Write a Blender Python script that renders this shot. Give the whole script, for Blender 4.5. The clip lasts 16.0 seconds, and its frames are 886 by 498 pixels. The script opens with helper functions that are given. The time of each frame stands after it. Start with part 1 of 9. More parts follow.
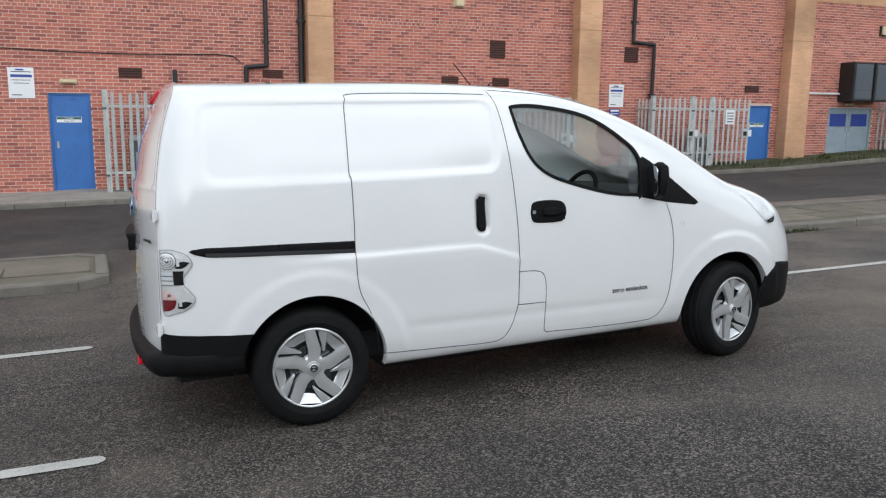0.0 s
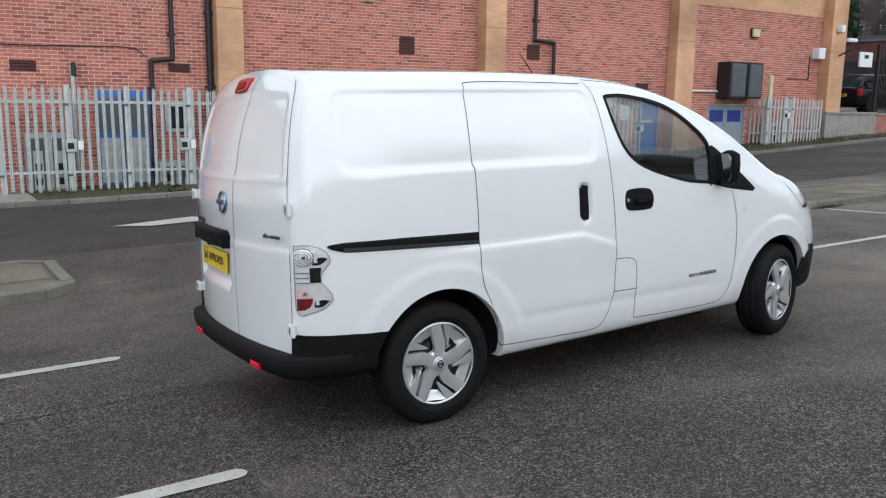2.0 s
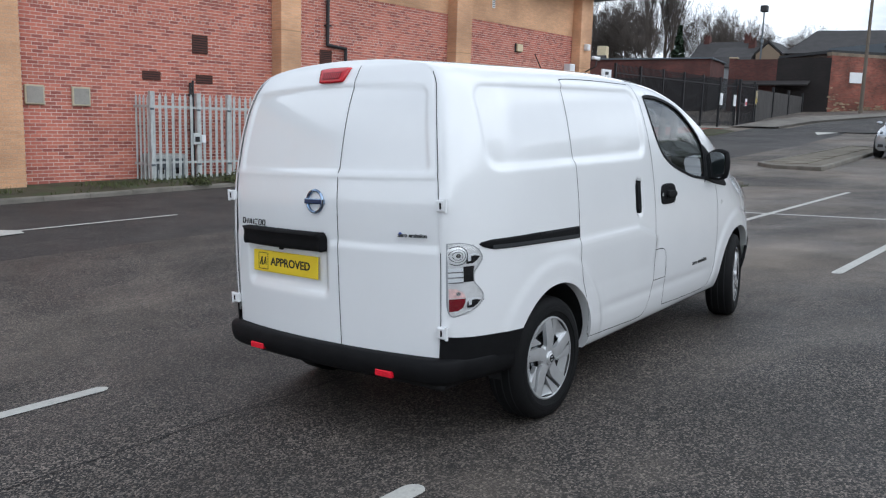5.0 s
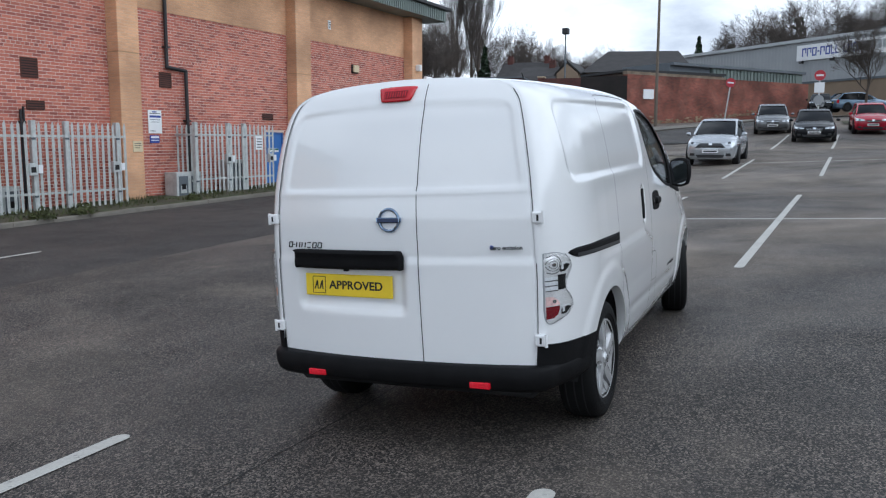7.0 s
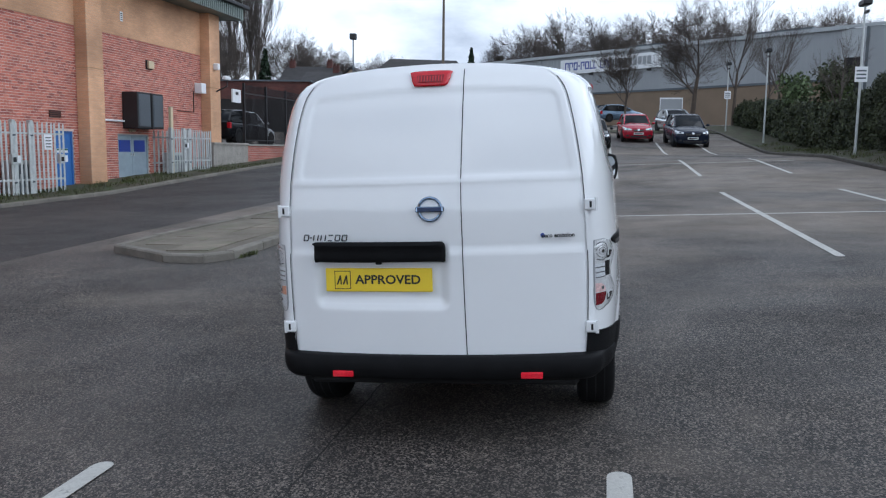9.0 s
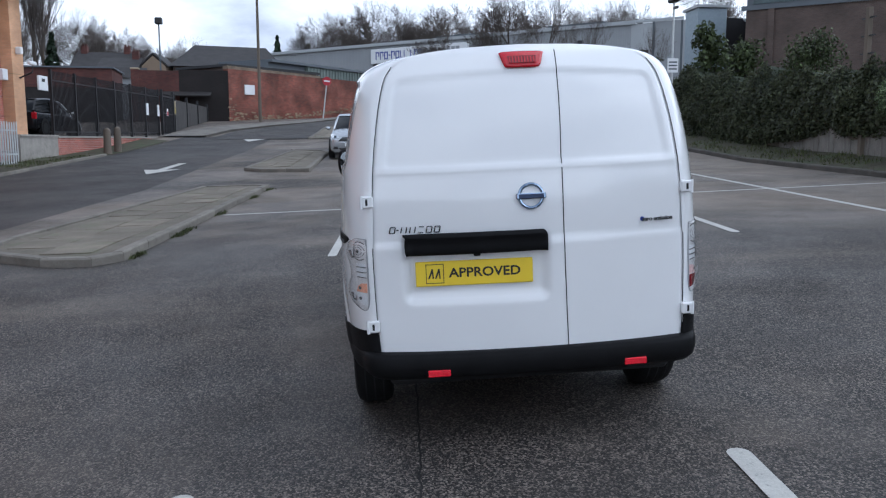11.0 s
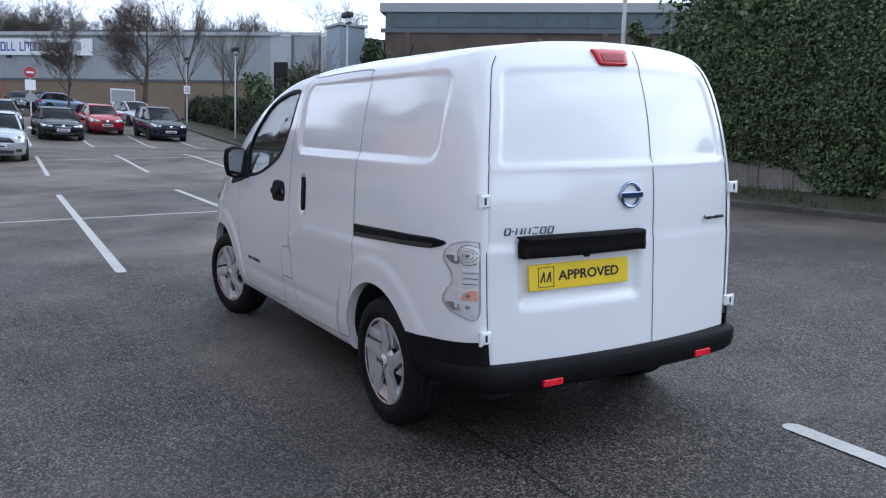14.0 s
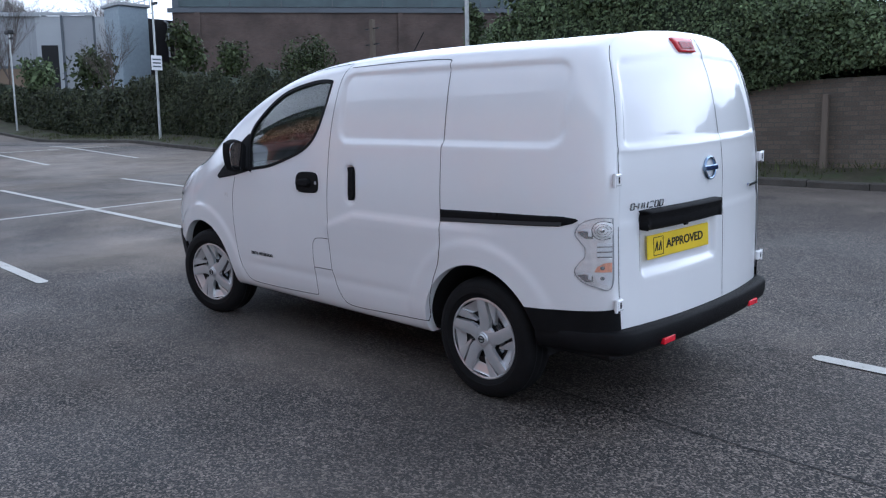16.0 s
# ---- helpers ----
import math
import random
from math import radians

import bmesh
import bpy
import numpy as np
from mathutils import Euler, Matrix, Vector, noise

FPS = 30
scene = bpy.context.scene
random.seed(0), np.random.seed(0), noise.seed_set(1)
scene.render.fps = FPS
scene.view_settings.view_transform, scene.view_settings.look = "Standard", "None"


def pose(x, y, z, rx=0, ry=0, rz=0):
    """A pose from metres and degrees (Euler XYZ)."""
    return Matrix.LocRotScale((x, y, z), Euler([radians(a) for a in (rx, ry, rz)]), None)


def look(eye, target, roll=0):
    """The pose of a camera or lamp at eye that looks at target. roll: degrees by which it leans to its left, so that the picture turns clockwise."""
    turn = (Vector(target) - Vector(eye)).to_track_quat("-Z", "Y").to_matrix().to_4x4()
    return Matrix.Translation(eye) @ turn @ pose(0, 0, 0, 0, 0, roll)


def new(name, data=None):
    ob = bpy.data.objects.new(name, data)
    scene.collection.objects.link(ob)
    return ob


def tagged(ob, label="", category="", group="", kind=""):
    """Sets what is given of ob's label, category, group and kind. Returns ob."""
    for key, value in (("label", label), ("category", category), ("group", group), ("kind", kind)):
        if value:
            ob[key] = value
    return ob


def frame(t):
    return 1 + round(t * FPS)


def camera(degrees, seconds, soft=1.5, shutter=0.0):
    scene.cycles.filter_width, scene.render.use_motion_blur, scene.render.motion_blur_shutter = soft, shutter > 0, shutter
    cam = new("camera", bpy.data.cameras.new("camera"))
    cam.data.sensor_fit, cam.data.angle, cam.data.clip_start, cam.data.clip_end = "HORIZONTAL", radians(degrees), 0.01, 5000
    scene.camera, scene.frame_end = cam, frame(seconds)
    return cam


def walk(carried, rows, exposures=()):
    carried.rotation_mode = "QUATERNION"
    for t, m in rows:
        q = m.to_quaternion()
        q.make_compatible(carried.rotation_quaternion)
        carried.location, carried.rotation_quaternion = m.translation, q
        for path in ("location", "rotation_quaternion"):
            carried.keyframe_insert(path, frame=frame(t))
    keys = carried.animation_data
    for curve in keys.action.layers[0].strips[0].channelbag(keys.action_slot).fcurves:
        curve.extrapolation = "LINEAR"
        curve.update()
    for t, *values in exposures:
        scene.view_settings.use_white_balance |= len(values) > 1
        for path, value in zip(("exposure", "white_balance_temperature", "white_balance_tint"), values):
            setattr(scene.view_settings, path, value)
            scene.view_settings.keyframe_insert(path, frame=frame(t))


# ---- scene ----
# ---------------- camera ----------------
cam = camera(57.0, 16.0, soft=1.2)
PATH = [
    (0, (0.352, 0.062, 1.665), (1.171, 1.854, 1.322), 0.70),
    (0.5, (0.039, 0.207, 1.662), (0.948, 1.955, 1.317), 0.77),
    (1, (-0.195, 0.395, 1.641), (0.777, 2.107, 1.290), 0.86),
    (1.5, (-0.515, 0.557, 1.629), (0.529, 2.227, 1.282), 1.04),
    (2, (-0.782, 0.752, 1.602), (0.329, 2.379, 1.258), 0.72),
    (2.5, (-1.027, 0.951, 1.595), (0.192, 2.501, 1.261), 0.20),
    (3, (-1.312, 1.141, 1.579), (0.035, 2.579, 1.237), 0.27),
    (5.3, (-2.222, 2.217, 1.497), (-0.603, 3.351, 1.194), 1.25),
    (5.5, (-2.310, 2.312, 1.501), (-0.663, 3.406, 1.203), 0.85),
    (6, (-2.447, 2.573, 1.471), (-0.736, 3.568, 1.184), 0.35),
    (6.5, (-2.623, 2.843, 1.465), (-0.862, 3.753, 1.195), 0.05),
    (7, (-2.794, 3.112, 1.460), (-0.976, 3.906, 1.204), 0.06),
    (7.5, (-2.872, 3.389, 1.426), (-1.000, 4.051, 1.190), 0.07),
    (8, (-3.002, 3.701, 1.408), (-1.088, 4.232, 1.176), -0.11),
    (8.5, (-3.024, 4.015, 1.381), (-1.080, 4.414, 1.134), 0.11),
    (9, (-3.019, 4.330, 1.364), (-1.052, 4.601, 1.125), 0.63),
    (9.2, (-3.038, 4.459, 1.371), (-1.064, 4.672, 1.128), 0.35),
    (11.3, (-2.797, 5.809, 1.314), (-0.834, 5.520, 1.067), 0.44),
    (11.5, (-2.752, 5.924, 1.297), (-0.799, 5.564, 1.063), 0.79),
    (12, (-2.641, 6.292, 1.299), (-0.726, 5.762, 1.075), 0.73),
    (12.5, (-2.475, 6.556, 1.274), (-0.591, 5.924, 1.047), 0.79),
    (13, (-2.329, 6.868, 1.278), (-0.494, 6.104, 1.055), 0.30),
    (13.5, (-2.163, 7.211, 1.247), (-0.402, 6.287, 1.034), 0.73),
    (14, (-1.949, 7.468, 1.241), (-0.260, 6.420, 1.017), 1.47),
    (14.5, (-1.774, 7.814, 1.241), (-0.144, 6.681, 0.999), 1.44),
    (15, (-1.551, 8.066, 1.222), (0.021, 6.854, 0.983), 0.36),
    (15.5, (-1.355, 8.352, 1.195), (0.140, 7.040, 0.972), -0.22),
    (16, (-1.165, 8.720, 1.265), (0.200, 7.285, 0.995), -0.98),
]
EXPOSURES = [(0, 0.30, 6000, 7), (3, 0.29, 5840, 7), (7, 0.15, 5620, 7), (9, 0.10, 5480, 8), (12, 0.22, 5360, 10), (13.3, 0.31, 5310, 10), (14.5, 0.46, 5270, 11), (15.4, 0.37, 5200, 11), (16, 0.37, 5190, 11)]
walk(cam, [(t, look(eye, target, roll)) for t, eye, target, roll in PATH], EXPOSURES)

# ---------------- world and sun ----------------
SUN_EL, SUN_AZ = radians(36), radians(180)     # height over the horizon; compass angle from +y, clockwise
world = bpy.data.worlds.new("sky")
scene.world = world
world.use_nodes = True
wn, wl = world.node_tree.nodes, world.node_tree.links
wn.clear()
w_out = wn.new("ShaderNodeOutputWorld")
w_bg = wn.new("ShaderNodeBackground")
w_sky = wn.new("ShaderNodeTexSky")
w_sky.sky_type = "NISHITA"
w_sky.sun_disc = False
w_sky.sun_elevation, w_sky.sun_rotation = SUN_EL, SUN_AZ
w_sky.air_density, w_sky.dust_density = 1.0, 1.5
w_co = wn.new("ShaderNodeTexCoord")
w_map = wn.new("ShaderNodeMapping")
w_map.inputs["Scale"].default_value = (2.0, 2.0, 5.2)
w_map.inputs["Location"].default_value = (0.4, 1.3, 0.2)
w_noise = wn.new("ShaderNodeTexNoise")
w_noise.inputs["Scale"].default_value = 1.1
w_noise.inputs["Detail"].default_value = 9
w_noise.inputs["Roughness"].default_value = 0.56
w_ramp = wn.new("ShaderNodeValToRGB")
w_ramp.color_ramp.elements[0].position, w_ramp.color_ramp.elements[0].color = 0.40, (4.2, 4.45, 5.0, 1)
w_ramp.color_ramp.elements[1].position, w_ramp.color_ramp.elements[1].color = 0.595, (11.0, 11.0, 11.0, 1)
w_cover = wn.new("ShaderNodeMapRange")
w_cover.inputs["From Min"].default_value, w_cover.inputs["From Max"].default_value = 0.60, 0.72
w_cover.inputs["To Min"].default_value, w_cover.inputs["To Max"].default_value = 1.0, 0.9
w_mix = wn.new("ShaderNodeMix")
w_mix.data_type = "RGBA"
wl.new(w_co.outputs["Generated"], w_map.inputs["Vector"])
wl.new(w_map.outputs["Vector"], w_noise.inputs["Vector"])
# cloud breaks up towards the horizon, where the sky is palest
w_low = wn.new("ShaderNodeMapRange")
w_low.inputs["From Min"].default_value, w_low.inputs["From Max"].default_value = 0.05, 0.30
w_low.inputs["To Min"].default_value, w_low.inputs["To Max"].default_value = 0.105, 0.0
w_alt = wn.new("ShaderNodeSeparateXYZ")
w_add = wn.new("ShaderNodeMath")
wl.new(w_co.outputs["Generated"], w_alt.inputs[0])
wl.new(w_alt.outputs["Z"], w_low.inputs["Value"])
wl.new(w_noise.outputs["Fac"], w_add.inputs[0])
wl.new(w_low.outputs["Result"], w_add.inputs[1])
wl.new(w_add.outputs[0], w_ramp.inputs["Fac"])
wl.new(w_noise.outputs["Fac"], w_cover.inputs["Value"])
wl.new(w_cover.outputs["Result"], w_mix.inputs["Factor"])
wl.new(w_sky.outputs["Color"], w_mix.inputs["A"])
# an overcast sky is somewhat brighter overhead than at the horizon
w_sep = wn.new("ShaderNodeSeparateXYZ")
w_up = wn.new("ShaderNodeMapRange")
w_up.inputs["From Min"].default_value, w_up.inputs["From Max"].default_value = 0.1, 1.0
w_up.inputs["To Min"].default_value, w_up.inputs["To Max"].default_value = 1.24, 0.88
w_grad = wn.new("ShaderNodeVectorMath")
w_grad.operation = "SCALE"
wl.new(w_co.outputs["Generated"], w_sep.inputs[0])
wl.new(w_sep.outputs["Z"], w_up.inputs["Value"])
wl.new(w_up.outputs["Result"], w_grad.inputs["Scale"])
wl.new(w_ramp.outputs["Color"], w_grad.inputs[0])
# thin cloud glows round the hidden sun
w_sun = wn.new("ShaderNodeVectorMath")
w_sun.operation = "DOT_PRODUCT"
w_sun.inputs[1].default_value = (math.sin(SUN_AZ) * math.cos(SUN_EL), math.cos(SUN_AZ) * math.cos(SUN_EL), math.sin(SUN_EL))
w_glow = wn.new("ShaderNodeMapRange")
w_glow.interpolation_type = "SMOOTHSTEP"
w_glow.inputs["From Min"].default_value, w_glow.inputs["From Max"].default_value = 0.5, 1.0
w_glow.inputs["To Min"].default_value, w_glow.inputs["To Max"].default_value = 1.0, 1.45
w_lit = wn.new("ShaderNodeVectorMath")
w_lit.operation = "SCALE"
wl.new(w_co.outputs["Generated"], w_sun.inputs[0])
wl.new(w_sun.outputs["Value"], w_glow.inputs["Value"])
wl.new(w_grad.outputs[0], w_lit.inputs[0])
wl.new(w_glow.outputs["Result"], w_lit.inputs["Scale"])
wl.new(w_lit.outputs[0], w_mix.inputs["B"])
wl.new(w_mix.outputs["Result"], w_bg.inputs["Color"])
w_bg.inputs["Strength"].default_value = 0.090
wl.new(w_bg.outputs["Background"], w_out.inputs["Surface"])

sun_data = bpy.data.lights.new("sun", "SUN")
sun_data.energy, sun_data.angle, sun_data.color = 1.3, radians(95), (1.0, 0.955, 0.89)
sun = new("sun", sun_data)
sun.matrix_world = look((0, 0, 40), Vector((0, 0, 40)) - Vector((math.sin(SUN_AZ) * math.cos(SUN_EL), math.cos(SUN_AZ) * math.cos(SUN_EL), math.sin(SUN_EL))))
scene.view_settings.exposure = 0.0

# ---------------- materials ----------------
def material(name, colour, rough=0.6, metal=0.0, vary=0.0, scale=8.0, fine=0.0, fine_scale=120.0, bump=0.0, bump_scale=60.0,
             spots=None, random_hue=0.0, coat=0.0, coords="Object", stretch=(1, 1, 1), rough_vary=0.0, specular=0.5):
    """A principled material: base colour varied at a coarse and a fine scale, with relief."""
    m = bpy.data.materials.new(name)
    m.use_nodes = True
    n, k = m.node_tree.nodes, m.node_tree.links
    b = n["Principled BSDF"]
    b.inputs["Roughness"].default_value, b.inputs["Metallic"].default_value = rough, metal
    b.inputs["Specular IOR Level"].default_value = specular
    b.inputs["Coat Weight"].default_value = coat
    b.inputs["Coat Roughness"].default_value = 0.04
    co = n.new("ShaderNodeTexCoord")
    mp = n.new("ShaderNodeMapping")
    mp.inputs["Scale"].default_value = stretch
    k.new(co.outputs[coords], mp.inputs["Vector"])
    rgb = n.new("ShaderNodeRGB")
    rgb.outputs[0].default_value = (*colour, 1)
    last = rgb.outputs[0]

    def noise_tex(sc, detail=5, roughness=0.6):
        t = n.new("ShaderNodeTexNoise")
        t.inputs["Scale"].default_value, t.inputs["Detail"].default_value, t.inputs["Roughness"].default_value = sc, detail, roughness
        k.new(mp.outputs["Vector"], t.inputs["Vector"])
        return t

    def scaled(last, fac, lo, hi, a=0.3, z=0.7):
        r = n.new("ShaderNodeMapRange")
        r.inputs["From Min"].default_value, r.inputs["From Max"].default_value = a, z
        r.inputs["To Min"].default_value, r.inputs["To Max"].default_value = lo, hi
        k.new(fac, r.inputs["Value"])
        x = n.new("ShaderNodeVectorMath")
        x.operation = "SCALE"
        k.new(last, x.inputs[0])
        k.new(r.outputs["Result"], x.inputs["Scale"])
        return x.outputs[0]

    coarse = None
    if vary:
        coarse = noise_tex(scale)
        last = scaled(last, coarse.outputs["Fac"], 1 - vary, 1 + vary)
    if fine:
        last = scaled(last, noise_tex(fine_scale, 3, 0.7).outputs["Fac"], 1 - fine, 1 + fine)
    if spots:
        s_scale, s_lo, s_hi, s_col = spots
        st = noise_tex(s_scale, 6, 0.62)
        r = n.new("ShaderNodeMapRange")
        r.inputs["From Min"].default_value, r.inputs["From Max"].default_value = s_lo, s_hi
        k.new(st.outputs["Fac"], r.inputs["Value"])
        mx = n.new("ShaderNodeMix")
        mx.data_type = "RGBA"
        mx.inputs["B"].default_value = (*s_col, 1)
        k.new(r.outputs["Result"], mx.inputs["Factor"])
        k.new(last, mx.inputs["A"])
        last = mx.outputs["Result"]
    if random_hue:
        info = n.new("ShaderNodeObjectInfo")
        last = scaled(last, info.outputs["Random"], 1 - random_hue, 1 + random_hue, 0.0, 1.0)
    k.new(last, b.inputs["Base Color"])
    if rough_vary:
        rr = n.new("ShaderNodeMapRange")
        rr.inputs["From Min"].default_value, rr.inputs["From Max"].default_value = 0.3, 0.7
        rr.inputs["To Min"].default_value, rr.inputs["To Max"].default_value = rough - rough_vary, rough + rough_vary
        k.new((coarse or noise_tex(scale)).outputs["Fac"], rr.inputs["Value"])
        k.new(rr.outputs["Result"], b.inputs["Roughness"])
    if bump:
        bp = n.new("ShaderNodeBump")
        bp.inputs["Strength"].default_value = bump
        bp.inputs["Distance"].default_value = 0.01
        k.new(noise_tex(bump_scale, 4, 0.65).outputs["Fac"], bp.inputs["Height"])
        k.new(bp.outputs["Normal"], b.inputs["Normal"])
    return m


def glass_material(name, tint, rough=0.02, clear=0.75, face=0.06):
    """A thin pane: part clear, part mirror by angle."""
    m = bpy.data.materials.new(name)
    m.use_nodes = True
    n, k = m.node_tree.nodes, m.node_tree.links
    n.remove(n["Principled BSDF"])
    t, g, mx, lw, pw, ml = (n.new("ShaderNode" + s) for s in ("BsdfTransparent", "BsdfGlossy", "MixShader", "LayerWeight", "Math", "Math"))
    t.inputs["Color"].default_value = (*[c * clear for c in tint], 1)
    g.inputs["Roughness"].default_value = rough
    lw.inputs["Blend"].default_value = 0.5
    pw.operation, ml.operation = "POWER", "MULTIPLY_ADD"
    pw.inputs[1].default_value = 3.5
    ml.inputs[1].default_value, ml.inputs[2].default_value = 0.94 - face, face
    k.new(lw.outputs["Facing"], pw.inputs[0])
    k.new(pw.outputs[0], ml.inputs[0])
    k.new(ml.outputs[0], mx.inputs[0])
    k.new(t.outputs[0], mx.inputs[1])
    k.new(g.outputs[0], mx.inputs[2])
    k.new(mx.outputs[0], n["Material Output"].inputs["Surface"])
    return m


def brick_material(name, a, b, mortar, stain=1.0):
    """Stretcher-bond brickwork at true size: 225 x 75 mm with its joints, on the wall's own x and z."""
    m = bpy.data.materials.new(name)
    m.use_nodes = True
    n, k = m.node_tree.nodes, m.node_tree.links
    p = n["Principled BSDF"]
    p.inputs["Roughness"].default_value = 0.85
    co, sep, add, com = (n.new("ShaderNode" + s) for s in ("TexCoord", "SeparateXYZ", "Math", "CombineXYZ"))
    k.new(co.outputs["Object"], sep.inputs[0])
    k.new(sep.outputs["X"], add.inputs[0])
    k.new(sep.outputs["Y"], add.inputs[1])
    k.new(add.outputs[0], com.inputs["X"])
    k.new(sep.outputs["Z"], com.inputs["Y"])
    br = n.new("ShaderNodeTexBrick")
    br.inputs["Scale"].default_value = 1.0
    br.inputs["Brick Width"].default_value, br.inputs["Row Height"].default_value = 0.225, 0.075
    br.inputs["Mortar Size"].default_value, br.inputs["Mortar Smooth"].default_value = 0.0075, 0.12
    br.inputs["Color1"].default_value, br.inputs["Color2"].default_value, br.inputs["Mortar"].default_value = (*a, 1), (*b, 1), (*mortar, 1)
    br.inputs["Bias"].default_value = -0.1
    k.new(com.outputs[0], br.inputs["Vector"])
    no = n.new("ShaderNodeTexNoise")
    no.inputs["Scale"].default_value, no.inputs["Detail"].default_value = 0.55, 6
    k.new(com.outputs[0], no.inputs["Vector"])
    nf = n.new("ShaderNodeTexNoise")
    nf.inputs["Scale"].default_value, nf.inputs["Detail"].default_value = 45, 4
    k.new(com.outputs[0], nf.inputs["Vector"])
    last = br.outputs["Color"]
    for tex, lo, hi in ((no, 1 - 0.28 * stain, 1 + 0.28 * stain), (nf, 0.8, 1.2)):
        r = n.new("ShaderNodeMapRange")
        r.inputs["From Min"].default_value, r.inputs["From Max"].default_value = 0.3, 0.7
        r.inputs["To Min"].default_value, r.inputs["To Max"].default_value = lo, hi
        k.new(tex.outputs["Fac"], r.inputs["Value"])
        x = n.new("ShaderNodeVectorMath")
        x.operation = "SCALE"
        k.new(last, x.inputs[0])
        k.new(r.outputs["Result"], x.inputs["Scale"])
        last = x.outputs[0]
    k.new(last, p.inputs["Base Color"])
    inv = n.new("ShaderNodeMath")
    inv.operation = "SUBTRACT"
    inv.inputs[0].default_value = 1.0
    k.new(br.outputs["Fac"], inv.inputs[1])
    bp = n.new("ShaderNodeBump")
    bp.inputs["Strength"].default_value, bp.inputs["Distance"].default_value = 0.5, 0.006
    k.new(inv.outputs[0], bp.inputs["Height"])
    k.new(bp.outputs["Normal"], p.inputs["Normal"])
    return m


M_WHITE = material("white_paint", (0.86, 0.865, 0.87), 0.12, vary=0.015, scale=2.0, coat=1.0)
M_WHITE.node_tree.nodes["Principled BSDF"].inputs["Coat IOR"].default_value = 1.45
M_BLACKPL = material("black_plastic", (0.010, 0.010, 0.0108), 0.55, vary=0.15, scale=12, bump=0.12, bump_scale=400, specular=0.09)
M_RUBBER = material("tyre_rubber", (0.0085, 0.0085, 0.009), 0.7, vary=0.2, scale=10, bump=0.2, bump_scale=120, specular=0.18)
# near-black that paints the shade in gaps, grooves, holes and openings
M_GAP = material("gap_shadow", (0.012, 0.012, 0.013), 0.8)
M_SILVER = material("silver_paint", (0.69, 0.70, 0.71), 0.24, metal=0.6, vary=0.04, scale=20)
M_CHROME = material("chrome", (0.75, 0.78, 0.82), 0.08, metal=1.0)
M_DARK = material("dark_interior", (0.012, 0.012, 0.013), 0.75, vary=0.15, scale=9, bump=0.15, bump_scale=200)
M_SEAT = material("grey_seat_cloth", (0.06, 0.062, 0.068), 0.9, vary=0.2, scale=14, bump=0.3, bump_scale=300)
M_SEATBLUE = material("blue_seat_cover", (0.13, 0.25, 0.42), 0.6, vary=0.15, scale=14)
M_GLASS = glass_material("window_glass", (0.86, 0.93, 0.92), 0.015, 0.86, 0.09)
M_CLEAR = glass_material("clear_lens", (1.0, 1.0, 1.0), 0.04, 1.0)
M_LAMPSILVER = material("lamp_reflector", (0.95, 0.955, 0.96), 0.10, metal=0.35, vary=0.12, scale=30, bump=0.5, bump_scale=34)
M_LAMPGREY = material("lamp_shade_grey", (0.55, 0.57, 0.60), 0.15, metal=0.8)
# white of the lamp's pale steps and of its painted glints
M_LAMPWHITE = material("lamp_white", (0.72, 0.74, 0.76), 0.25, coat=0.4)
M_REFLEX = material("red_reflex", (0.78, 0.010, 0.03), 0.22, vary=0.15, scale=90, bump=0.2, bump_scale=300)
M_PALEAMBER = material("pale_amber_lens", (0.80, 0.40, 0.27), 0.2, coat=0.5, vary=0.2, scale=60)
M_PALERED = material("pale_red_lens", (0.80, 0.56, 0.54), 0.2, coat=0.5, vary=0.2, scale=60)
M_DARKCHROME = material("dark_chrome", (0.16, 0.17, 0.18), 0.2, metal=0.9)
M_RAILLIP = material("rail_lip", (0.05, 0.052, 0.056), 0.35, metal=0.3)
M_REDDEEP = material("deep_red_lens", (0.17, 0.006, 0.012), 0.2, vary=0.2, scale=60)
M_RED = material("red_lens", (0.52, 0.008, 0.018), 0.22, coat=0.3, vary=0.15, scale=60)
M_YELLOW = material("yellow_plate", (0.85, 0.62, 0.02), 0.35, vary=0.03, scale=5)
M_INK = material("black_print", (0.01, 0.01, 0.011), 0.5)


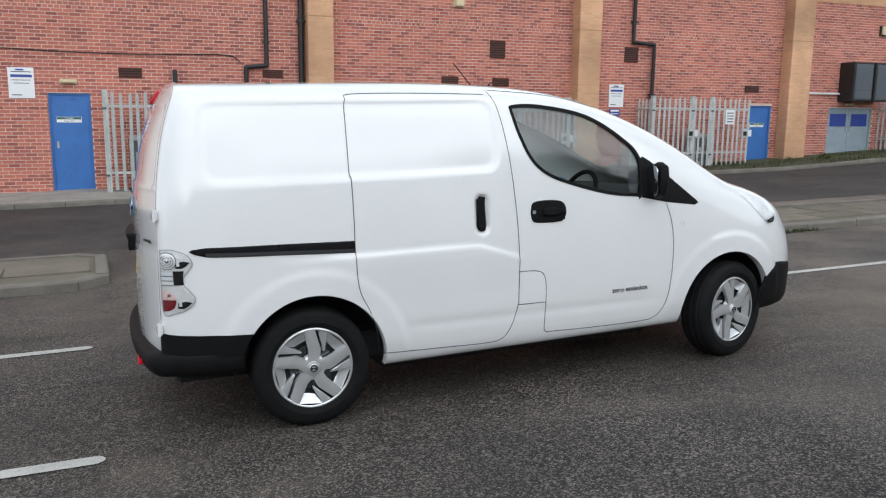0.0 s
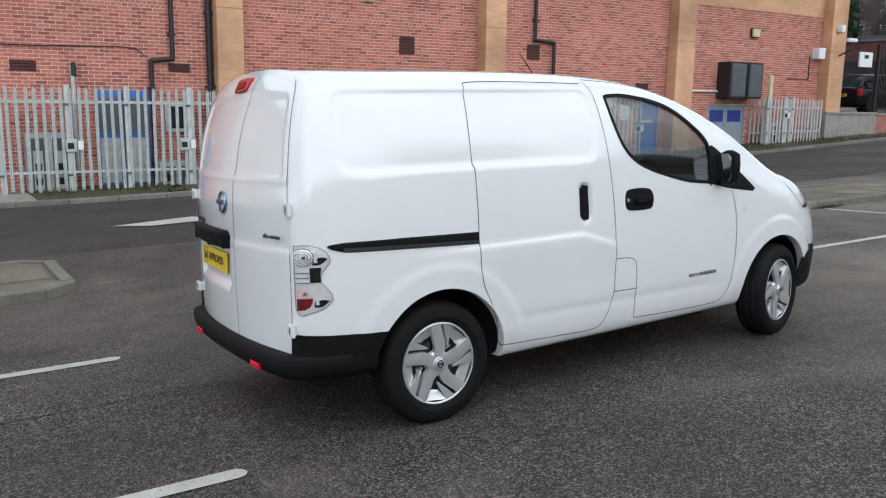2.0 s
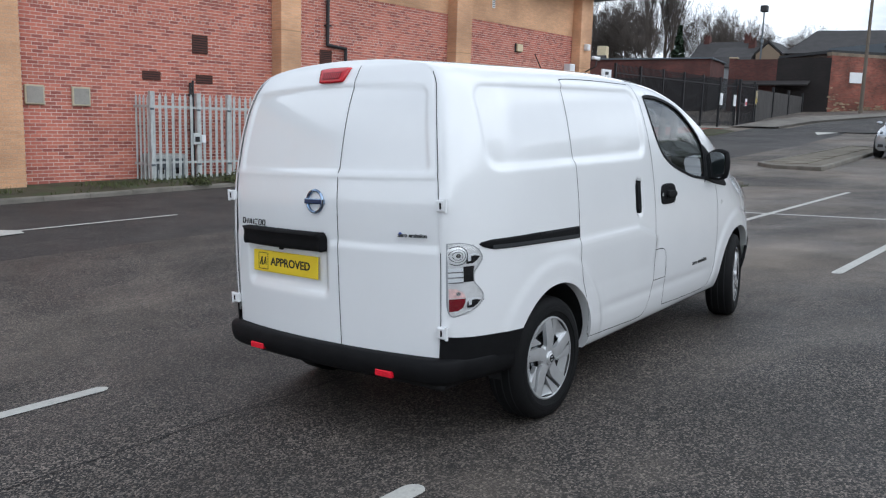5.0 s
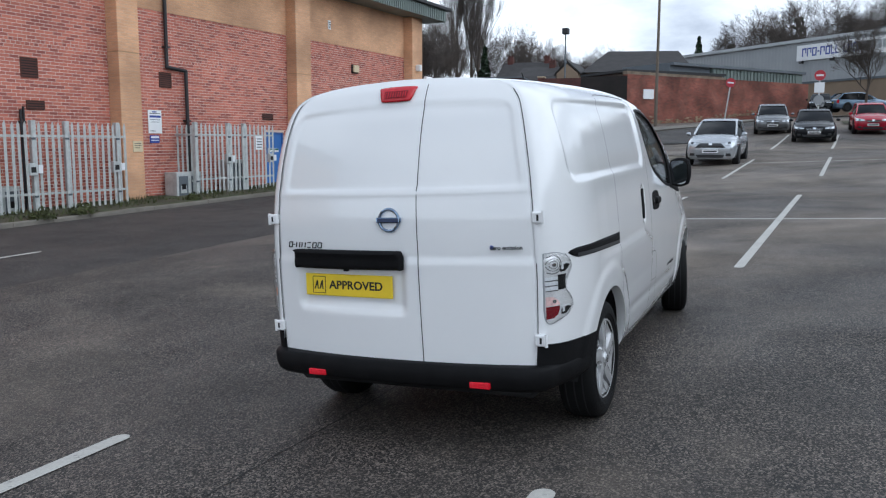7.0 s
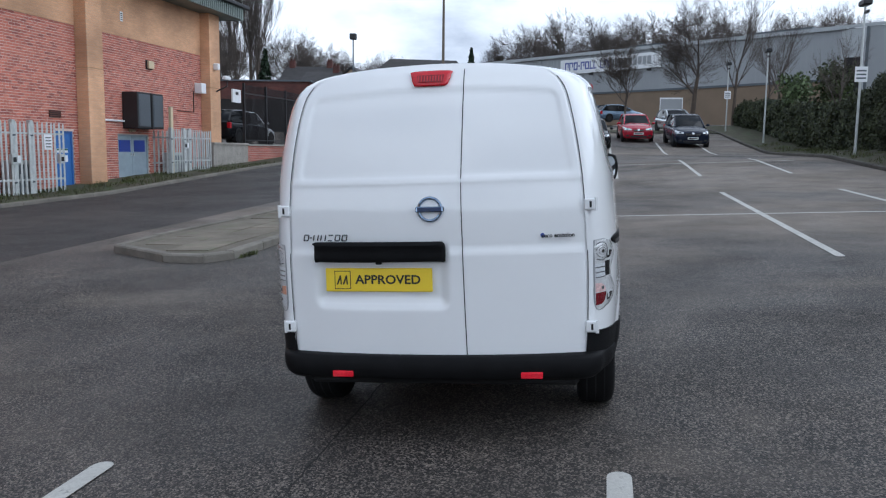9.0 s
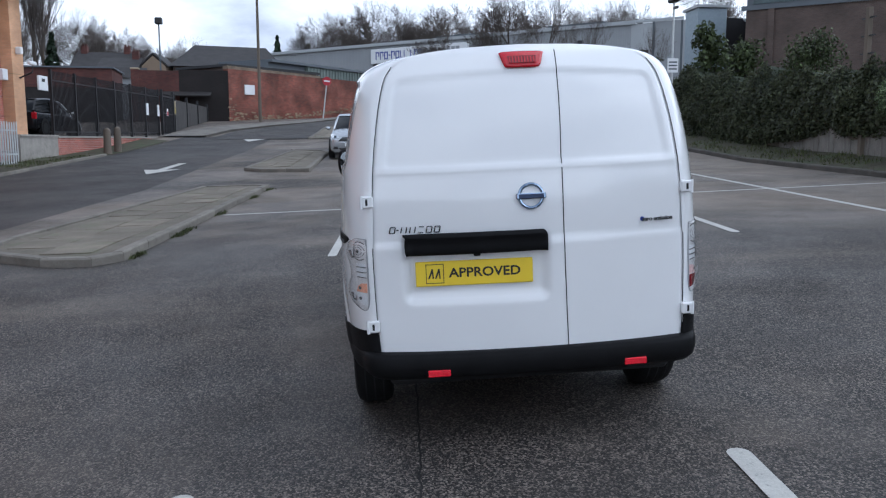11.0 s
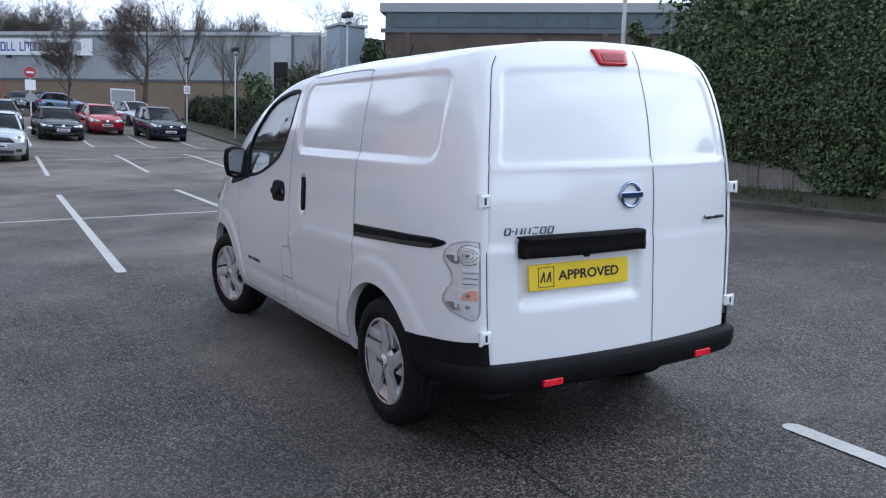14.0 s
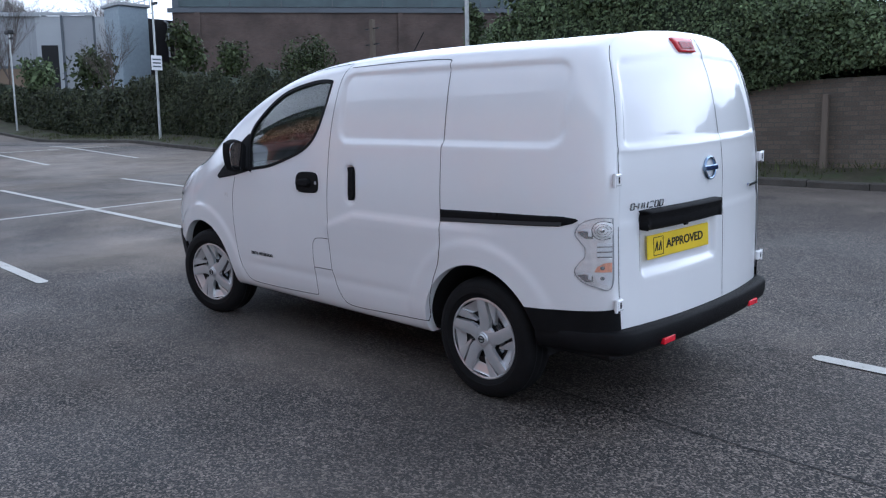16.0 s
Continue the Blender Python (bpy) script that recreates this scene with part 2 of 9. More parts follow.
def asphalt_material(name, dark, light, worn, cell, patch, sheen, pale=None):
    """Rolled asphalt: stones of many greys in dark binder, with worn and damp patches."""
    m = bpy.data.materials.new(name)
    m.use_nodes = True
    n, k = m.node_tree.nodes, m.node_tree.links
    p = n["Principled BSDF"]
    co = n.new("ShaderNodeTexCoord")

    def tex(kind, scale, **extra):
        t = n.new("ShaderNodeTex" + kind)
        t.inputs["Scale"].default_value = scale
        for key, v in extra.items():
            t.inputs[key].default_value = v
        k.new(co.outputs["Object"], t.inputs["Vector"])
        return t

    def ramp(fac, a, b, lo, hi):
        r = n.new("ShaderNodeMapRange")
        r.inputs["From Min"].default_value, r.inputs["From Max"].default_value = a, b
        r.inputs["To Min"].default_value, r.inputs["To Max"].default_value = lo, hi
        k.new(fac, r.inputs["Value"])
        return r.outputs["Result"]

    def mixed(fac, a, b):
        x = n.new("ShaderNodeMix")
        x.data_type = "RGBA"
        k.new(fac, x.inputs["Factor"])
        for slot, v in (("A", a), ("B", b)):
            if isinstance(v, tuple):
                x.inputs[slot].default_value = (*v, 1)
            else:
                k.new(v, x.inputs[slot])
        return x.outputs["Result"]

    def times(col, fac):
        x = n.new("ShaderNodeVectorMath")
        x.operation = "SCALE"
        k.new(col, x.inputs[0])
        k.new(fac, x.inputs["Scale"])
        return x.outputs[0]

    stones = tex("Voronoi", cell)
    sep = n.new("ShaderNodeSeparateColor")
    k.new(stones.outputs["Color"], sep.inputs[0])
    col = mixed(ramp(sep.outputs[0], 0.45, 1.0, 0, 1), dark, light)
    binder = tex("Noise", cell * 0.45, Detail=3, Roughness=0.7)
    col = times(col, ramp(binder.outputs["Fac"], 0.35, 0.65, 0.55, 1.45))
    wear = tex("Noise", patch, Detail=7, Roughness=0.6)
    col = mixed(ramp(wear.outputs["Fac"], 0.46, 0.70, 0, 0.55), col, worn)
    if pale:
        pale_noise = tex("Noise", patch * 0.8, Detail=8, Roughness=0.62, Distortion=0.6)
        # worn pale patches; their spread towards +x puts far brightness into the colour
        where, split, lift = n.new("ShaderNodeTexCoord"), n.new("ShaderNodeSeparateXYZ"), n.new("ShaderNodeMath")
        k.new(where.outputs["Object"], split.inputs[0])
        k.new(pale_noise.outputs["Fac"], lift.inputs[0])
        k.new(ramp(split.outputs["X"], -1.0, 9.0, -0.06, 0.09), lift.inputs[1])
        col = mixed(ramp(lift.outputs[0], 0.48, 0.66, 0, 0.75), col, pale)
    blot = tex("Noise", patch * 6, Detail=5, Roughness=0.6)
    col = times(col, ramp(blot.outputs["Fac"], 0.3, 0.7, 0.72, 1.28))
    k.new(col, p.inputs["Base Color"])
    damp = tex("Noise", patch * 1.7, Detail=6, Roughness=0.62)
    k.new(ramp(damp.outputs["Fac"], 0.42, 0.62, sheen, 0.85), p.inputs["Roughness"])
    bp = n.new("ShaderNodeBump")
    bp.inputs["Strength"].default_value, bp.inputs["Distance"].default_value = 0.6, 0.006
    k.new(stones.outputs["Distance"], bp.inputs["Height"])
    bp.invert = True
    k.new(bp.outputs["Normal"], p.inputs["Normal"])
    return m


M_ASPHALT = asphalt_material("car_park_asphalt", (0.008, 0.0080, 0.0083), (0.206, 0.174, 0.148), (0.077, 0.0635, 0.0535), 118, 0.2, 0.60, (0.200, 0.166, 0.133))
M_ROAD = asphalt_material("road_asphalt", (0.012, 0.012, 0.0125), (0.112, 0.098, 0.089), (0.083, 0.071, 0.064), 110, 0.3, 0.7)
M_LINE = material("road_paint", (0.50, 0.49, 0.455), 0.7, vary=0.12, scale=3, fine=0.12, fine_scale=60, spots=(22, 0.60, 0.72, (0.2, 0.2, 0.19)), bump=0.3, bump_scale=90)
M_BRICK = brick_material("red_brick", (0.42, 0.118, 0.082), (0.25, 0.064, 0.050), (0.46, 0.37, 0.32))
M_MORTAR = material("brick_mortar", (0.62, 0.49, 0.42), 0.92, vary=0.18, scale=1.2, fine=0.15, fine_scale=60, bump=0.3, bump_scale=90)


def brick_piece_material(name, single):
    """Fired clay that differs brick by brick: by object for single bricks, by island for joined ones."""
    m = material(name, (0.46, 0.152, 0.108), 0.85, vary=0.16, scale=0.5, fine=0.16, fine_scale=45, bump=0.35, bump_scale=120)
    n, k = m.node_tree.nodes, m.node_tree.links
    b = n["Principled BSDF"]
    src = b.inputs["Base Color"].links[0].from_socket
    rnd = n.new("ShaderNodeObjectInfo" if single else "ShaderNodeNewGeometry").outputs["Random" if single else "Random Per Island"]
    ramp = n.new("ShaderNodeValToRGB")
    e = ramp.color_ramp.elements
    e[0].position, e[0].color = 0.0, (0.58, 0.54, 0.60, 1)
    e[1].position, e[1].color = 1.0, (1.14, 1.20, 1.18, 1)
    for at, col in ((0.16, (0.72, 0.70, 0.74, 1)), (0.40, (0.92, 0.91, 0.93, 1)), (0.8, (1.08, 1.08, 1.06, 1))):
        q = e.new(at)
        q.color = col
    mul = n.new("ShaderNodeVectorMath")
    mul.operation = "MULTIPLY"
    k.new(rnd, ramp.inputs["Fac"])
    k.new(src, mul.inputs[0])
    k.new(ramp.outputs["Color"], mul.inputs[1])
    k.new(mul.outputs[0], b.inputs["Base Color"])
    return m


M_BRICKS = brick_piece_material("joined_bricks", False)
M_BRICKONE = brick_piece_material("single_brick", True)
M_BUFF = brick_material("buff_brick", (0.64, 0.365, 0.205), (0.56, 0.315, 0.175), (0.55, 0.36, 0.235))
M_BUFFJOINT = material("buff_joint", (0.42, 0.27, 0.15), 0.9)
M_OLDBRICK = brick_material("old_brick", (0.25, 0.072, 0.048), (0.13, 0.042, 0.033), (0.19, 0.12, 0.085), 1.9)
M_DARKBRICK = brick_material("brown_brick", (0.105, 0.074, 0.060), (0.08, 0.056, 0.047), (0.105, 0.09, 0.08))
M_BLUE = material("blue_door_paint", (0.045, 0.155, 0.44), 0.45, vary=0.1, scale=3, spots=(5, 0.62, 0.8, (0.03, 0.09, 0.27)))
M_BLUEGREY = material("blue_grey_paint", (0.27, 0.33, 0.37), 0.5, vary=0.1, scale=4)
M_GALV = material("galvanised_steel", (0.50, 0.52, 0.51), 0.5, metal=0.3, vary=0.18, scale=6, fine=0.08, fine_scale=50)
M_CONCRETE = material("concrete", (0.30, 0.28, 0.25), 0.9, vary=0.2, scale=2.2, fine=0.15, fine_scale=60, bump=0.4, bump_scale=70, spots=(3.0, 0.58, 0.75, (0.16, 0.15, 0.13)))
M_SLAB = material("paving_slab", (0.168, 0.146, 0.114), 0.92, vary=0.25, scale=1.5, fine=0.2, fine_scale=60, bump=0.5, bump_scale=60, random_hue=0.16, spots=(2.4, 0.52, 0.7, (0.15, 0.15, 0.10)))
M_KERB = material("kerb_stone", (0.18, 0.165, 0.14), 0.92, vary=0.2, scale=3, fine=0.2, fine_scale=70, bump=0.5, bump_scale=60, random_hue=0.12)
M_SOIL = material("verge_soil", (0.055, 0.05, 0.028), 0.95, vary=0.35, scale=2, bump=0.8, bump_scale=30, spots=(1.5, 0.5, 0.7, (0.045, 0.07, 0.022)))
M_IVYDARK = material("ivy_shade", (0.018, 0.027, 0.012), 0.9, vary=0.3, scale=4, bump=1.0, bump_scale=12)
M_BARK = material("bark", (0.085, 0.065, 0.05), 0.9, vary=0.25, scale=6, bump=0.5, bump_scale=40)
M_TWIG = material("winter_twig", (0.085, 0.070, 0.060), 0.9, vary=0.3, scale=0.4)
M_SHED = material("grey_cladding", (0.31, 0.325, 0.335), 0.5, vary=0.06, scale=0.3)
M_SHEDDARK = material("dark_cladding", (0.10, 0.115, 0.13), 0.55, vary=0.12, scale=0.4)
M_SHEDWHITE = material("white_cladding", (0.40, 0.42, 0.43), 0.5, vary=0.06, scale=0.3)
M_ROOF = material("grey_roof", (0.16, 0.17, 0.175), 0.8, vary=0.15, scale=0.8)
M_SLATE = material("slate_roof", (0.034, 0.031, 0.031), 0.75, vary=0.25, scale=1.4)
M_TAN = material("tan_wall", (0.22, 0.165, 0.115), 0.85, vary=0.1, scale=0.5)
M_BLACKMETAL = material("black_paint", (0.014, 0.014, 0.016), 0.5, vary=0.2, scale=6)
M_SIGNWHITE = material("white_sign", (0.78, 0.79, 0.80), 0.45, vary=0.04, scale=3)
M_SIGNBLUE = material("sign_blue", (0.03, 0.06, 0.30), 0.45)
M_SIGNRED = material("sign_red", (0.42, 0.025, 0.04), 0.45)
M_CREAM = material("cream_paint", (0.62, 0.52, 0.34), 0.6, vary=0.06, scale=5)
M_GREENROOF = material("grey_green_fascia", (0.145, 0.18, 0.165), 0.5, vary=0.1, scale=2)
M_WOOD = material("weathered_timber", (0.14, 0.115, 0.09), 0.9, vary=0.2, scale=5, stretch=(1, 1, 0.15), bump=0.3)
M_TERRA = material("dark_vent", (0.075, 0.028, 0.02), 0.85, vary=0.2, scale=8)


# ---------------- mesh helpers ----------------
def link_mesh(name, verts, faces, mat, parent=None, label="", smooth=False, sharp=35):
    me = bpy.data.meshes.new(name)
    me.from_pydata([tuple(v) for v in verts], [], [tuple(f) for f in faces])
    if mat:
        me.materials.append(mat)
    if smooth:
        me.polygons.foreach_set("use_smooth", [True] * len(me.polygons))
        me.set_sharp_from_angle(angle=radians(sharp))
    me.update()
    ob = new(name, me)
    if parent:
        ob.parent = parent
    if label:
        ob["label"] = label
    return ob


def part(name, bm, mat, parent, label="", smooth=False, sharp=35):
    me = bpy.data.meshes.new(name)
    bm.normal_update()
    bm.to_mesh(me)
    bm.free()
    if mat:
        me.materials.append(mat)
    if smooth:
        me.polygons.foreach_set("use_smooth", [True] * len(me.polygons))
        me.set_sharp_from_angle(angle=radians(sharp))
    ob = new(name, me)
    if parent:
        ob.parent = parent
    if label:
        ob["label"] = label
    return ob


def thing(name, label, category, m=None, group="", kind=""):
    ob = new(name)
    ob.empty_display_size = 0.2
    if m is not None:
        ob.matrix_world = m
    return tagged(ob, label, category, group, kind)


def boxes(*specs, bevel=0.0, segments=1):
    """A bmesh of boxes, each (x0, x1, y0, y1, z0, z1)."""
    bm = bmesh.new()
    for x0, x1, y0, y1, z0, z1 in specs:
        r = bmesh.ops.create_cube(bm, size=1.0)
        bmesh.ops.transform(bm, matrix=Matrix.Translation(((x0 + x1) / 2, (y0 + y1) / 2, (z0 + z1) / 2)) @ Matrix.Diagonal((x1 - x0, y1 - y0, z1 - z0, 1)), verts=r["verts"])
    if bevel:
        bmesh.ops.bevel(bm, geom=bm.edges[:], offset=bevel, segments=segments, affect="EDGES", profile=0.5)
    return bm


def tube(bm, a, b, r0, r1=None, n=8, caps=True):
    """A round bar from a to b added to bm."""
    a, b = Vector(a), Vector(b)
    d = b - a
    r = bmesh.ops.create_cone(bm, cap_ends=caps, segments=n, radius1=r0, radius2=r0 if r1 is None else r1, depth=d.length)
    bmesh.ops.transform(bm, matrix=Matrix.Translation((a + b) / 2) @ d.to_track_quat("Z", "Y").to_matrix().to_4x4(), verts=r["verts"])
    return bm


def prism(outline, y0, y1, axis="y"):
    """A slab with the given (a, b) outline; axis y: outline in x and z; axis x: in y and z; axis z: in x and y."""
    n = len(outline)
    put = {"y": lambda a, b, c: (a, c, b), "x": lambda a, b, c: (c, a, b), "z": lambda a, b, c: (a, b, c)}[axis]
    verts = [put(a, b, y0) for a, b in outline] + [put(a, b, y1) for a, b in outline]
    faces = [tuple(range(n)), tuple(range(2 * n - 1, n - 1, -1))] + [(i, i + n, (i + 1) % n + n, (i + 1) % n) for i in range(n)]
    bm = bmesh.new()
    vs = [bm.verts.new(v) for v in verts]
    for f in faces:
        bm.faces.new([vs[i] for i in f])
    bmesh.ops.recalc_face_normals(bm, faces=bm.faces[:])
    return bm


def text_part(name, body, size, m, mat, parent, label="", depth=0.001, align="CENTER", bold=0.0, width=None):
    cu = bpy.data.curves.new(name, "FONT")
    cu.offset = bold
    cu.body, cu.size, cu.extrude, cu.align_x, cu.align_y = body, size, depth, align, "CENTER"
    cu.resolution_u = 3
    tmp = bpy.data.objects.new(name + "_src", cu)
    scene.collection.objects.link(tmp)
    bpy.context.view_layer.update()
    me = bpy.data.meshes.new_from_object(tmp.evaluated_get(bpy.context.evaluated_depsgraph_get()))
    bpy.data.objects.remove(tmp)
    bpy.data.curves.remove(cu)
    me.name = name
    if width:
        xs_t = [v.co.x for v in me.vertices]
        me.transform(Matrix.Diagonal((width / (max(xs_t) - min(xs_t)), 1, 1, 1)))
    me.materials.clear()
    me.materials.append(mat)
    ob = new(name, me)
    ob.parent = parent
    ob.matrix_local = m
    if label:
        ob["label"] = label
    return ob


def smooth_path(points, per=8):
    """Points along a Catmull-Rom curve through the given ones."""
    p = [np.array(q, float) for q in points]
    p = [2 * p[0] - p[1]] + p + [2 * p[-1] - p[-2]]
    out = []
    for i in range(1, len(p) - 2):
        for s in range(per):
            t = s / per
            out.append(0.5 * (2 * p[i] + (p[i + 1] - p[i - 1]) * t + (2 * p[i - 1] - 5 * p[i] + 4 * p[i + 1] - p[i + 2]) * t ** 2 + (3 * p[i] - p[i - 1] - 3 * p[i + 1] + p[i + 2]) * t ** 3))
    return out + [p[-2]]

# ---------------- ground ----------------
XB = [(-700, -15.0), (-40, -0.9), (0.45, 0), (18, 0.395), (26, 0.825), (32, 1.13), (37, 1.44), (42, 1.835), (50, 2.565), (60, 3.24), (80, 3.99), (150, 5.0), (900, 6.0)]
YB = [(-900, 0.7), (-8, 0.55), (4, 0), (9, -0.228), (17, -0.335), (40, -0.30), (900, 1.0)]


def gz(x, y):
    """Height of the asphalt: a car park that climbs ahead and falls to the road."""
    cross = float(np.interp(y, *zip(*YB)))
    if cross > 0:
        cross *= float(np.interp(x, [27, 36, 60, 90], [1, 0, 0, 0.4]))
    return float(np.interp(x, *zip(*XB))) + cross


def sheet(name, xs, ys, lift, mat, low=None, label="", category="", parent=None):
    """A patch of the ground's surface over a grid, with an optional edge function low(x) / high."""
    verts = [(x, y, gz(x, y) + lift) for x in xs for y in ys]
    n = len(ys)
    faces = [(i * n + j, (i + 1) * n + j, (i + 1) * n + j + 1, i * n + j + 1) for i in range(len(xs) - 1) for j in range(n - 1)]
    ob = link_mesh(name, verts, faces, mat, parent)
    return tagged(ob, label, category, kind="structure")


gx = sorted({*(p[0] for p in XB), *np.arange(-38, 110, 2.0).tolist(), *np.arange(27, 37).tolist(), -300, -120, 300, 600})
gy = sorted({*(p[0] for p in YB), *np.arange(-30, 40, 2.0).tolist(), *np.arange(-9, 5).tolist(), -300, -100, 100, 300, 600})
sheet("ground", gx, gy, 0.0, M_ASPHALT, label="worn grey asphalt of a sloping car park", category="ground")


def strip(name, centre, width, lift, mat, parent=None, step=0.8, rounded=False):
    """A flat band along a polyline that follows the ground, its ends square or rounded."""
    pts = []
    for (x0, y0), (x1, y1) in zip(centre[:-1], centre[1:]):
        cuts = [0.0, 1.0] + [i / max(1, int(math.hypot(x1 - x0, y1 - y0) / step)) for i in range(1, int(math.hypot(x1 - x0, y1 - y0) / step))]
        for bx, _ in XB:
            if abs(x1 - x0) > 1e-6 and 0 < (bx - x0) / (x1 - x0) < 1:
                cuts.append((bx - x0) / (x1 - x0))
        for by, _ in YB:
            if abs(y1 - y0) > 1e-6 and 0 < (by - y0) / (y1 - y0) < 1:
                cuts.append((by - y0) / (y1 - y0))
        if rounded:
            reach = math.hypot(x1 - x0, y1 - y0)
            cuts += [q for f in (0.03, 0.12, 0.28, 0.5) for q in (f * width / reach, 1 - f * width / reach)]
        pts += [(x0 + (x1 - x0) * c, y0 + (y1 - y0) * c) for c in sorted(set(cuts))]
    verts, faces = [], []
    for i, (x, y) in enumerate(pts):
        a, b = pts[max(0, i - 1)], pts[min(len(pts) - 1, i + 1)]
        d = Vector((b[0] - a[0], b[1] - a[1])).normalized()
        wide = width
        if rounded:
            near = min(1.0, 2 * min(math.hypot(x - pts[0][0], y - pts[0][1]), math.hypot(x - pts[-1][0], y - pts[-1][1])) / width)
            wide *= max(0.3, math.sqrt(1 - (1 - near) ** 2))
        for s in (-0.5, 0.5):
            px, py = x - d.y * wide * s, y + d.x * wide * s
            verts.append((px, py, gz(px, py) + lift))
        if i:
            faces.append((2 * i - 2, 2 * i, 2 * i + 1, 2 * i - 1))
    return link_mesh(name, verts, faces, mat, parent)


def kerb_line(x):
    return 17.40 - 0.055 * x


# the darker access road between the car park and the building
rx = sorted({*np.arange(-60, 70, 2.0).tolist(), *(p[0] for p in XB if -60 < p[0] < 70)})
rows_ = [(x, [10.62 - 0.03 * x + (kerb_line(x) - 10.62 + 0.03 * x) * f for f in (0, 0.2, 0.4, 0.6, 0.8, 1.0)]) for x in rx if x <= 44]
rv, rf = [], []
for i, (x, ys) in enumerate(rows_):
    rv += [(x, y, gz(x, y) + (0.008 if j and x < 44 else -0.02)) for j, y in enumerate(ys)]      # the open edges dip under the ground
    if i:
        rf += [((i - 1) * 6 + j, i * 6 + j, i * 6 + j + 1, (i - 1) * 6 + j + 1) for j in range(5)]
tagged(link_mesh("road", rv, rf, M_ROAD), "dark asphalt access road beside the building", "road", kind="structure")

# painted lines: bays in three rows, with the cross lines between them
SLOPE = -0.058
marks = []
for y0 in (5.98, 3.67, 1.22, -1.30):
    marks.append([(6.35, y0), (16.05, y0 + SLOPE * 9.7)])
for y0 in (5.08, 2.62, 0.28, -2.18):
    marks.append([(21.0, y0), (28.3, y0 + SLOPE * 7.3)])
for y0 in (4.3, 2.0, -0.45, -2.55):
    marks.append([(34.0, y0), (43.0, y0 + SLOPE * 9)])
for y0 in (4.03, 6.38):
    marks.append([(0.42, y0), (-4.6, y0 - SLOPE * 5.02)])
for i, m_ in enumerate(marks):
    tagged(strip("bay_line", m_, 0.105, 0.006, M_LINE, rounded=True), "white painted parking bay line, worn", "road marking", group="bay lines")
for a, b in (((11.55, 8.0), (10.85, -4.1)), ((26.6, 6.5), (26.0, -3.6))):
    tagged(strip("cross_line", [a, b], 0.10, 0.005, M_LINE), "thin white cross line between bay rows", "road marking", group="bay lines")
for a, b in (((3.3, 13.66), (5.9, 13.48)), ((-6.5, 14.3), (-2.4, 14.05))):
    tagged(strip("lane_dash", [a, b], 0.1, 0.018, M_LINE, rounded=True), "white dash along the access road", "road marking", group="lane dashes")


# a paving joint that has opened, between two bay lines
M_JOINT = material("tar_joint", (0.009, 0.009, 0.0095), 0.7, vary=0.3, scale=20)
joint_rng = random.Random(12)
joint_pts = [(-1.3 + i * 0.06, 5.50 - 0.055 * (i * 0.06) + joint_rng.uniform(-0.006, 0.006)) for i in range(62)]
tagged(strip("tar_joint", joint_pts, 0.009, 0.003, M_JOINT), "narrow dark open joint in the asphalt", "road joint", kind="structure")


def road_arrow(x, y, size):
    out = [(0, 0.06), (0.62, 0.06), (0.60, 0.26), (1.0, 0.0), (0.60, -0.26), (0.62, -0.06), (0, -0.06)]
    verts = [(x - a * size, y + SLOPE * -a * size + b * size * 0.55, 0) for a, b in out]
    verts = [(vx, vy, gz(vx, vy) + 0.022) for vx, vy, _ in verts]
    ob = link_mesh("road_arrow", verts, [tuple(range(7))], M_LINE)
    tagged(ob, "white lane arrow painted on the road", "road marking", group="lane arrows")


barb = [(1.95, 13.60), (3.25, 13.92), (3.42, 13.66), (3.36, 13.34), (2.45, 13.26)]
ab = link_mesh("road_arrow", [(a, b, gz(a, b) + 0.022) for a, b in barb], [(0, 4, 3, 2, 1)], M_LINE)
tagged(ab, "worn white arrow head painted on the road", "road marking", group="lane arrows")
road_arrow(26.2, 11.75, 4.0)
road_arrow(42.5, 10.9, 4.0)


# ---------------- kerbed islands and pavements ----------------
def kerb_run(parent, pts, height=0.11, width=0.13, length=0.9, mat=None):
    """Kerb stones in a row along a polyline, each a block of its own."""
    for (x0, y0), (x1, y1) in zip(pts[:-1], pts[1:]):
        n = max(1, round(math.hypot(x1 - x0, y1 - y0) / length))
        for i in range(n):
            a, b = i / n, (i + 1) / n
            ax, ay, bx, by = x0 + (x1 - x0) * a, y0 + (y1 - y0) * a, x0 + (x1 - x0) * b, y0 + (y1 - y0) * b
            d = Vector((bx - ax, by - ay)).normalized() * 0.006
            nx, ny = -d.y / 0.006 * width, d.x / 0.006 * width
            ax, ay, bx, by = ax + d.x, ay + d.y, bx - d.x, by - d.y
            h = height + random.uniform(-0.008, 0.008)
            lo = [(ax, ay), (bx, by), (bx + nx, by + ny), (ax + nx, ay + ny)]
            verts = [(x, y, gz(x, y) - 0.05) for x, y in lo] + [(x, y, gz(x, y) + h - 0.02) for x, y in lo] + \
                    [(x + (nx * 0.14 if j in (0, 1) else 0), y + (ny * 0.14 if j in (0, 1) else 0), gz(x, y) + h) for j, (x, y) in enumerate(lo)]
            faces = [(0, 1, 5, 4), (1, 2, 6, 5), (2, 3, 7, 6), (3, 0, 4, 7), (4, 5, 9, 8), (5, 6, 10, 9), (6, 7, 11, 10), (7, 4, 8, 11), (8, 9, 10, 11)]
            link_mesh("kerb_stone", verts, faces, mat or M_KERB, parent)


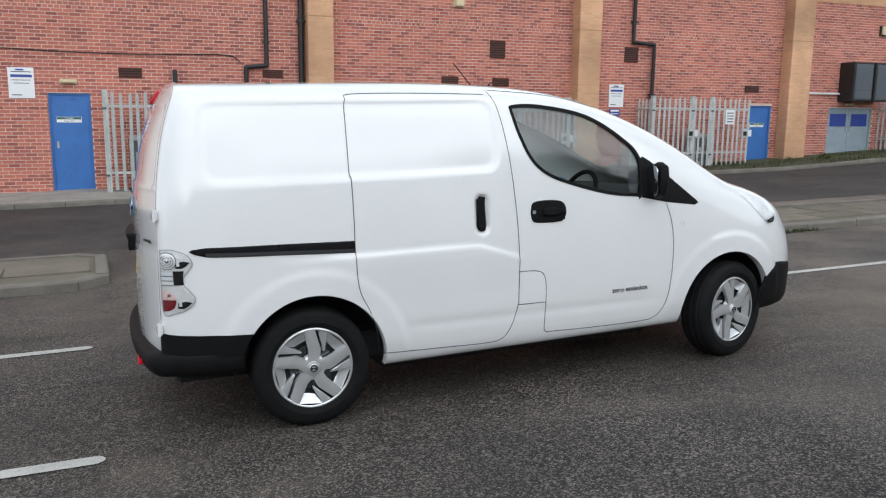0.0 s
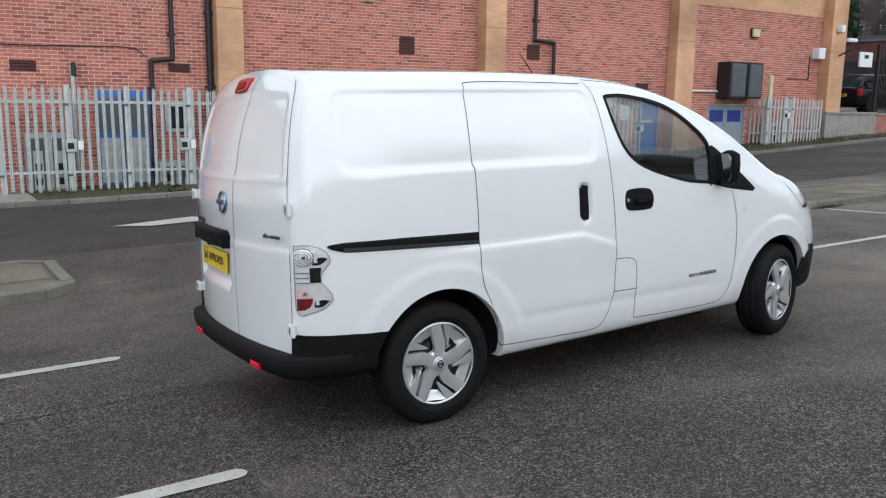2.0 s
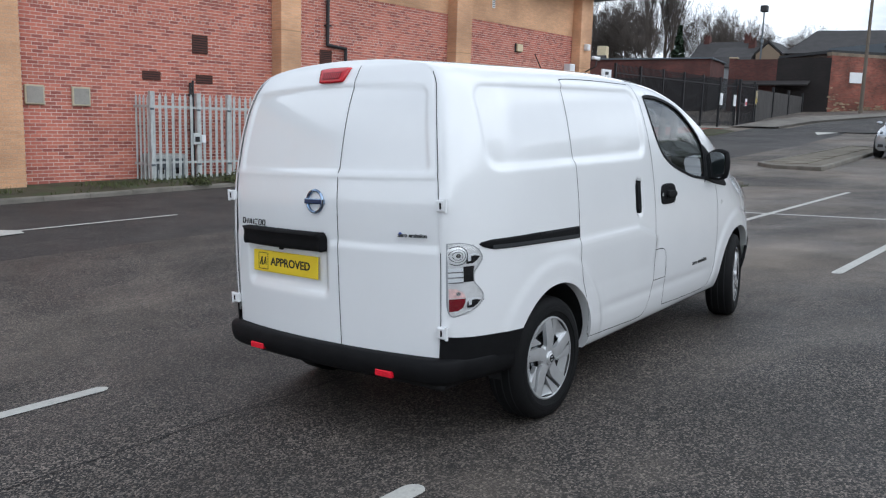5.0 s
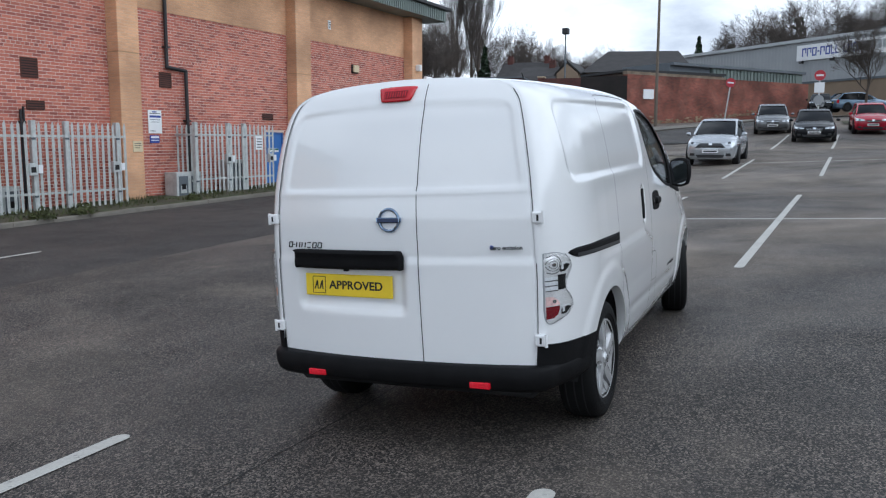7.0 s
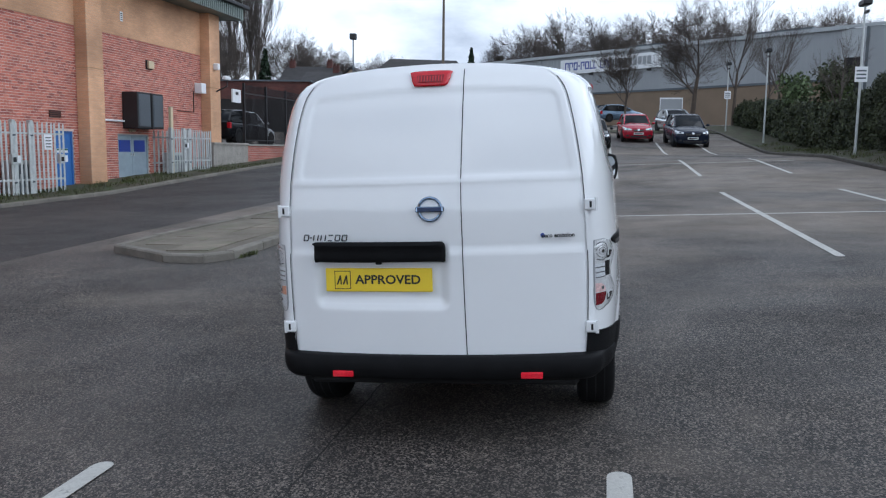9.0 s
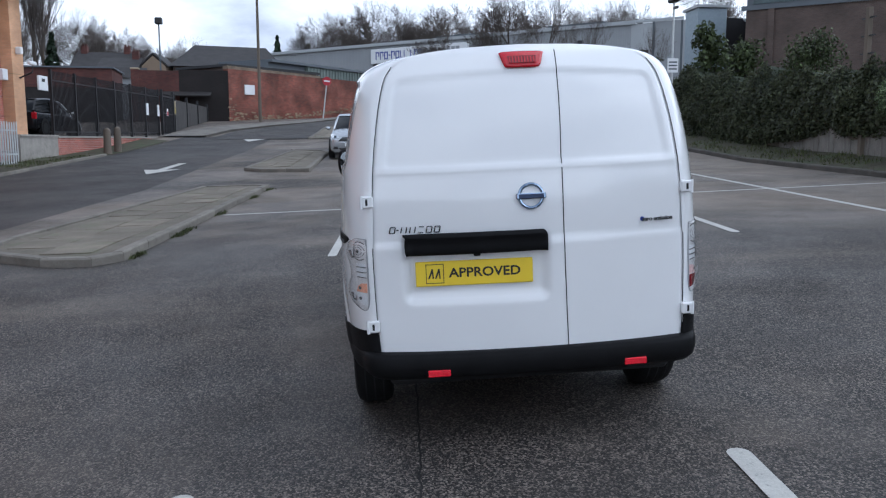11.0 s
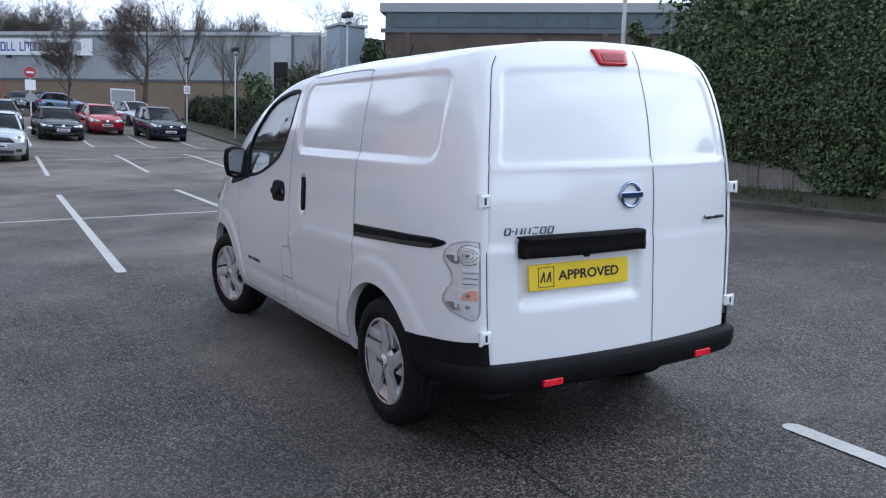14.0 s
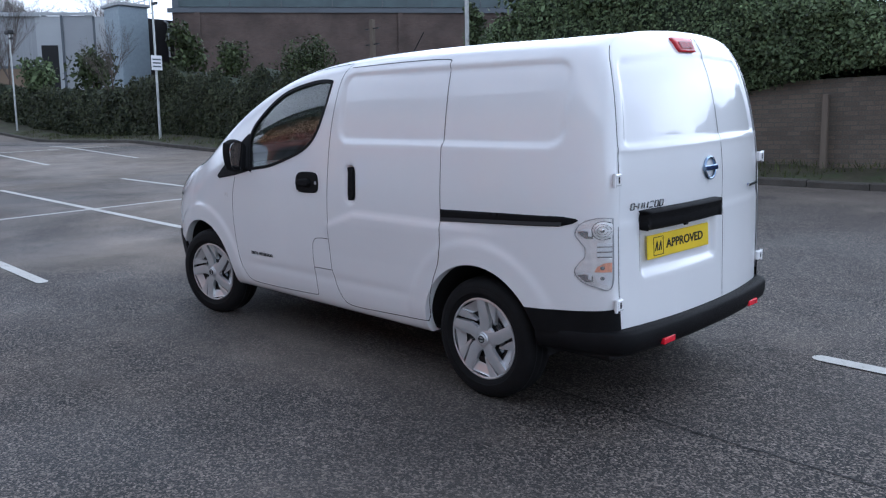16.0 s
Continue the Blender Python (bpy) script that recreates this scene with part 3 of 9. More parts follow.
def island(outline, label, slabs=True, slab=0.62):
    """A raised island: core, kerb stones round it and paving slabs on it."""
    top = thing("traffic_island", label, "traffic island", group="kerbed islands")
    n = len(outline)
    cx, cy = sum(p[0] for p in outline) / n, sum(p[1] for p in outline) / n
    area = sum(outline[i][0] * outline[(i + 1) % n][1] - outline[(i + 1) % n][0] * outline[i][1] for i in range(n))
    if area < 0:
        outline = outline[::-1]
    kerb_run(top, outline + [outline[0]])
    inset = []
    for i in range(n):
        p, a, b = (Vector(outline[j % n]) for j in (i, i - 1, i + 1))
        d1, d2 = (p - a).normalized(), (b - p).normalized()
        nrm = (Vector((-d1.y, d1.x)) + Vector((-d2.y, d2.x))).normalized()
        inset.append(p + nrm * 0.13 / max(0.4, nrm.dot(Vector((-d1.y, d1.x)))))
    bm = bmesh.new()
    steps = 26
    xs = np.linspace(min(p.x for p in inset), max(p.x for p in inset), steps)
    vs = [bm.verts.new((p.x, p.y, gz(p.x, p.y) + 0.085)) for p in inset]
    f = bm.faces.new(vs)
    for x in xs[1:-1]:
        bmesh.ops.bisect_plane(bm, geom=bm.verts[:] + bm.edges[:] + bm.faces[:], plane_co=(x, 0, 0), plane_no=(1, 0, 0))
    for v in bm.verts:
        v.co.z = gz(v.co.x, v.co.y) + 0.085
    part("island_bed", bm, M_SLAB, top, "mossy joints between the slabs")
    if not slabs:
        return top

    def inside(x, y):
        return all((inset[(i + 1) % n].x - inset[i].x) * (y - inset[i].y) - (inset[(i + 1) % n].y - inset[i].y) * (x - inset[i].x) > 0.0 for i in range(n))

    x0, x1 = min(p.x for p in inset), max(p.x for p in inset)
    y0, y1 = min(p.y for p in inset), max(p.y for p in inset)
    verts_all = 0
    j = 0
    y = y0
    while y < y1:
        x = x0 + (slab / 2 if j % 2 else 0)
        while x < x1:
            if all(inside(x + a, y + SLOPE * (x + a - cx) + b) for a in (0.03, slab * 1.4 - 0.03) for b in (0.03, slab - 0.03)) and verts_all < 150:
                q = [(x + a, y + SLOPE * (x + a - cx) + b) for a, b in ((0.012, 0.012), (slab * 1.4 - 0.012, 0.012), (slab * 1.4 - 0.012, slab - 0.012), (0.012, slab - 0.012))]
                tip = [random.uniform(0.092, 0.108) for _ in range(4)]
                vv = [(px, py, gz(px, py) + 0.07) for px, py in q] + [(px, py, gz(px, py) + tip[i]) for i, (px, py) in enumerate(q)]
                link_mesh("paving_slab", vv, [(0, 1, 5, 4), (1, 2, 6, 5), (2, 3, 7, 6), (3, 0, 4, 7), (4, 5, 6, 7)], M_SLAB, top)
                verts_all += 1
            x += slab * 1.4
        y += slab
        j += 1
    return top


island([(6.95, 8.42), (17.1, 7.84), (17.5, 8.2), (17.6, 9.5), (8.6, 10.42), (7.5, 10.4), (6.75, 9.3), (6.65, 8.7)], "paved traffic island with stone kerb, mossy and worn")
island([(-9.5, 9.45), (0.35, 8.98), (0.66, 9.25), (0.68, 10.55), (0.4, 10.85), (-9.5, 11.4)], "paved kerbed island with cracked slabs beside the road")
island([(21.5, 7.15), (29.2, 6.86), (30.2, 7.2), (31.6, 8.4), (23.0, 9.25), (22.2, 8.6)], "narrow paved island dividing the road from the bays")
island([(38.6, 6.8), (46.8, 6.55), (47.2, 7.7), (39.4, 8.3)], "further paved island between the road and the bays")

# pavement and verge along the building
verge = thing("verge", "narrow grassy verge with a stone kerb along the building", "verge", kind="structure")
kerb_run(verge, [(x, kerb_line(x)) for x in (-14, -6, 2, 10, 18, 26, 31)], 0.10, 0.14, 0.92)
vx = sorted({*np.arange(-14, 31.5, 0.5).tolist(), 0.45, 18, 26})
vv, vf = [], []
for i, x in enumerate(vx):
    for j, f in enumerate((0.0, 0.25, 0.5, 0.75, 1.0)):
        y = kerb_line(x) + 0.14 + (19.75 - 0.0558 * x - kerb_line(x)) * f
        vv.append((x, y, float(np.interp(x, *zip(*XB))) - 0.335 + 0.085 + 0.055 * f + 0.02 * noise.noise((x * 1.3, y * 1.3, 0))))
    if i:
        vf += [((i - 1) * 5 + j, i * 5 + j, i * 5 + j + 1, (i - 1) * 5 + j + 1) for j in range(4)]
paved = [f for f in vf if vv[f[2]][0] < 1.6]
link_mesh("paved_strip", vv, paved, M_CONCRETE, verge, "stained concrete apron by the fire door", smooth=True)
link_mesh("verge_bed", vv, [f for f in vf if vv[f[2]][0] >= 1.6], M_SOIL, verge, smooth=True)

# ---------------- the brick building ----------------
B_M = pose(0, 19.45, 0, 0, 0, -3.2)          # local x along the wall, y into the building, z up


def b_ground(u):
    return float(np.interp(u, *zip(*XB))) - 0.21


bld = thing("warehouse_building", "large red brick commercial building with buff brick piers", "building", B_M, kind="structure")
U0, U1, TOPZ = -14.0, 28.0, 6.45
# main wall with true openings for the doors
openings = [(0.0, 0.83, -0.26, 1.86), (18.52, 19.40, 0.19, 1.81), (21.62, 23.43, 0.28, 1.78)]


def holed_wall(u0, u1, z0, z1, holes, y0, y1):
    """A wall of one piece with true openings."""
    us = sorted({u0, u1, *(h[0] for h in holes), *(h[1] for h in holes)})
    zs = sorted({z0, z1, *(h[2] for h in holes), *(h[3] for h in holes)})

    def solid(i, j):
        if not (0 <= i < len(us) - 1 and 0 <= j < len(zs) - 1):
            return False
        cu, cz = (us[i] + us[i + 1]) / 2, (zs[j] + zs[j + 1]) / 2
        return not any(h[0] < cu < h[1] and h[2] < cz < h[3] for h in holes)

    bm = bmesh.new()
    vs = {(i, j, k): bm.verts.new((u, y, z)) for i, u in enumerate(us) for j, z in enumerate(zs) for k, y in enumerate((y0, y1))}
    for i in range(len(us) - 1):
        for j in range(len(zs) - 1):
            if not solid(i, j):
                continue
            for k in (0, 1):
                f = [(i, j, k), (i + 1, j, k), (i + 1, j + 1, k), (i, j + 1, k)]
                bm.faces.new([vs[q] for q in f])
            for di, dj, a, b in ((-1, 0, (i, j), (i, j + 1)), (1, 0, (i + 1, j), (i + 1, j + 1)), (0, -1, (i, j), (i + 1, j)), (0, 1, (i, j + 1), (i + 1, j + 1))):
                if not solid(i + di, j + dj):
                    bm.faces.new([vs[(*a, 0)], vs[(*b, 0)], vs[(*b, 1)], vs[(*a, 1)]])
    bmesh.ops.recalc_face_normals(bm, faces=bm.faces[:])
    return bm


brick_wall = part("brick_wall", holed_wall(U0, U1, -2, 4.87, openings, 0.0045, 0.33), M_MORTAR, bld, "weathered red brick in stretcher bond")
part("buff_band", boxes((U0, U1, -0.012, 0.33, 4.87, TOPZ)), M_BUFF, bld, "smooth buff brick band under the eaves")
part("side_wall", boxes((U1 - 0.33, U1, 0.33, 22, -2, 4.87)), M_BRICK, bld)
part("side_band", boxes((U1 - 0.33, U1, 0.33, 22, 4.87, TOPZ)), M_BUFF, bld)
part("back_wall", boxes((U0, U1, 22, 22.3, -2, TOPZ), (U0, U0 + 0.3, 0.33, 22, -2, TOPZ)), M_BRICK, bld)
# eaves: soffit, ribbed fascia and gutter
part("soffit", boxes((U0 - 0.2, U1 + 1.1, -0.95, 0.4, TOPZ, TOPZ + 0.05), (U1, U1 + 1.1, 0.4, 22.5, TOPZ, TOPZ + 0.05)), M_GREENROOF, bld)
fas = bmesh.new()
for i in range(int((U1 + 1.1 - 8) / 0.16)):
    x = 8 + i * 0.16
    for s in (boxes((x, x + 0.1, -1.0, -0.93, TOPZ - 0.02, TOPZ + 0.42)),):
        me_tmp = bpy.data.meshes.new("tmp")
        s.to_mesh(me_tmp)
        s.free()
        fas.from_mesh(me_tmp)
        bpy.data.meshes.remove(me_tmp)
part("ribbed_fascia", fas, M_GREENROOF, bld, "ribbed grey-green metal fascia")
part("fascia_back", boxes((U0, U1 + 1.12, -0.93, -0.86, TOPZ - 0.02, TOPZ + 0.44), (U1 + 1.05, U1 + 1.12, -0.86, 22.5, TOPZ - 0.02, TOPZ + 0.44)), M_GREENROOF, bld)
part("roof", prism([(-1.1, TOPZ + 0.44), (22.6, TOPZ + 0.44), (10.5, TOPZ + 3.4)], U0, U1 + 1.3, "x"), M_ROOF, bld, "grey metal roof")
part("gutter", boxes((U0, U1 + 1.35, -1.12, -0.93, TOPZ + 0.42, TOPZ + 0.56), bevel=0.02), M_BLACKMETAL, bld)


def pier(u0, u1, depth=0.4):
    """A buff brick pier: a chamfered shaft with a thin joint part way up."""
    base = b_ground((u0 + u1) / 2) - 0.2
    p_ = part("pier", boxes((u0, u1, -depth, -0.001, base, 3.66), bevel=0.012), M_BUFF, bld, "buff brick pier")
    part("pier_cap", boxes((u0, u1, -depth, -0.001, 3.675, TOPZ - 0.002), bevel=0.012), M_BUFF, p_)
    part("pier_joint", boxes((u0 + 0.006, u1 - 0.006, -depth + 0.006, -0.002, 3.655, 3.68)), M_BUFFJOINT, p_)


for a, b in ((-9.0, -8.2), (5.48, 6.08), (12.56, 13.22), (19.62, 20.40), (27.22, 28.06)):
    pier(a, b)


M_EXITGREEN = material("exit_green", (0.01, 0.10, 0.07), 0.5)


def wall_door(u0, u1, z0, z1, label, double=False, sign=None):
    d = thing("door_1" if not double else "door_2", label, "door", B_M, kind="structure")
    f = 0.05
    part("door_frame", boxes((u0, u0 + f, 0.04, 0.16, z0, z1), (u1 - f, u1, 0.04, 0.16, z0, z1), (u0 + f, u1 - f, 0.04, 0.16, z1 - f, z1), bevel=0.004), M_BLUE if not double else M_BLUEGREY, d)
    if not double:
        leaf = part("door_leaf", boxes((u0 + f, u1 - f, 0.07, 0.12, z0 + 0.01, z1 - f), bevel=0.004), M_BLUE, d, "flat blue steel leaf with darker patches")
        part("door_handle", boxes((u0 + 0.12, u0 + 0.17, 0.035, 0.07, z0 + 0.95, z0 + 1.1), bevel=0.01), M_GALV, leaf)
        if sign:
            part("door_notice", boxes((u0 + 0.14, u1 - 0.2, 0.062, 0.069, z1 - 0.62, z1 - 0.5), bevel=0.002), M_SIGNWHITE, leaf, "pale notice strip with worn lettering")
            part("notice_band", boxes((u0 + 0.15, u1 - 0.21, 0.0595, 0.0615, z1 - 0.555, z1 - 0.507)), M_EXITGREEN, leaf, "green band of the notice")
            text_part("notice_word", "Fire exit", 0.052, pose((u0 + u1) / 2 - 0.03, 0.0585, z1 - 0.531, 90, 0, 0), M_SIGNWHITE, leaf, depth=0.0006)
            text_part("notice_word", "Keep clear", 0.046, pose((u0 + u1) / 2 - 0.03, 0.0605, z1 - 0.59, 90, 0, 0), M_EXITGREEN, leaf, depth=0.0006)
    else:
        mid = (u0 + u1) / 2
        for a, b in ((u0 + f, mid - 0.004), (mid + 0.004, u1 - f)):
            leaf = part("door_leaf", boxes((a, b, 0.07, 0.12, z0 + 0.01, z1 - f), bevel=0.004), M_BLUEGREY, d, "pale blue-grey steel leaf")
            lv = boxes((a + 0.1, b - 0.1, 0.055, 0.071, z1 - 0.56, z1 - 0.54), (a + 0.1, b - 0.1, 0.055, 0.071, z1 - 0.2, z1 - 0.18))
            part("louvre_frame", lv, M_SIGNBLUE, leaf)
            part("louvre_back", boxes((a + 0.1, b - 0.1, 0.064, 0.0705, z1 - 0.54, z1 - 0.2)), M_SIGNBLUE, leaf, "dark blue ventilation louvre")
            for i in range(7):
                z = z1 - 0.525 + i * 0.047
                sl = boxes((a + 0.11, b - 0.11, 0.05, 0.064, z, z + 0.018))
                part("slat", sl, M_SIGNBLUE, leaf)
            part("door_handle", boxes((b - 0.09 if a < mid - 0.1 else a + 0.05, b - 0.05 if a < mid - 0.1 else a + 0.09, 0.03, 0.07, z0 + 0.8, z0 + 0.9), bevel=0.008), M_GALV, leaf)
    return d


wall_door(0.0, 0.83, -0.26, 1.86, "blue steel fire door with a pale notice strip", sign=True)
wall_door(18.52, 19.40, 0.19, 1.81, "blue steel door beside a brick pier", sign=True)
wall_door(21.62, 23.43, 0.28, 1.78, "pale blue-grey double doors with louvred panels", double=True)
dstep = thing("door_step", "concrete step in front of the blue fire door", "step", B_M)
part("step_block", boxes((-0.28, 1.02, -0.75, -0.001, -0.75, -0.262), bevel=0.02), M_CONCRETE, dstep)


def wall_vent(u0, u1, z0, z1):
    v = thing("wall_vent", "dark terracotta louvred air vent set in the brick wall", "vent", B_M, group="wall vents")
    part("vent_frame", boxes((u0, u1, -0.02, 0.0, z1 - 0.02, z1), (u0, u1, -0.02, 0.0, z0, z0 + 0.02), (u0, u0 + 0.02, -0.02, 0, z0 + 0.02, z1 - 0.02), (u1 - 0.02, u1, -0.02, 0, z0 + 0.02, z1 - 0.02)), M_TERRA, v)
    part("vent_back", boxes((u0 + 0.02, u1 - 0.02, -0.006, -0.001, z0 + 0.02, z1 - 0.02)), M_GAP, v)
    n = max(3, round((z1 - z0) / 0.06))
    for i in range(n):
        z = z0 + 0.02 + (z1 - z0 - 0.04) * (i + 0.2) / n
        part("slat", prism([(-0.02, z), (-0.007, z + 0.03), (-0.007, z + 0.036), (-0.02, z + 0.008)], u0 + 0.02, u1 - 0.02, "x"), M_TERRA, v)


for v in ((10.2, 10.63, 2.90, 3.34), (14.2, 14.63, 2.92, 3.32), (1.42, 1.9, 2.21, 2.42), (4.5, 4.96, 2.28, 2.46), (10.29, 10.75, 2.2, 2.41), (8.9, 9.35, 2.22, 2.42), (18.35, 18.85, 2.18, 2.38)):
    wall_vent(*v)


def drain_pipe(runs, r, label):
    d = thing("drain_pipe", label, "drainpipe", B_M, group="drainpipes")
    bm = bmesh.new()
    for pts in runs:
        for a, b in zip(pts[:-1], pts[1:]):
            tube(bm, (a[0], -0.1, a[1]), (b[0], -0.1, b[1]), r, n=10)
        for a in pts:
            bmesh.ops.create_icosphere(bm, subdivisions=1, radius=r * 1.12, matrix=Matrix.Translation((a[0], -0.1, a[1])))
    part("pipe", bm, M_BLACKMETAL, d, smooth=True, sharp=50)
    for pts in runs:
        for a, b in zip(pts[:-1], pts[1:]):
            if abs(a[0] - b[0]) < 0.05:
                for z in np.arange(min(a[1], b[1]) + 0.5, max(a[1], b[1]), 1.6):
                    part("pipe_bracket", boxes((a[0] - r * 1.5, a[0] + r * 1.5, -0.1 - r * 1.15, -0.001, z, z + 0.04)), M_BLACKMETAL, d)


drain_pipe([[(4.58, 6.4), (4.58, 2.55), (4.12, 2.5), (4.12, -0.2)]], 0.05, "black cast drainpipe with a sideways jog")
drain_pipe([[(5.38, 6.4), (5.38, -0.15)]], 0.065, "straight black drainpipe beside a buff pier")
drain_pipe([[(14.42, 6.4), (14.40, 3.45), (15.08, 3.4), (15.08, -0.05)]], 0.05, "black drainpipe with a step sideways over a vent")

wire = thing("wall_cable", "thin black cable slung along the brick wall", "cable", B_M)
cb = bmesh.new()
pts_ = smooth_path([(-6, -0.02, 2.95), (-1, -0.02, 2.76), (1.5, -0.02, 2.71), (3.6, -0.02, 2.76), (4.0, -0.03, 2.62)], 6)
for a, b in zip(pts_[:-1], pts_[1:]):
    tube(cb, a, b, 0.011, n=5, caps=False)
part("cable_run", cb, M_BLACKMETAL, wire)


def wall_sign(u0, u1, z0, z1, label, mat, bars, off=0.0):
    s = thing("wall_sign", label, "sign", B_M, group="wall signs")
    part("sign_plate", boxes((u0, u1, -0.022 - off, -0.002 - off, z0, z1), bevel=0.004), mat, s)
    for a, b, z, h, mt in bars:
        part("print_line", boxes((u0 + (u1 - u0) * a, u0 + (u1 - u0) * b, -0.0255 - off, -0.0225 - off, z1 - (z1 - z0) * (z + h), z1 - (z1 - z0) * z)), mt, s)


text_bars = [(0.3, 0.62, 0.05, 0.05, M_SIGNBLUE), (0.12, 0.9, 0.13, 0.025, M_BLACKMETAL), (0.1, 0.92, 0.23, 0.09, M_SIGNBLUE), (0.15, 0.85, 0.40, 0.02, M_BLACKMETAL), (0.2, 0.8, 0.5, 0.02, M_BLACKMETAL), (0.12, 0.5, 0.88, 0.03, M_BLACKMETAL)]
wall_sign(-0.72, -0.23, 1.74, 2.37, "white notice board with small print on the brick wall", M_SIGNWHITE, text_bars)
wall_sign(13.76, 14.22, 1.72, 2.32, "white notice board with small print beside the fence", M_SIGNWHITE, text_bars)
wall_sign(13.80, 14.12, 1.47, 1.67, "small blue notice under the white board", M_SIGNBLUE, [(0.1, 0.9, 0.12, 0.25, M_SIGNWHITE), (0.1, 0.9, 0.6, 0.1, M_SIGNWHITE)])
wall_sign(12.86, 13.16, 1.25, 1.52, "small cream notice fixed to a buff pier", M_CREAM, [(0.15, 0.85, 0.2, 0.05, M_BLACKMETAL), (0.15, 0.85, 0.4, 0.05, M_BLACKMETAL), (0.15, 0.7, 0.6, 0.05, M_BLACKMETAL)], off=0.401)
M_BEIGE = material("beige_paint", (0.50, 0.44, 0.32), 0.7, vary=0.1, scale=5)
for u, z in ((6.27, 1.78), (7.25, 1.78)):
    o = thing("wall_box", "square cream meter box on the brick wall", "box", B_M, group="wall boxes")
    part("box_body", boxes((u, u + 0.4, -0.06, -0.001, z - 0.2, z + 0.2), bevel=0.01), M_BEIGE, o)
    part("box_door", boxes((u + 0.035, u + 0.365, -0.068, -0.061, z - 0.165, z + 0.165), bevel=0.006), M_CONCRETE, o)


def bulkhead_lamp(u, z, w, h, label, dark):
    o = thing("wall_lamp", label, "lamp", B_M, group="wall lamps")
    part("lamp_base", boxes((u - w / 2, u + w / 2, -0.05, -0.001, z - h / 2, z + h / 2), bevel=0.01), M_BLACKMETAL if dark else M_CREAM, o)
    part("lamp_lens", boxes((u - w / 2 + 0.03, u + w / 2 - 0.03, -0.12, -0.051, z - h / 2 + 0.02, z + h / 2 - 0.02), bevel=0.02, segments=2), M_CREAM, o)


bulkhead_lamp(0.42, 2.10, 0.34, 0.1, "cream bulkhead lamp over the blue door", False)
bulkhead_lamp(9.33, 4.20, 0.28, 0.22, "cream floodlight high on the wall", False)
bulkhead_lamp(23.58, 4.14, 0.4, 0.3, "dark floodlight high on the wall", True)
bulkhead_lamp(22.4, 1.9, 0.3, 0.09, "bulkhead lamp over the double doors", False)
tiny = thing("air_brick", "small white air brick in the buff band", "vent", B_M)
part("grille", boxes((21.95, 22.1, -0.03, -0.013, 5.35, 5.65), bevel=0.004), M_SIGNWHITE, tiny)
for i in range(4):
    part("slot", boxes((21.97, 22.08, -0.033, -0.0305, 5.39 + i * 0.06, 5.415 + i * 0.06)), M_GAP, tiny)

cab = thing("wall_cabinet", "pair of dark grey louvred plant cabinets on the wall", "cabinet", B_M)
for a, b in ((21.92, 22.72), (22.78, 23.5)):
    body = part("cabinet_body", boxes((a, b, -0.55, -0.001, 1.98, 3.14), bevel=0.015), M_BLACKMETAL, cab)
    part("cabinet_panel", boxes((a + 0.06, b - 0.06, -0.57, -0.551, 2.04, 3.08), bevel=0.01), M_SHEDDARK, body)
    for i in range(9):
        part("fin", boxes((a + 0.1, b - 0.1, -0.585, -0.571, 2.1 + i * 0.105, 2.14 + i * 0.105)), M_SHEDDARK, body)
part("cabinet_pipe", tube(bmesh.new(), (20.5, -0.06, 2.2), (21.95, -0.06, 2.2), 0.03), M_SIGNWHITE, cab)

sbox = thing("alarm_box", "white junction box on the corner pier", "box", B_M)
part("box_body", boxes((26.72, 27.08, -0.3, -0.001, 3.42, 3.8), bevel=0.015), M_SIGNWHITE, sbox)
part("cable_run", boxes((26.6, 26.625, -0.03, -0.001, 2.7, 3.48), (25.4, 26.6, -0.03, -0.001, 2.7, 2.72)), M_BLACKMETAL, sbox)
cctv = thing("security_camera", "white security camera on a black bracket at the corner pier", "camera", B_M)
part("bracket", tube(tube(bmesh.new(), (27.7, -0.4, 3.55), (27.7, -0.85, 3.75), 0.03), (27.7, -0.85, 3.75), (27.75, -0.85, 4.0), 0.025), M_BLACKMETAL, cctv)
cc = boxes((27.45, 27.95, -0.92, -0.78, 4.0, 4.13), bevel=0.03)
part("housing", cc, M_SIGNWHITE, cctv)
cctv2 = thing("security_camera", "small dome security camera above the junction box", "camera", B_M)
part("housing", boxes((27.45, 27.65, -0.62, -0.401, 4.35, 4.6), bevel=0.04, segments=2), M_SIGNWHITE, cctv2)


# ---------------- palisade fences ----------------
def pale_mesh(h, w=0.068):
    """A W-section pale with a pointed head."""
    prof = [(-w / 2, 0.0), (-w / 4, -0.018), (0, -0.006), (w / 4, -0.018), (w / 2, 0.0)]
    verts = []
    for z, s in ((0, 1), (h - 0.07, 1), (h, 0.12)):
        verts += [(x * s, y, z) for x, y in prof] + [(x * s, y + 0.004, z) for x, y in prof]
    faces = []
    for k_ in range(2):
        o, q = k_ * 10, k_ * 10 + 10
        for i in range(4):
            faces += [(o + i, o + i + 1, q + i + 1, q + i), (o + 6 + i, o + 5 + i, q + 5 + i, q + 6 + i)]
        faces += [(o + 4, o + 9, q + 9, q + 4), (o + 5, o, q, q + 5)]
    me = bpy.data.meshes.new("pale")
    me.from_pydata(verts, [], faces)
    me.materials.append(M_GALV)
    me.update()
    return me


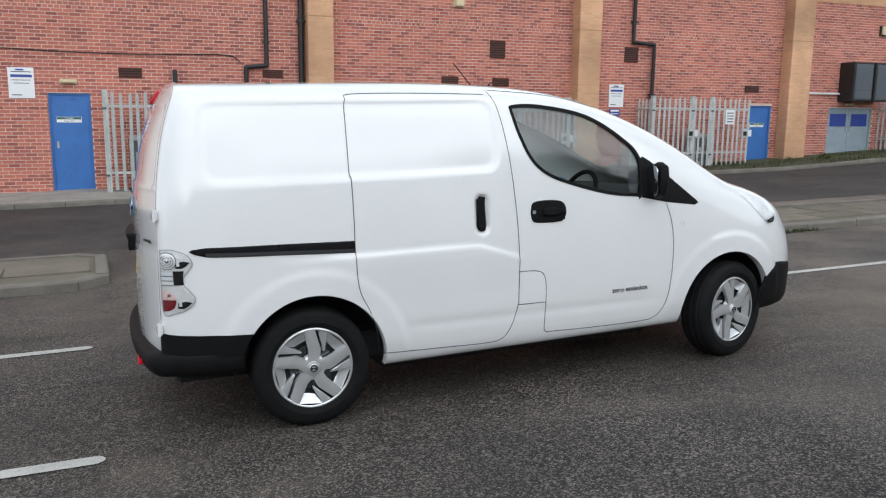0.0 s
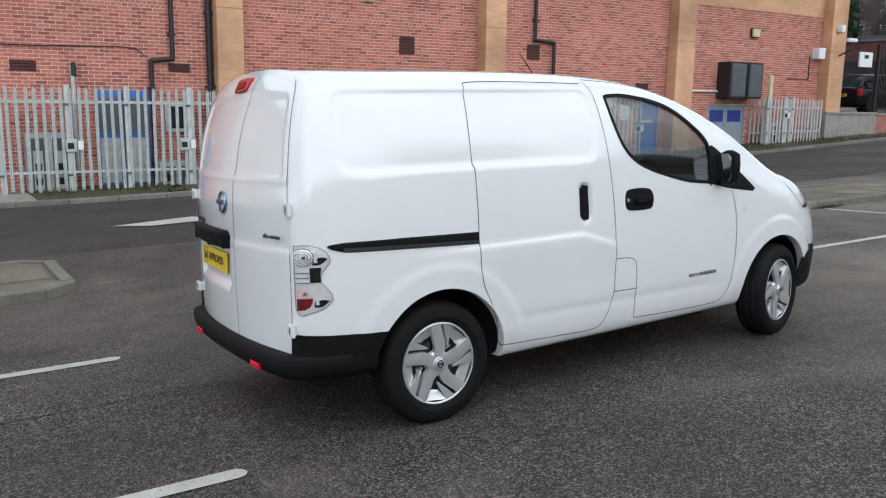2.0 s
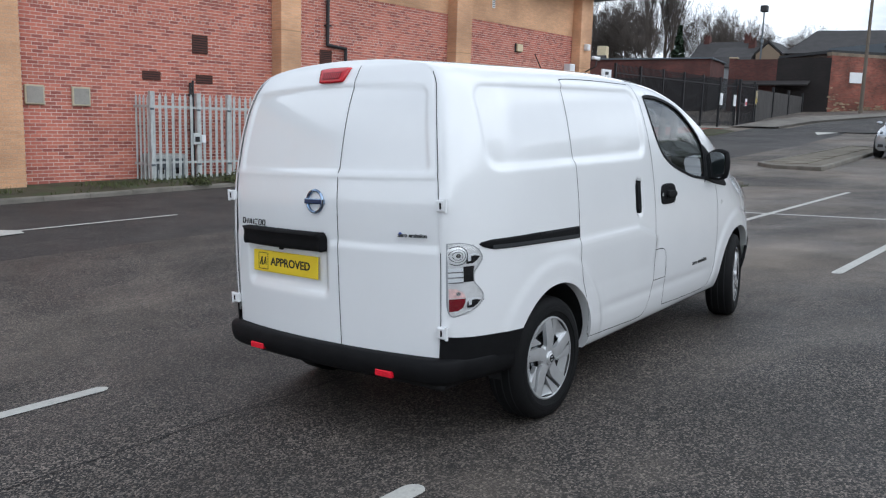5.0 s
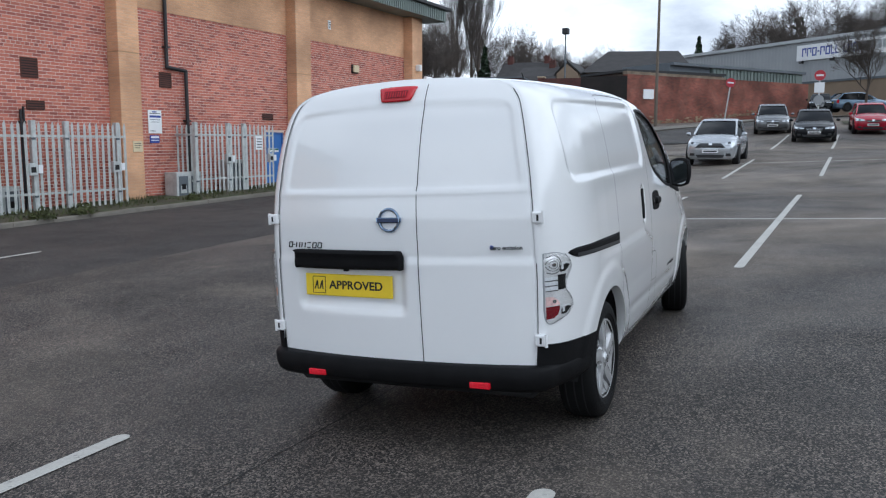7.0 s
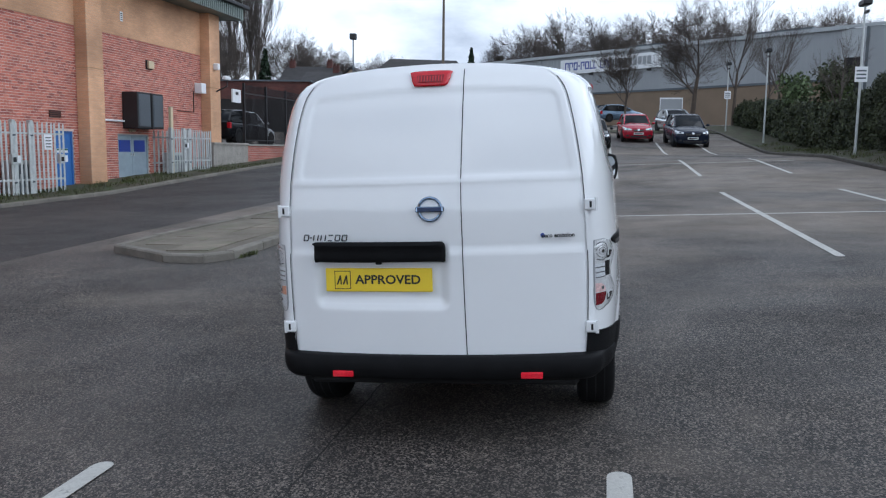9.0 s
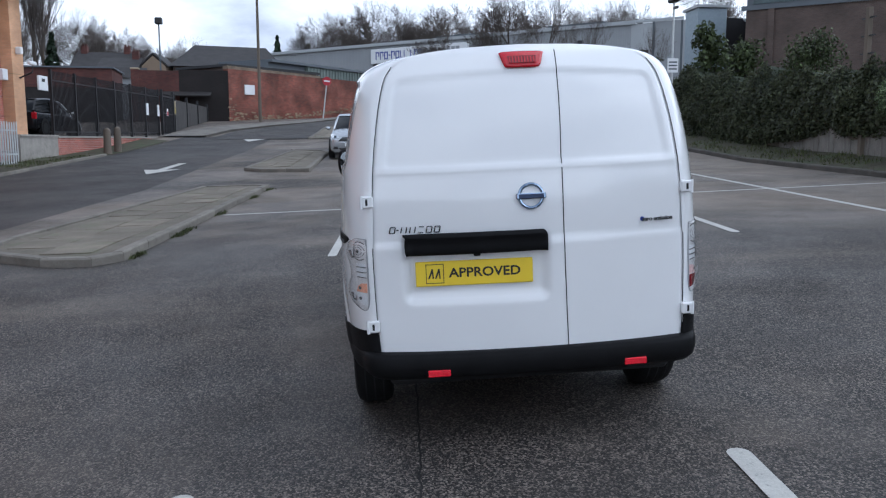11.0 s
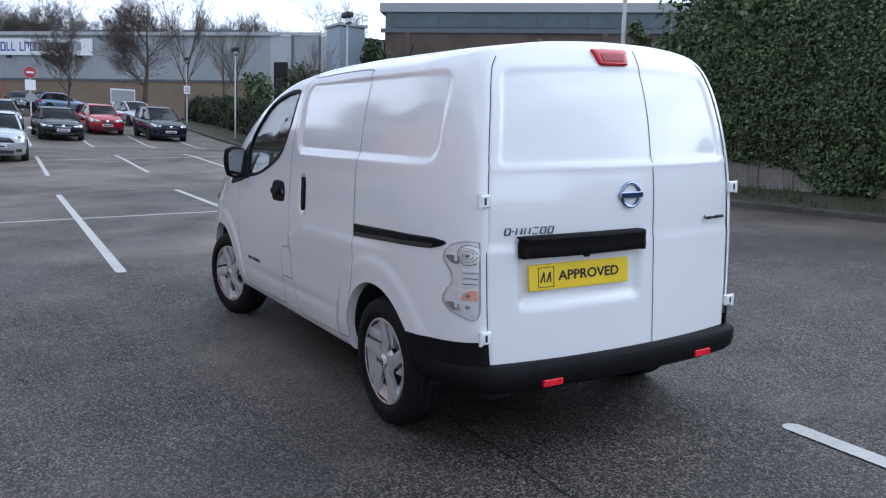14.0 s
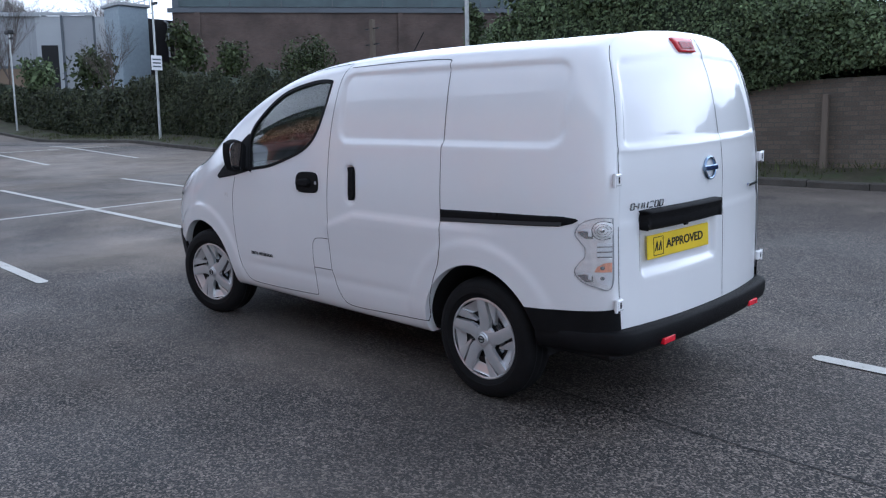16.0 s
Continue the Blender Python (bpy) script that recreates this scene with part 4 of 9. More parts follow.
def palisade(u0, u1, v, top, label, gate=(), step=0.16, posts=()):
    """A fence in line with the building: rails, posts, pales; gate: (from, to) with a lock box."""
    f = thing("palisade_fence", label, "fence", B_M, group="palisade fences")
    base = b_ground((u0 + u1) / 2) - 0.02
    h = top - base
    for u in posts:
        part("post", boxes((u - 0.055, u + 0.055, -v - 0.005, -v + 0.105, b_ground(u) - 0.05, top + 0.03), bevel=0.006), M_GALV, f, "stout galvanised gate post")
        for z in (base + 0.30, top - 0.38):
            part("hinge", boxes((u - 0.075, u + 0.02, -v - 0.03, -v - 0.006, z, z + 0.045), bevel=0.004), M_SHEDDARK, f)
    for z in (base + 0.35, top - 0.33):
        part("rail", boxes((u0, u1, -v + 0.006, -v + 0.028, z, z + 0.05)), M_GALV, f)
    me = pale_mesh(h)
    n = int((u1 - u0) / step)
    for i in range(n + 1):
        ob = new("pale", me)
        ob.parent = f
        ob.location = (u0 + i * (u1 - u0) / n, -v - random.uniform(0, 0.004), base + random.uniform(-0.02, 0.015))
        ob.rotation_euler = (0, random.uniform(-0.012, 0.012), 0)
    for g in gate:
        part("lock_box", boxes((g - 0.15, g + 0.05, -v - 0.06, -v + 0.05, base + 0.78, base + 1.04), bevel=0.008), M_GALV, f)
        part("lock_hole", boxes((g - 0.12, g + 0.0, -v - 0.063, -v - 0.0605, base + 0.84, base + 0.96)), M_GAP, f)
        part("lock_plate", boxes((g + 0.075, g + 0.18, -v - 0.05, -v + 0.03, base + 0.82, base + 1.0), bevel=0.006), M_SIGNWHITE, f)
    return f


FENCE_V = 0.72
palisade(1.12, 5.28, FENCE_V, 1.91, "galvanised palisade fence and gate enclosing a yard by the wall", gate=[2.42, 4.66], posts=(1.13, 2.35, 3.48, 4.74))
palisade(8.72, 12.33, FENCE_V, 1.92, "galvanised palisade fence with gate against the brick wall", gate=[9.86, 12.08], posts=(8.72, 9.90, 10.74, 12.14))
palisade(14.74, 17.92, FENCE_V, 2.0, "galvanised palisade fence with gate between two piers", gate=[16.0, 17.85], posts=(14.74, 16.03, 16.68))
palisade(23.68, 26.50, FENCE_V, 2.02, "short galvanised palisade fence near the building corner", gate=[24.6], posts=(23.70, 24.59, 24.96))
for a, t_ in ((5.28, 1.91), (8.68, 1.92), (14.70, 2.0), (26.50, 2.02), (23.64, 2.02)):
    r_ = thing("fence_return", "short return of the palisade fence back to the wall", "fence", B_M, group="palisade fences")
    base = b_ground(a) - 0.02
    rme = pale_mesh(t_ - 0.05 - base)
    for i in range(4):
        o_ = new("pale", rme)
        o_.parent = r_
        o_.location = (a, -0.08 - i * 0.165, base)
        o_.rotation_euler = (0, 0, radians(90))
    for z in (t_ - 0.33, base + 0.35):
        part("rail", boxes((a - 0.03, a - 0.013, -FENCE_V + 0.02, -0.02, z, z + 0.05)), M_GALV, r_)
# cream post by the far fence, and cabinets seen through the fences
po = thing("marker_post", "cream service post standing behind the far fence", "post", B_M)
part("shaft", boxes((23.72, 23.86, -0.7, -0.6, 0.1, 2.75), bevel=0.01), M_CREAM, po)
for u, z0, z1, hw in ((1.98, -0.3, 0.98, 0.42), (4.5, -0.3, 0.36, 0.4), (9.2, -0.15, 0.55, 0.42), (14.6, 0.0, 0.7, 0.45), (16.6, 0.0, 1.0, 0.35), (24.5, 0.3, 1.2, 0.4)):
    c = thing("meter_cabinet", "pale steel service cabinet with dark slots inside the fenced yard", "cabinet", B_M, group="service cabinets")
    part("cabinet_body", boxes((u - hw, u + hw, -0.55, -0.1, z0, z1), bevel=0.015), M_GALV, c)
    for a, b in ((u - hw + 0.06, u - 0.06), (u + 0.06, u + hw - 0.06)):
        dr = part("cabinet_door", boxes((a, b, -0.558, -0.551, z0 + 0.08, z1 - 0.1)), M_SHEDDARK, c)
        part("slot_frame", boxes((a + 0.06, b - 0.06, -0.566, -0.5585, z0 + 0.15, z1 - 0.35), bevel=0.003), M_GALV, dr)
        for zz in (z0 + 0.25, (z0 + z1) / 2 - 0.1):
            part("window_slot", boxes((a + 0.09, b - 0.09, -0.5695, -0.5665, zz, zz + 0.14)), M_GAP, dr)
# blue yard doors and a framed hatch behind the first fence
yd = thing("door_3", "dark blue double yard doors behind the palisade fence", "door", B_M, kind="structure")
for a, b in ((2.95, 3.5), (3.52, 4.05)):
    lf_ = part("door_leaf", boxes((a, b, -0.05, -0.001, -0.28, 1.86), bevel=0.006), M_BLUE, yd)
    part("pale_panel", boxes((a + 0.08, b - 0.08, -0.058, -0.051, -0.1, 0.86), bevel=0.004), M_GALV, lf_)
    part("dark_pane", boxes((a + 0.08, b - 0.08, -0.056, -0.051, 0.98, 1.7), bevel=0.002), M_SHEDDARK, lf_)
ht = thing("window_1", "framed dark hatch window in the brick wall behind the fence", "window", B_M, kind="structure")
part("window_frame", boxes((4.38, 4.45, -0.05, -0.001, 0.98, 1.6), (4.93, 5.0, -0.05, -0.001, 0.98, 1.6), (4.45, 4.93, -0.05, -0.001, 1.53, 1.6), (4.45, 4.93, -0.05, -0.001, 0.98, 1.05)), M_GALV, ht)
part("pane", boxes((4.45, 4.93, -0.02, -0.001, 1.05, 1.53)), M_GAP, ht)
# fence notices and the tall stub pipe
for u, z0, z1 in ((17.25, 1.28, 1.68),):
    fn = thing("fence_notice", "white notice wired to the palisade fence", "sign", B_M)
    part("notice_plate", boxes((u - 0.15, u + 0.15, -0.765, -0.75, z0, z1), bevel=0.003), M_SIGNWHITE, fn)
    for q in range(4):
        part("print_line", boxes((u - 0.11, u + 0.11, -0.768, -0.7655, z0 + 0.06 + q * 0.08, z0 + 0.085 + q * 0.08)), M_BLACKMETAL, fn)
sp = thing("vent_pipe", "short upright vent pipe against the brick wall", "pipe", B_M)
part("pipe", tube(bmesh.new(), (2.55, -0.14, 0.2), (2.55, -0.14, 2.35), 0.045, n=10), M_GALV, sp, smooth=True)
part("cowl", boxes((2.52, 2.62, -0.2, -0.09, 2.12, 2.4), bevel=0.02), M_BLACKMETAL, sp)
duct = thing("cable_duct", "pair of black cable ducts running up the brick wall", "pipe", B_M)
for u, top_ in ((10.10, 2.20), (10.17, 2.26)):
    part("duct", tube(bmesh.new(), (u, -0.06, -0.2), (u, -0.06, top_), 0.028, n=8), M_BLACKMETAL, duct, smooth=True)
part("duct_clip", boxes((10.06, 10.21, -0.07, -0.001, 1.9, 1.94)), M_BLACKMETAL, duct)

# ---------------- the white van ----------------
VAN_O = Vector((1.458, 4.828, gz(1.458, 4.828)))
v_up = Vector((-0.0225, 0.0458, 1)).normalized()
v_fw = Vector((1, -0.023, 0))
v_fw = (v_fw - v_up * v_fw.dot(v_up)).normalized()
v_lf = v_up.cross(v_fw)
VAN_M = Matrix.Translation(VAN_O) @ Matrix((v_fw, v_lf, v_up)).transposed().to_4x4()
van = thing("van", "white electric panel van with black bumpers, parked on asphalt", "van", VAN_M)

# half section of the body: height and half width, from the sill to the middle of the roof
SEC = smooth_path([(0.24, 0.72), (0.265, 0.80), (0.32, 0.836), (0.45, 0.857), (0.62, 0.868), (0.85, 0.872), (1.0, 0.868), (1.15, 0.858), (1.30, 0.843),
                   (1.45, 0.818), (1.60, 0.782), (1.69, 0.742), (1.742, 0.675), (1.772, 0.56), (1.790, 0.36), (1.797, 0.16), (1.80, 0.0)], 14)
SEC_Z, SEC_W = np.array([p[0] for p in SEC]), np.array([p[1] for p in SEC])
# resample by length
seg = np.concatenate([[0], np.cumsum(np.hypot(np.diff(SEC_Z), np.diff(SEC_W)))])
NS = 150
ss = np.linspace(0, seg[-1], NS)
SEC_Z, SEC_W = np.interp(ss, seg, SEC_Z), np.interp(ss, seg, SEC_W)
SEC_Z = np.maximum.accumulate(SEC_Z)
TOP = [(-0.8, 1.785), (-0.3, 1.795), (0.3, 1.80), (0.8, 1.795), (1.15, 1.78), (1.4, 1.757), (1.6, 1.724), (1.8, 1.672), (2.0, 1.60), (2.2, 1.51), (2.4, 1.405), (2.6, 1.285),
       (2.75, 1.20), (2.88, 1.145), (3.0, 1.11), (3.15, 1.06), (3.3, 0.99), (3.42, 0.91), (3.52, 0.81), (3.61, 0.67), (3.68, 0.49)]
TOP_S = smooth_path(TOP, 8)
TOP_X, TOP_Z = [p[0] for p in TOP_S], [p[1] for p in TOP_S]
REAR_X = smooth_path([(0.2, -0.80), (0.45, -0.792), (0.8, -0.787), (1.13, -0.777), (1.4, -0.738), (1.6, -0.682), (1.74, -0.612), (1.80, -0.56)], 8)
RX_Z, RX_X = [p[0] for p in REAR_X], [p[1] for p in REAR_X]


def rear_x(y, z):
    """The doors' outer face: bowed in plan, leaning forward at the top."""
    return np.interp(z, RX_Z, RX_X) + 0.075 * (np.abs(y) / 0.71) ** 2.2


def plan(x):
    """Share of the full half width at x, towards the nose."""
    q = np.clip((x - 2.15) / 1.54, 0, 0.999)
    return (1 - q ** 3.7) ** (1 / 2.4) * (0.993 - 0.0095 * np.clip(x, 0, 2.6))


def low_z(x):
    return 1.0 - 0.58 * np.clip((x - 2.2) / 0.7, 0, 1) ** 1.2


def sec_height(x, z0):
    """Heights of the section at x, squeezed above the belt where the screen and bonnet fall away."""
    t, lo = np.interp(x, TOP_X, TOP_Z), low_z(x)
    lo = np.minimum(lo, t - 0.03)
    return np.where(z0 > lo, lo + (z0 - lo) * (t - lo) / (1.80 - lo), z0)


R0, RSHARE = -0.20, 0.812


def section(x):
    z = sec_height(x, SEC_Z)
    return SEC_W * plan(x), z


def side_y(x, z):
    """Half width of the body at (x, z) on its flank."""
    if x >= R0:
        w, zz = section(x)
        return float(np.interp(z, zz[: NS - 6], w[: NS - 6]))
    w, zz = section(R0)
    w0 = float(np.interp(z, zz[: NS - 6], w[: NS - 6]))
    end = float(rear_x(w0 * RSHARE, z))
    q = min(1.0, (R0 - x) / (R0 - end))
    return w0 * (RSHARE + (1 - RSHARE) * math.sqrt(max(0.0, 1 - q * q)))


def recess(x, z):
    """Pressed panels and creases of the flank: how far it lies in (m)."""
    def box_in(x0, x1, z0, z1, r, soft):
        cx, cz, hx, hz = (x0 + x1) / 2, (z0 + z1) / 2, (x1 - x0) / 2 - r, (z1 - z0) / 2 - r
        dx, dz = abs(x - cx) - hx, abs(z - cz) - hz
        d = math.hypot(max(dx, 0), max(dz, 0)) + min(max(dx, dz), 0) - r
        t = min(1, max(0, -d / soft))
        return t * t * (3 - 2 * t)
    out = 0.014 * box_in(-0.50, 1.10, 1.27, 1.675, 0.09, 0.03)
    out += 0.020 * box_in(0.925, 1.025, 0.93, 1.16, 0.05, 0.022)
    # waist crease: below the rail line the flank swells, ending in a slant behind the front door
    if -0.2 < x < 2.35 and z < 1.0:
        line = 0.895 if x < 0.95 else 0.895 - (x - 0.95) * 0.34 if x < 1.2 else 0.81
        if x < 1.24:
            t = min(1, max(0, (line - z) / 0.035))
            fade = min(1, max(0, (z - 0.62) / 0.2)) * min(1, max(0, (x + 0.2) / 0.4)) * min(1, max(0, (1.24 - x) / 0.05))
            out -= 0.0105 * t * t * (3 - 2 * t) * fade
    if 0.35 < x < 2.3:
        t = math.exp(-((z - 0.47 + 0.01 * x) / 0.025) ** 2)
        out += 0.004 * t * min(1, (x - 0.35) / 0.3) * min(1, (2.3 - x) / 0.3)
    # flared arches
    for cx in (0.015, 2.74):
        d = math.hypot(x - cx, z - 0.30)
        if z > 0.3:
            t = min(1, max(0, (0.535 - d) / 0.05))
            out -= 0.009 * t * t * (3 - 2 * t) * min(1, (z - 0.3) / 0.1)
    return out


ARCHES = ((0.015, 0.305, 0.385), (2.74, 0.305, 0.385))
WINDOW = smooth_path([(1.20, 1.60), (1.215, 1.632), (1.40, 1.632), (1.70, 1.572), (1.93, 1.442), (2.05, 1.31), (2.035, 1.09), (2.0, 1.088), (1.80, 1.112), (1.53, 1.185), (1.38, 1.25), (1.29, 1.34), (1.23, 1.48), (1.20, 1.60)], 5)[:-1]


def poly_sdf(px, pz, poly):
    """Signed distance of points to a closed outline, negative inside, and the way out."""
    p = np.array(poly)
    q = np.roll(p, -1, axis=0)
    d2 = np.full(px.shape, 1e9)
    gx_, gz_ = np.zeros(px.shape), np.zeros(px.shape)
    inside = np.zeros(px.shape, bool)
    for (x0, z0), (x1, z1) in zip(p, q):
        ex, ez = x1 - x0, z1 - z0
        t = np.clip(((px - x0) * ex + (pz - z0) * ez) / max(ex * ex + ez * ez, 1e-12), 0, 1)
        cx, cz = x0 + t * ex, z0 + t * ez
        dd = (px - cx) ** 2 + (pz - cz) ** 2
        m = dd < d2
        d2 = np.where(m, dd, d2)
        gx_, gz_ = np.where(m, cx, gx_), np.where(m, cz, gz_)
        cross = ((z0 > pz) != (z1 > pz)) & (px < (x1 - x0) * (pz - z0) / (z1 - z0 + 1e-15) + x0)
        inside ^= cross
    d = np.sqrt(d2)
    return np.where(inside, -d, d), gx_, gz_


def van_shell():
    """Flanks, roof, screen pillars, bonnet and nose as one smooth skin, open at the arches, side windows and windscreen."""
    xs_main = np.concatenate([np.arange(R0, 3.30, 0.0145), np.linspace(3.30, 3.678, 34)])
    qs = np.sin(np.linspace(1, 0, 34, endpoint=False) * math.pi / 2)       # rear corner stations, from the door edge forward
    rows = []
    w0, z0 = section(R0)
    for q in qs:
        wy = w0 * (RSHARE + (1 - RSHARE) * math.sqrt(max(0, 1 - q * q)))
        end = rear_x(w0 * RSHARE, z0)
        rows.append((R0 - q * (R0 - end), wy, z0.copy()))
    for x in xs_main:
        w, z = section(x)
        rows.append((np.full(NS, x), w, z))
    X, Y, Z = (np.array([r[i] for r in rows]) for i in range(3))
    # the sill rises behind the rear wheel and before the front one
    rise = 0.16 * np.clip((-0.28 - X) / 0.1, 0, 1)
    Z = np.maximum(Z, 0.26 + rise * 1.0)
    flank = Z < 1.72
    rec = np.zeros_like(X)
    ys = np.where((Y > 0.5) & flank)
    for i, j in zip(*ys):
        rec[i, j] = recess(float(X[i, j]), float(Z[i, j]))
    sd, cx_, cz_ = poly_sdf(X, Z, WINDOW)
    m = (np.abs(sd) < 0.0095) & (Y > 0.5)
    X[m], Z[m] = cx_[m], cz_[m]
    n0, n1 = X.shape
    idx = lambda i, j, s: (s * n0 + i) * n1 + j
    verts = [(X[i, j], s * (Y[i, j] - rec[i, j]), Z[i, j]) for s in (1, -1) for i in range(n0) for j in range(n1)]
    faces = []
    cxm = (X[:-1, :-1] + X[1:, :-1] + X[:-1, 1:] + X[1:, 1:]) / 4
    czm = (Z[:-1, :-1] + Z[1:, :-1] + Z[:-1, 1:] + Z[1:, 1:]) / 4
    cym = (Y[:-1, :-1] + Y[1:, :-1] + Y[:-1, 1:] + Y[1:, 1:]) / 4
    gone = np.zeros(cxm.shape, bool)
    for cx, cz, r in ARCHES:
        gone |= (np.hypot(cxm - cx, czm - cz) < r + 0.012) & (cym > 0.3)
    sd, _, _ = poly_sdf(cxm, czm, WINDOW)
    gone |= (sd < 0) & (cym > 0.5)
    gone |= (cxm < -0.27) & (czm < 0.512) & (cym > 0.3)                                  # behind the bumper skin
    gone |= (cxm > 1.78) & (cxm < 2.72) & (np.arange(n1 - 1)[None, :] > NS * 0.71)     # windscreen
    for s in (0, 1):
        for i in range(n0 - 1):
            for j in range(n1 - 1):
                if not gone[i, j]:
                    f = (idx(i, j, s), idx(i + 1, j, s), idx(i + 1, j + 1, s), idx(i, j + 1, s))
                    faces.append(f if s == 0 else f[::-1])
    me_ob = link_mesh("body", verts, faces, M_WHITE, van, "glossy white painted body shell", smooth=True, sharp=40)
    bm = bmesh.new()
    bm.from_mesh(me_ob.data)
    bmesh.ops.remove_doubles(bm, verts=bm.verts[:], dist=0.0002)
    bm.to_mesh(me_ob.data)
    bm.free()
    return me_ob


def arch_lips(body):
    """A clean lip over each arch's cut edge, turned in."""
    for s in (1, -1):
        for cx, cz, r in ARCHES:
            verts, faces = [], []
            o = 0
            k_ = 60
            a1 = 147 if cx < 1 else 186
            for a in range(k_ + 1):
                an = radians(-6 + (a1 + 6) * a / k_)
                for dr, lift in ((0.034, 0.0006), (0.018, 0.0012), (0.002, 0.0012), (0.0, -0.002), (0.0, -0.05)):
                    x, z = cx + math.cos(an) * (r + dr), max(0.265, cz + math.sin(an) * (r + dr))
                    verts.append((x, s * (side_y(x, z) - recess(x, z) + lift), z))
                if a:
                    b = o + 5 * a
                    for q in range(4):
                        f = (b - 5 + q, b + q, b + q + 1, b - 4 + q)
                        faces.append(f if s < 0 else f[::-1])
            link_mesh("arch_lip", verts, faces, M_WHITE, body, smooth=True, sharp=40)


van_body = van_shell()
arch_lips(van_body)

# windscreen, as the missing stretch of the section
ws_v, ws_f = [], []
xs_ = np.linspace(1.77, 2.73, 14)
j0 = int(NS * 0.71)
cols = np.linspace(j0, NS - 1, 14).astype(int)
for i, x in enumerate(xs_):
    w, z = section(x)
    line = [(-w[j], z[j] - 0.006) for j in cols] + [(w[j], z[j] - 0.006) for j in cols[::-1][1:]]
    ws_v += [(x, y, z_) for y, z_ in line]
    if i:
        n = len(line)
        ws_f += [((i - 1) * n + j, i * n + j, i * n + j + 1, (i - 1) * n + j + 1) for j in range(n - 1)]
wsc = link_mesh("windscreen", ws_v, ws_f, M_GLASS, van, "raked glass windscreen", smooth=True)
wsc.visible_shadow = False


def flank_patch(name, outline, mat, side, offset, parent, label="", step=0.012, dome=0.0, thick=0.0):
    """A patch that lies on the flank within an (x, z) outline, lifted by offset; dome swells its middle."""
    poly = [(p[0], p[1]) for p in outline]
    x0, x1 = min(p[0] for p in poly), max(p[0] for p in poly)
    z0, z1 = min(p[1] for p in poly), max(p[1] for p in poly)
    nx, nz = max(3, int((x1 - x0) / step)), max(3, int((z1 - z0) / step))
    sx, sz = (x1 - x0) / nx, (z1 - z0) / nz
    gx_, gz_ = np.meshgrid(np.linspace(x0 - sx, x1 + sx, nx + 3), np.linspace(z0 - sz, z1 + sz, nz + 3), indexing="ij")
    sd, cx_, cz_ = poly_sdf(gx_, gz_, poly)
    m = np.abs(sd) < 0.62 * max(sx, sz)
    gx_, gz_ = np.where(m, cx_, gx_), np.where(m, cz_, gz_)
    sd2, _, _ = poly_sdf((gx_[:-1, :-1] + gx_[1:, :-1] + gx_[:-1, 1:] + gx_[1:, 1:]) / 4, (gz_[:-1, :-1] + gz_[1:, :-1] + gz_[:-1, 1:] + gz_[1:, 1:]) / 4, poly)
    keep, verts, faces = {}, [], []

    def vid(i, j):
        if (i, j) not in keep:
            x, z = float(gx_[i, j]), float(gz_[i, j])
            d = 0 if m[i, j] else max(0.0, -float(sd[i, j]))
            y = side_y(x, z) - recess(x, z) + offset + dome * (1 - math.exp(-d / 0.02))
            keep[i, j] = len(verts)
            verts.append((x, side * y, z))
        return keep[i, j]

    for i in range(nx + 2):
        for j in range(nz + 2):
            if sd2[i, j] < 0:
                f = (vid(i, j), vid(i + 1, j), vid(i + 1, j + 1), vid(i, j + 1))
                faces.append(f if side < 0 else f[::-1])
    ob = link_mesh(name, verts, faces, mat, parent, label, smooth=True)
    if thick:
        bm = bmesh.new()
        bm.from_mesh(ob.data)
        edges = [e for e in bm.edges if e.is_boundary]
        r = bmesh.ops.extrude_edge_only(bm, edges=edges)
        for v in r["geom"]:
            if isinstance(v, bmesh.types.BMVert):
                v.co.y -= side * thick
        bmesh.ops.recalc_face_normals(bm, faces=bm.faces[:])
        bm.to_mesh(ob.data)
        bm.free()
    return ob


def flank_seam(name, path, side, width=0.0042, mat=None, parent=None, lift=0.0012, label=""):
    pts = smooth_path(path, 10)
    verts, faces = [], []
    for i, p in enumerate(pts):
        a, b = pts[max(0, i - 1)], pts[min(len(pts) - 1, i + 1)]
        d = np.array(b) - np.array(a)
        d = d / max(1e-9, np.hypot(*d))
        for s in (-0.5, 0.5):
            x, z = p[0] - d[1] * width * s, p[1] + d[0] * width * s
            verts.append((x, side * (side_y(x, z) - recess(x, z) + lift), z))
        if i:
            f = (2 * i - 2, 2 * i, 2 * i + 1, 2 * i - 1)
            faces.append(f if side < 0 else f[::-1])
    return link_mesh(name, verts, faces, mat or M_GAP, parent or van, label)


TRI = [(2.040, 1.078), (2.052, 1.20), (2.056, 1.312), (2.072, 1.318), (2.12, 1.292), (2.20, 1.232), (2.32, 1.142), (2.455, 1.04), (2.472, 1.022), (2.44, 1.010), (2.22, 1.040)]
RAIL = [(-0.585, 0.962), (-0.50, 0.972), (-0.2, 0.968), (0.238, 0.955), (0.238, 0.895), (-0.2, 0.915), (-0.49, 0.926), (-0.55, 0.942)]
LAMP = smooth_path([(-0.702, 0.968), (-0.65, 0.968), (-0.59, 0.945), (-0.563, 0.90), (-0.585, 0.862), (-0.605, 0.835), (-0.605, 0.795), (-0.58, 0.765), (-0.560, 0.725), (-0.59, 0.682), (-0.65, 0.658), (-0.702, 0.655), (-0.706, 0.8), (-0.702, 0.968)], 5)[:-1]
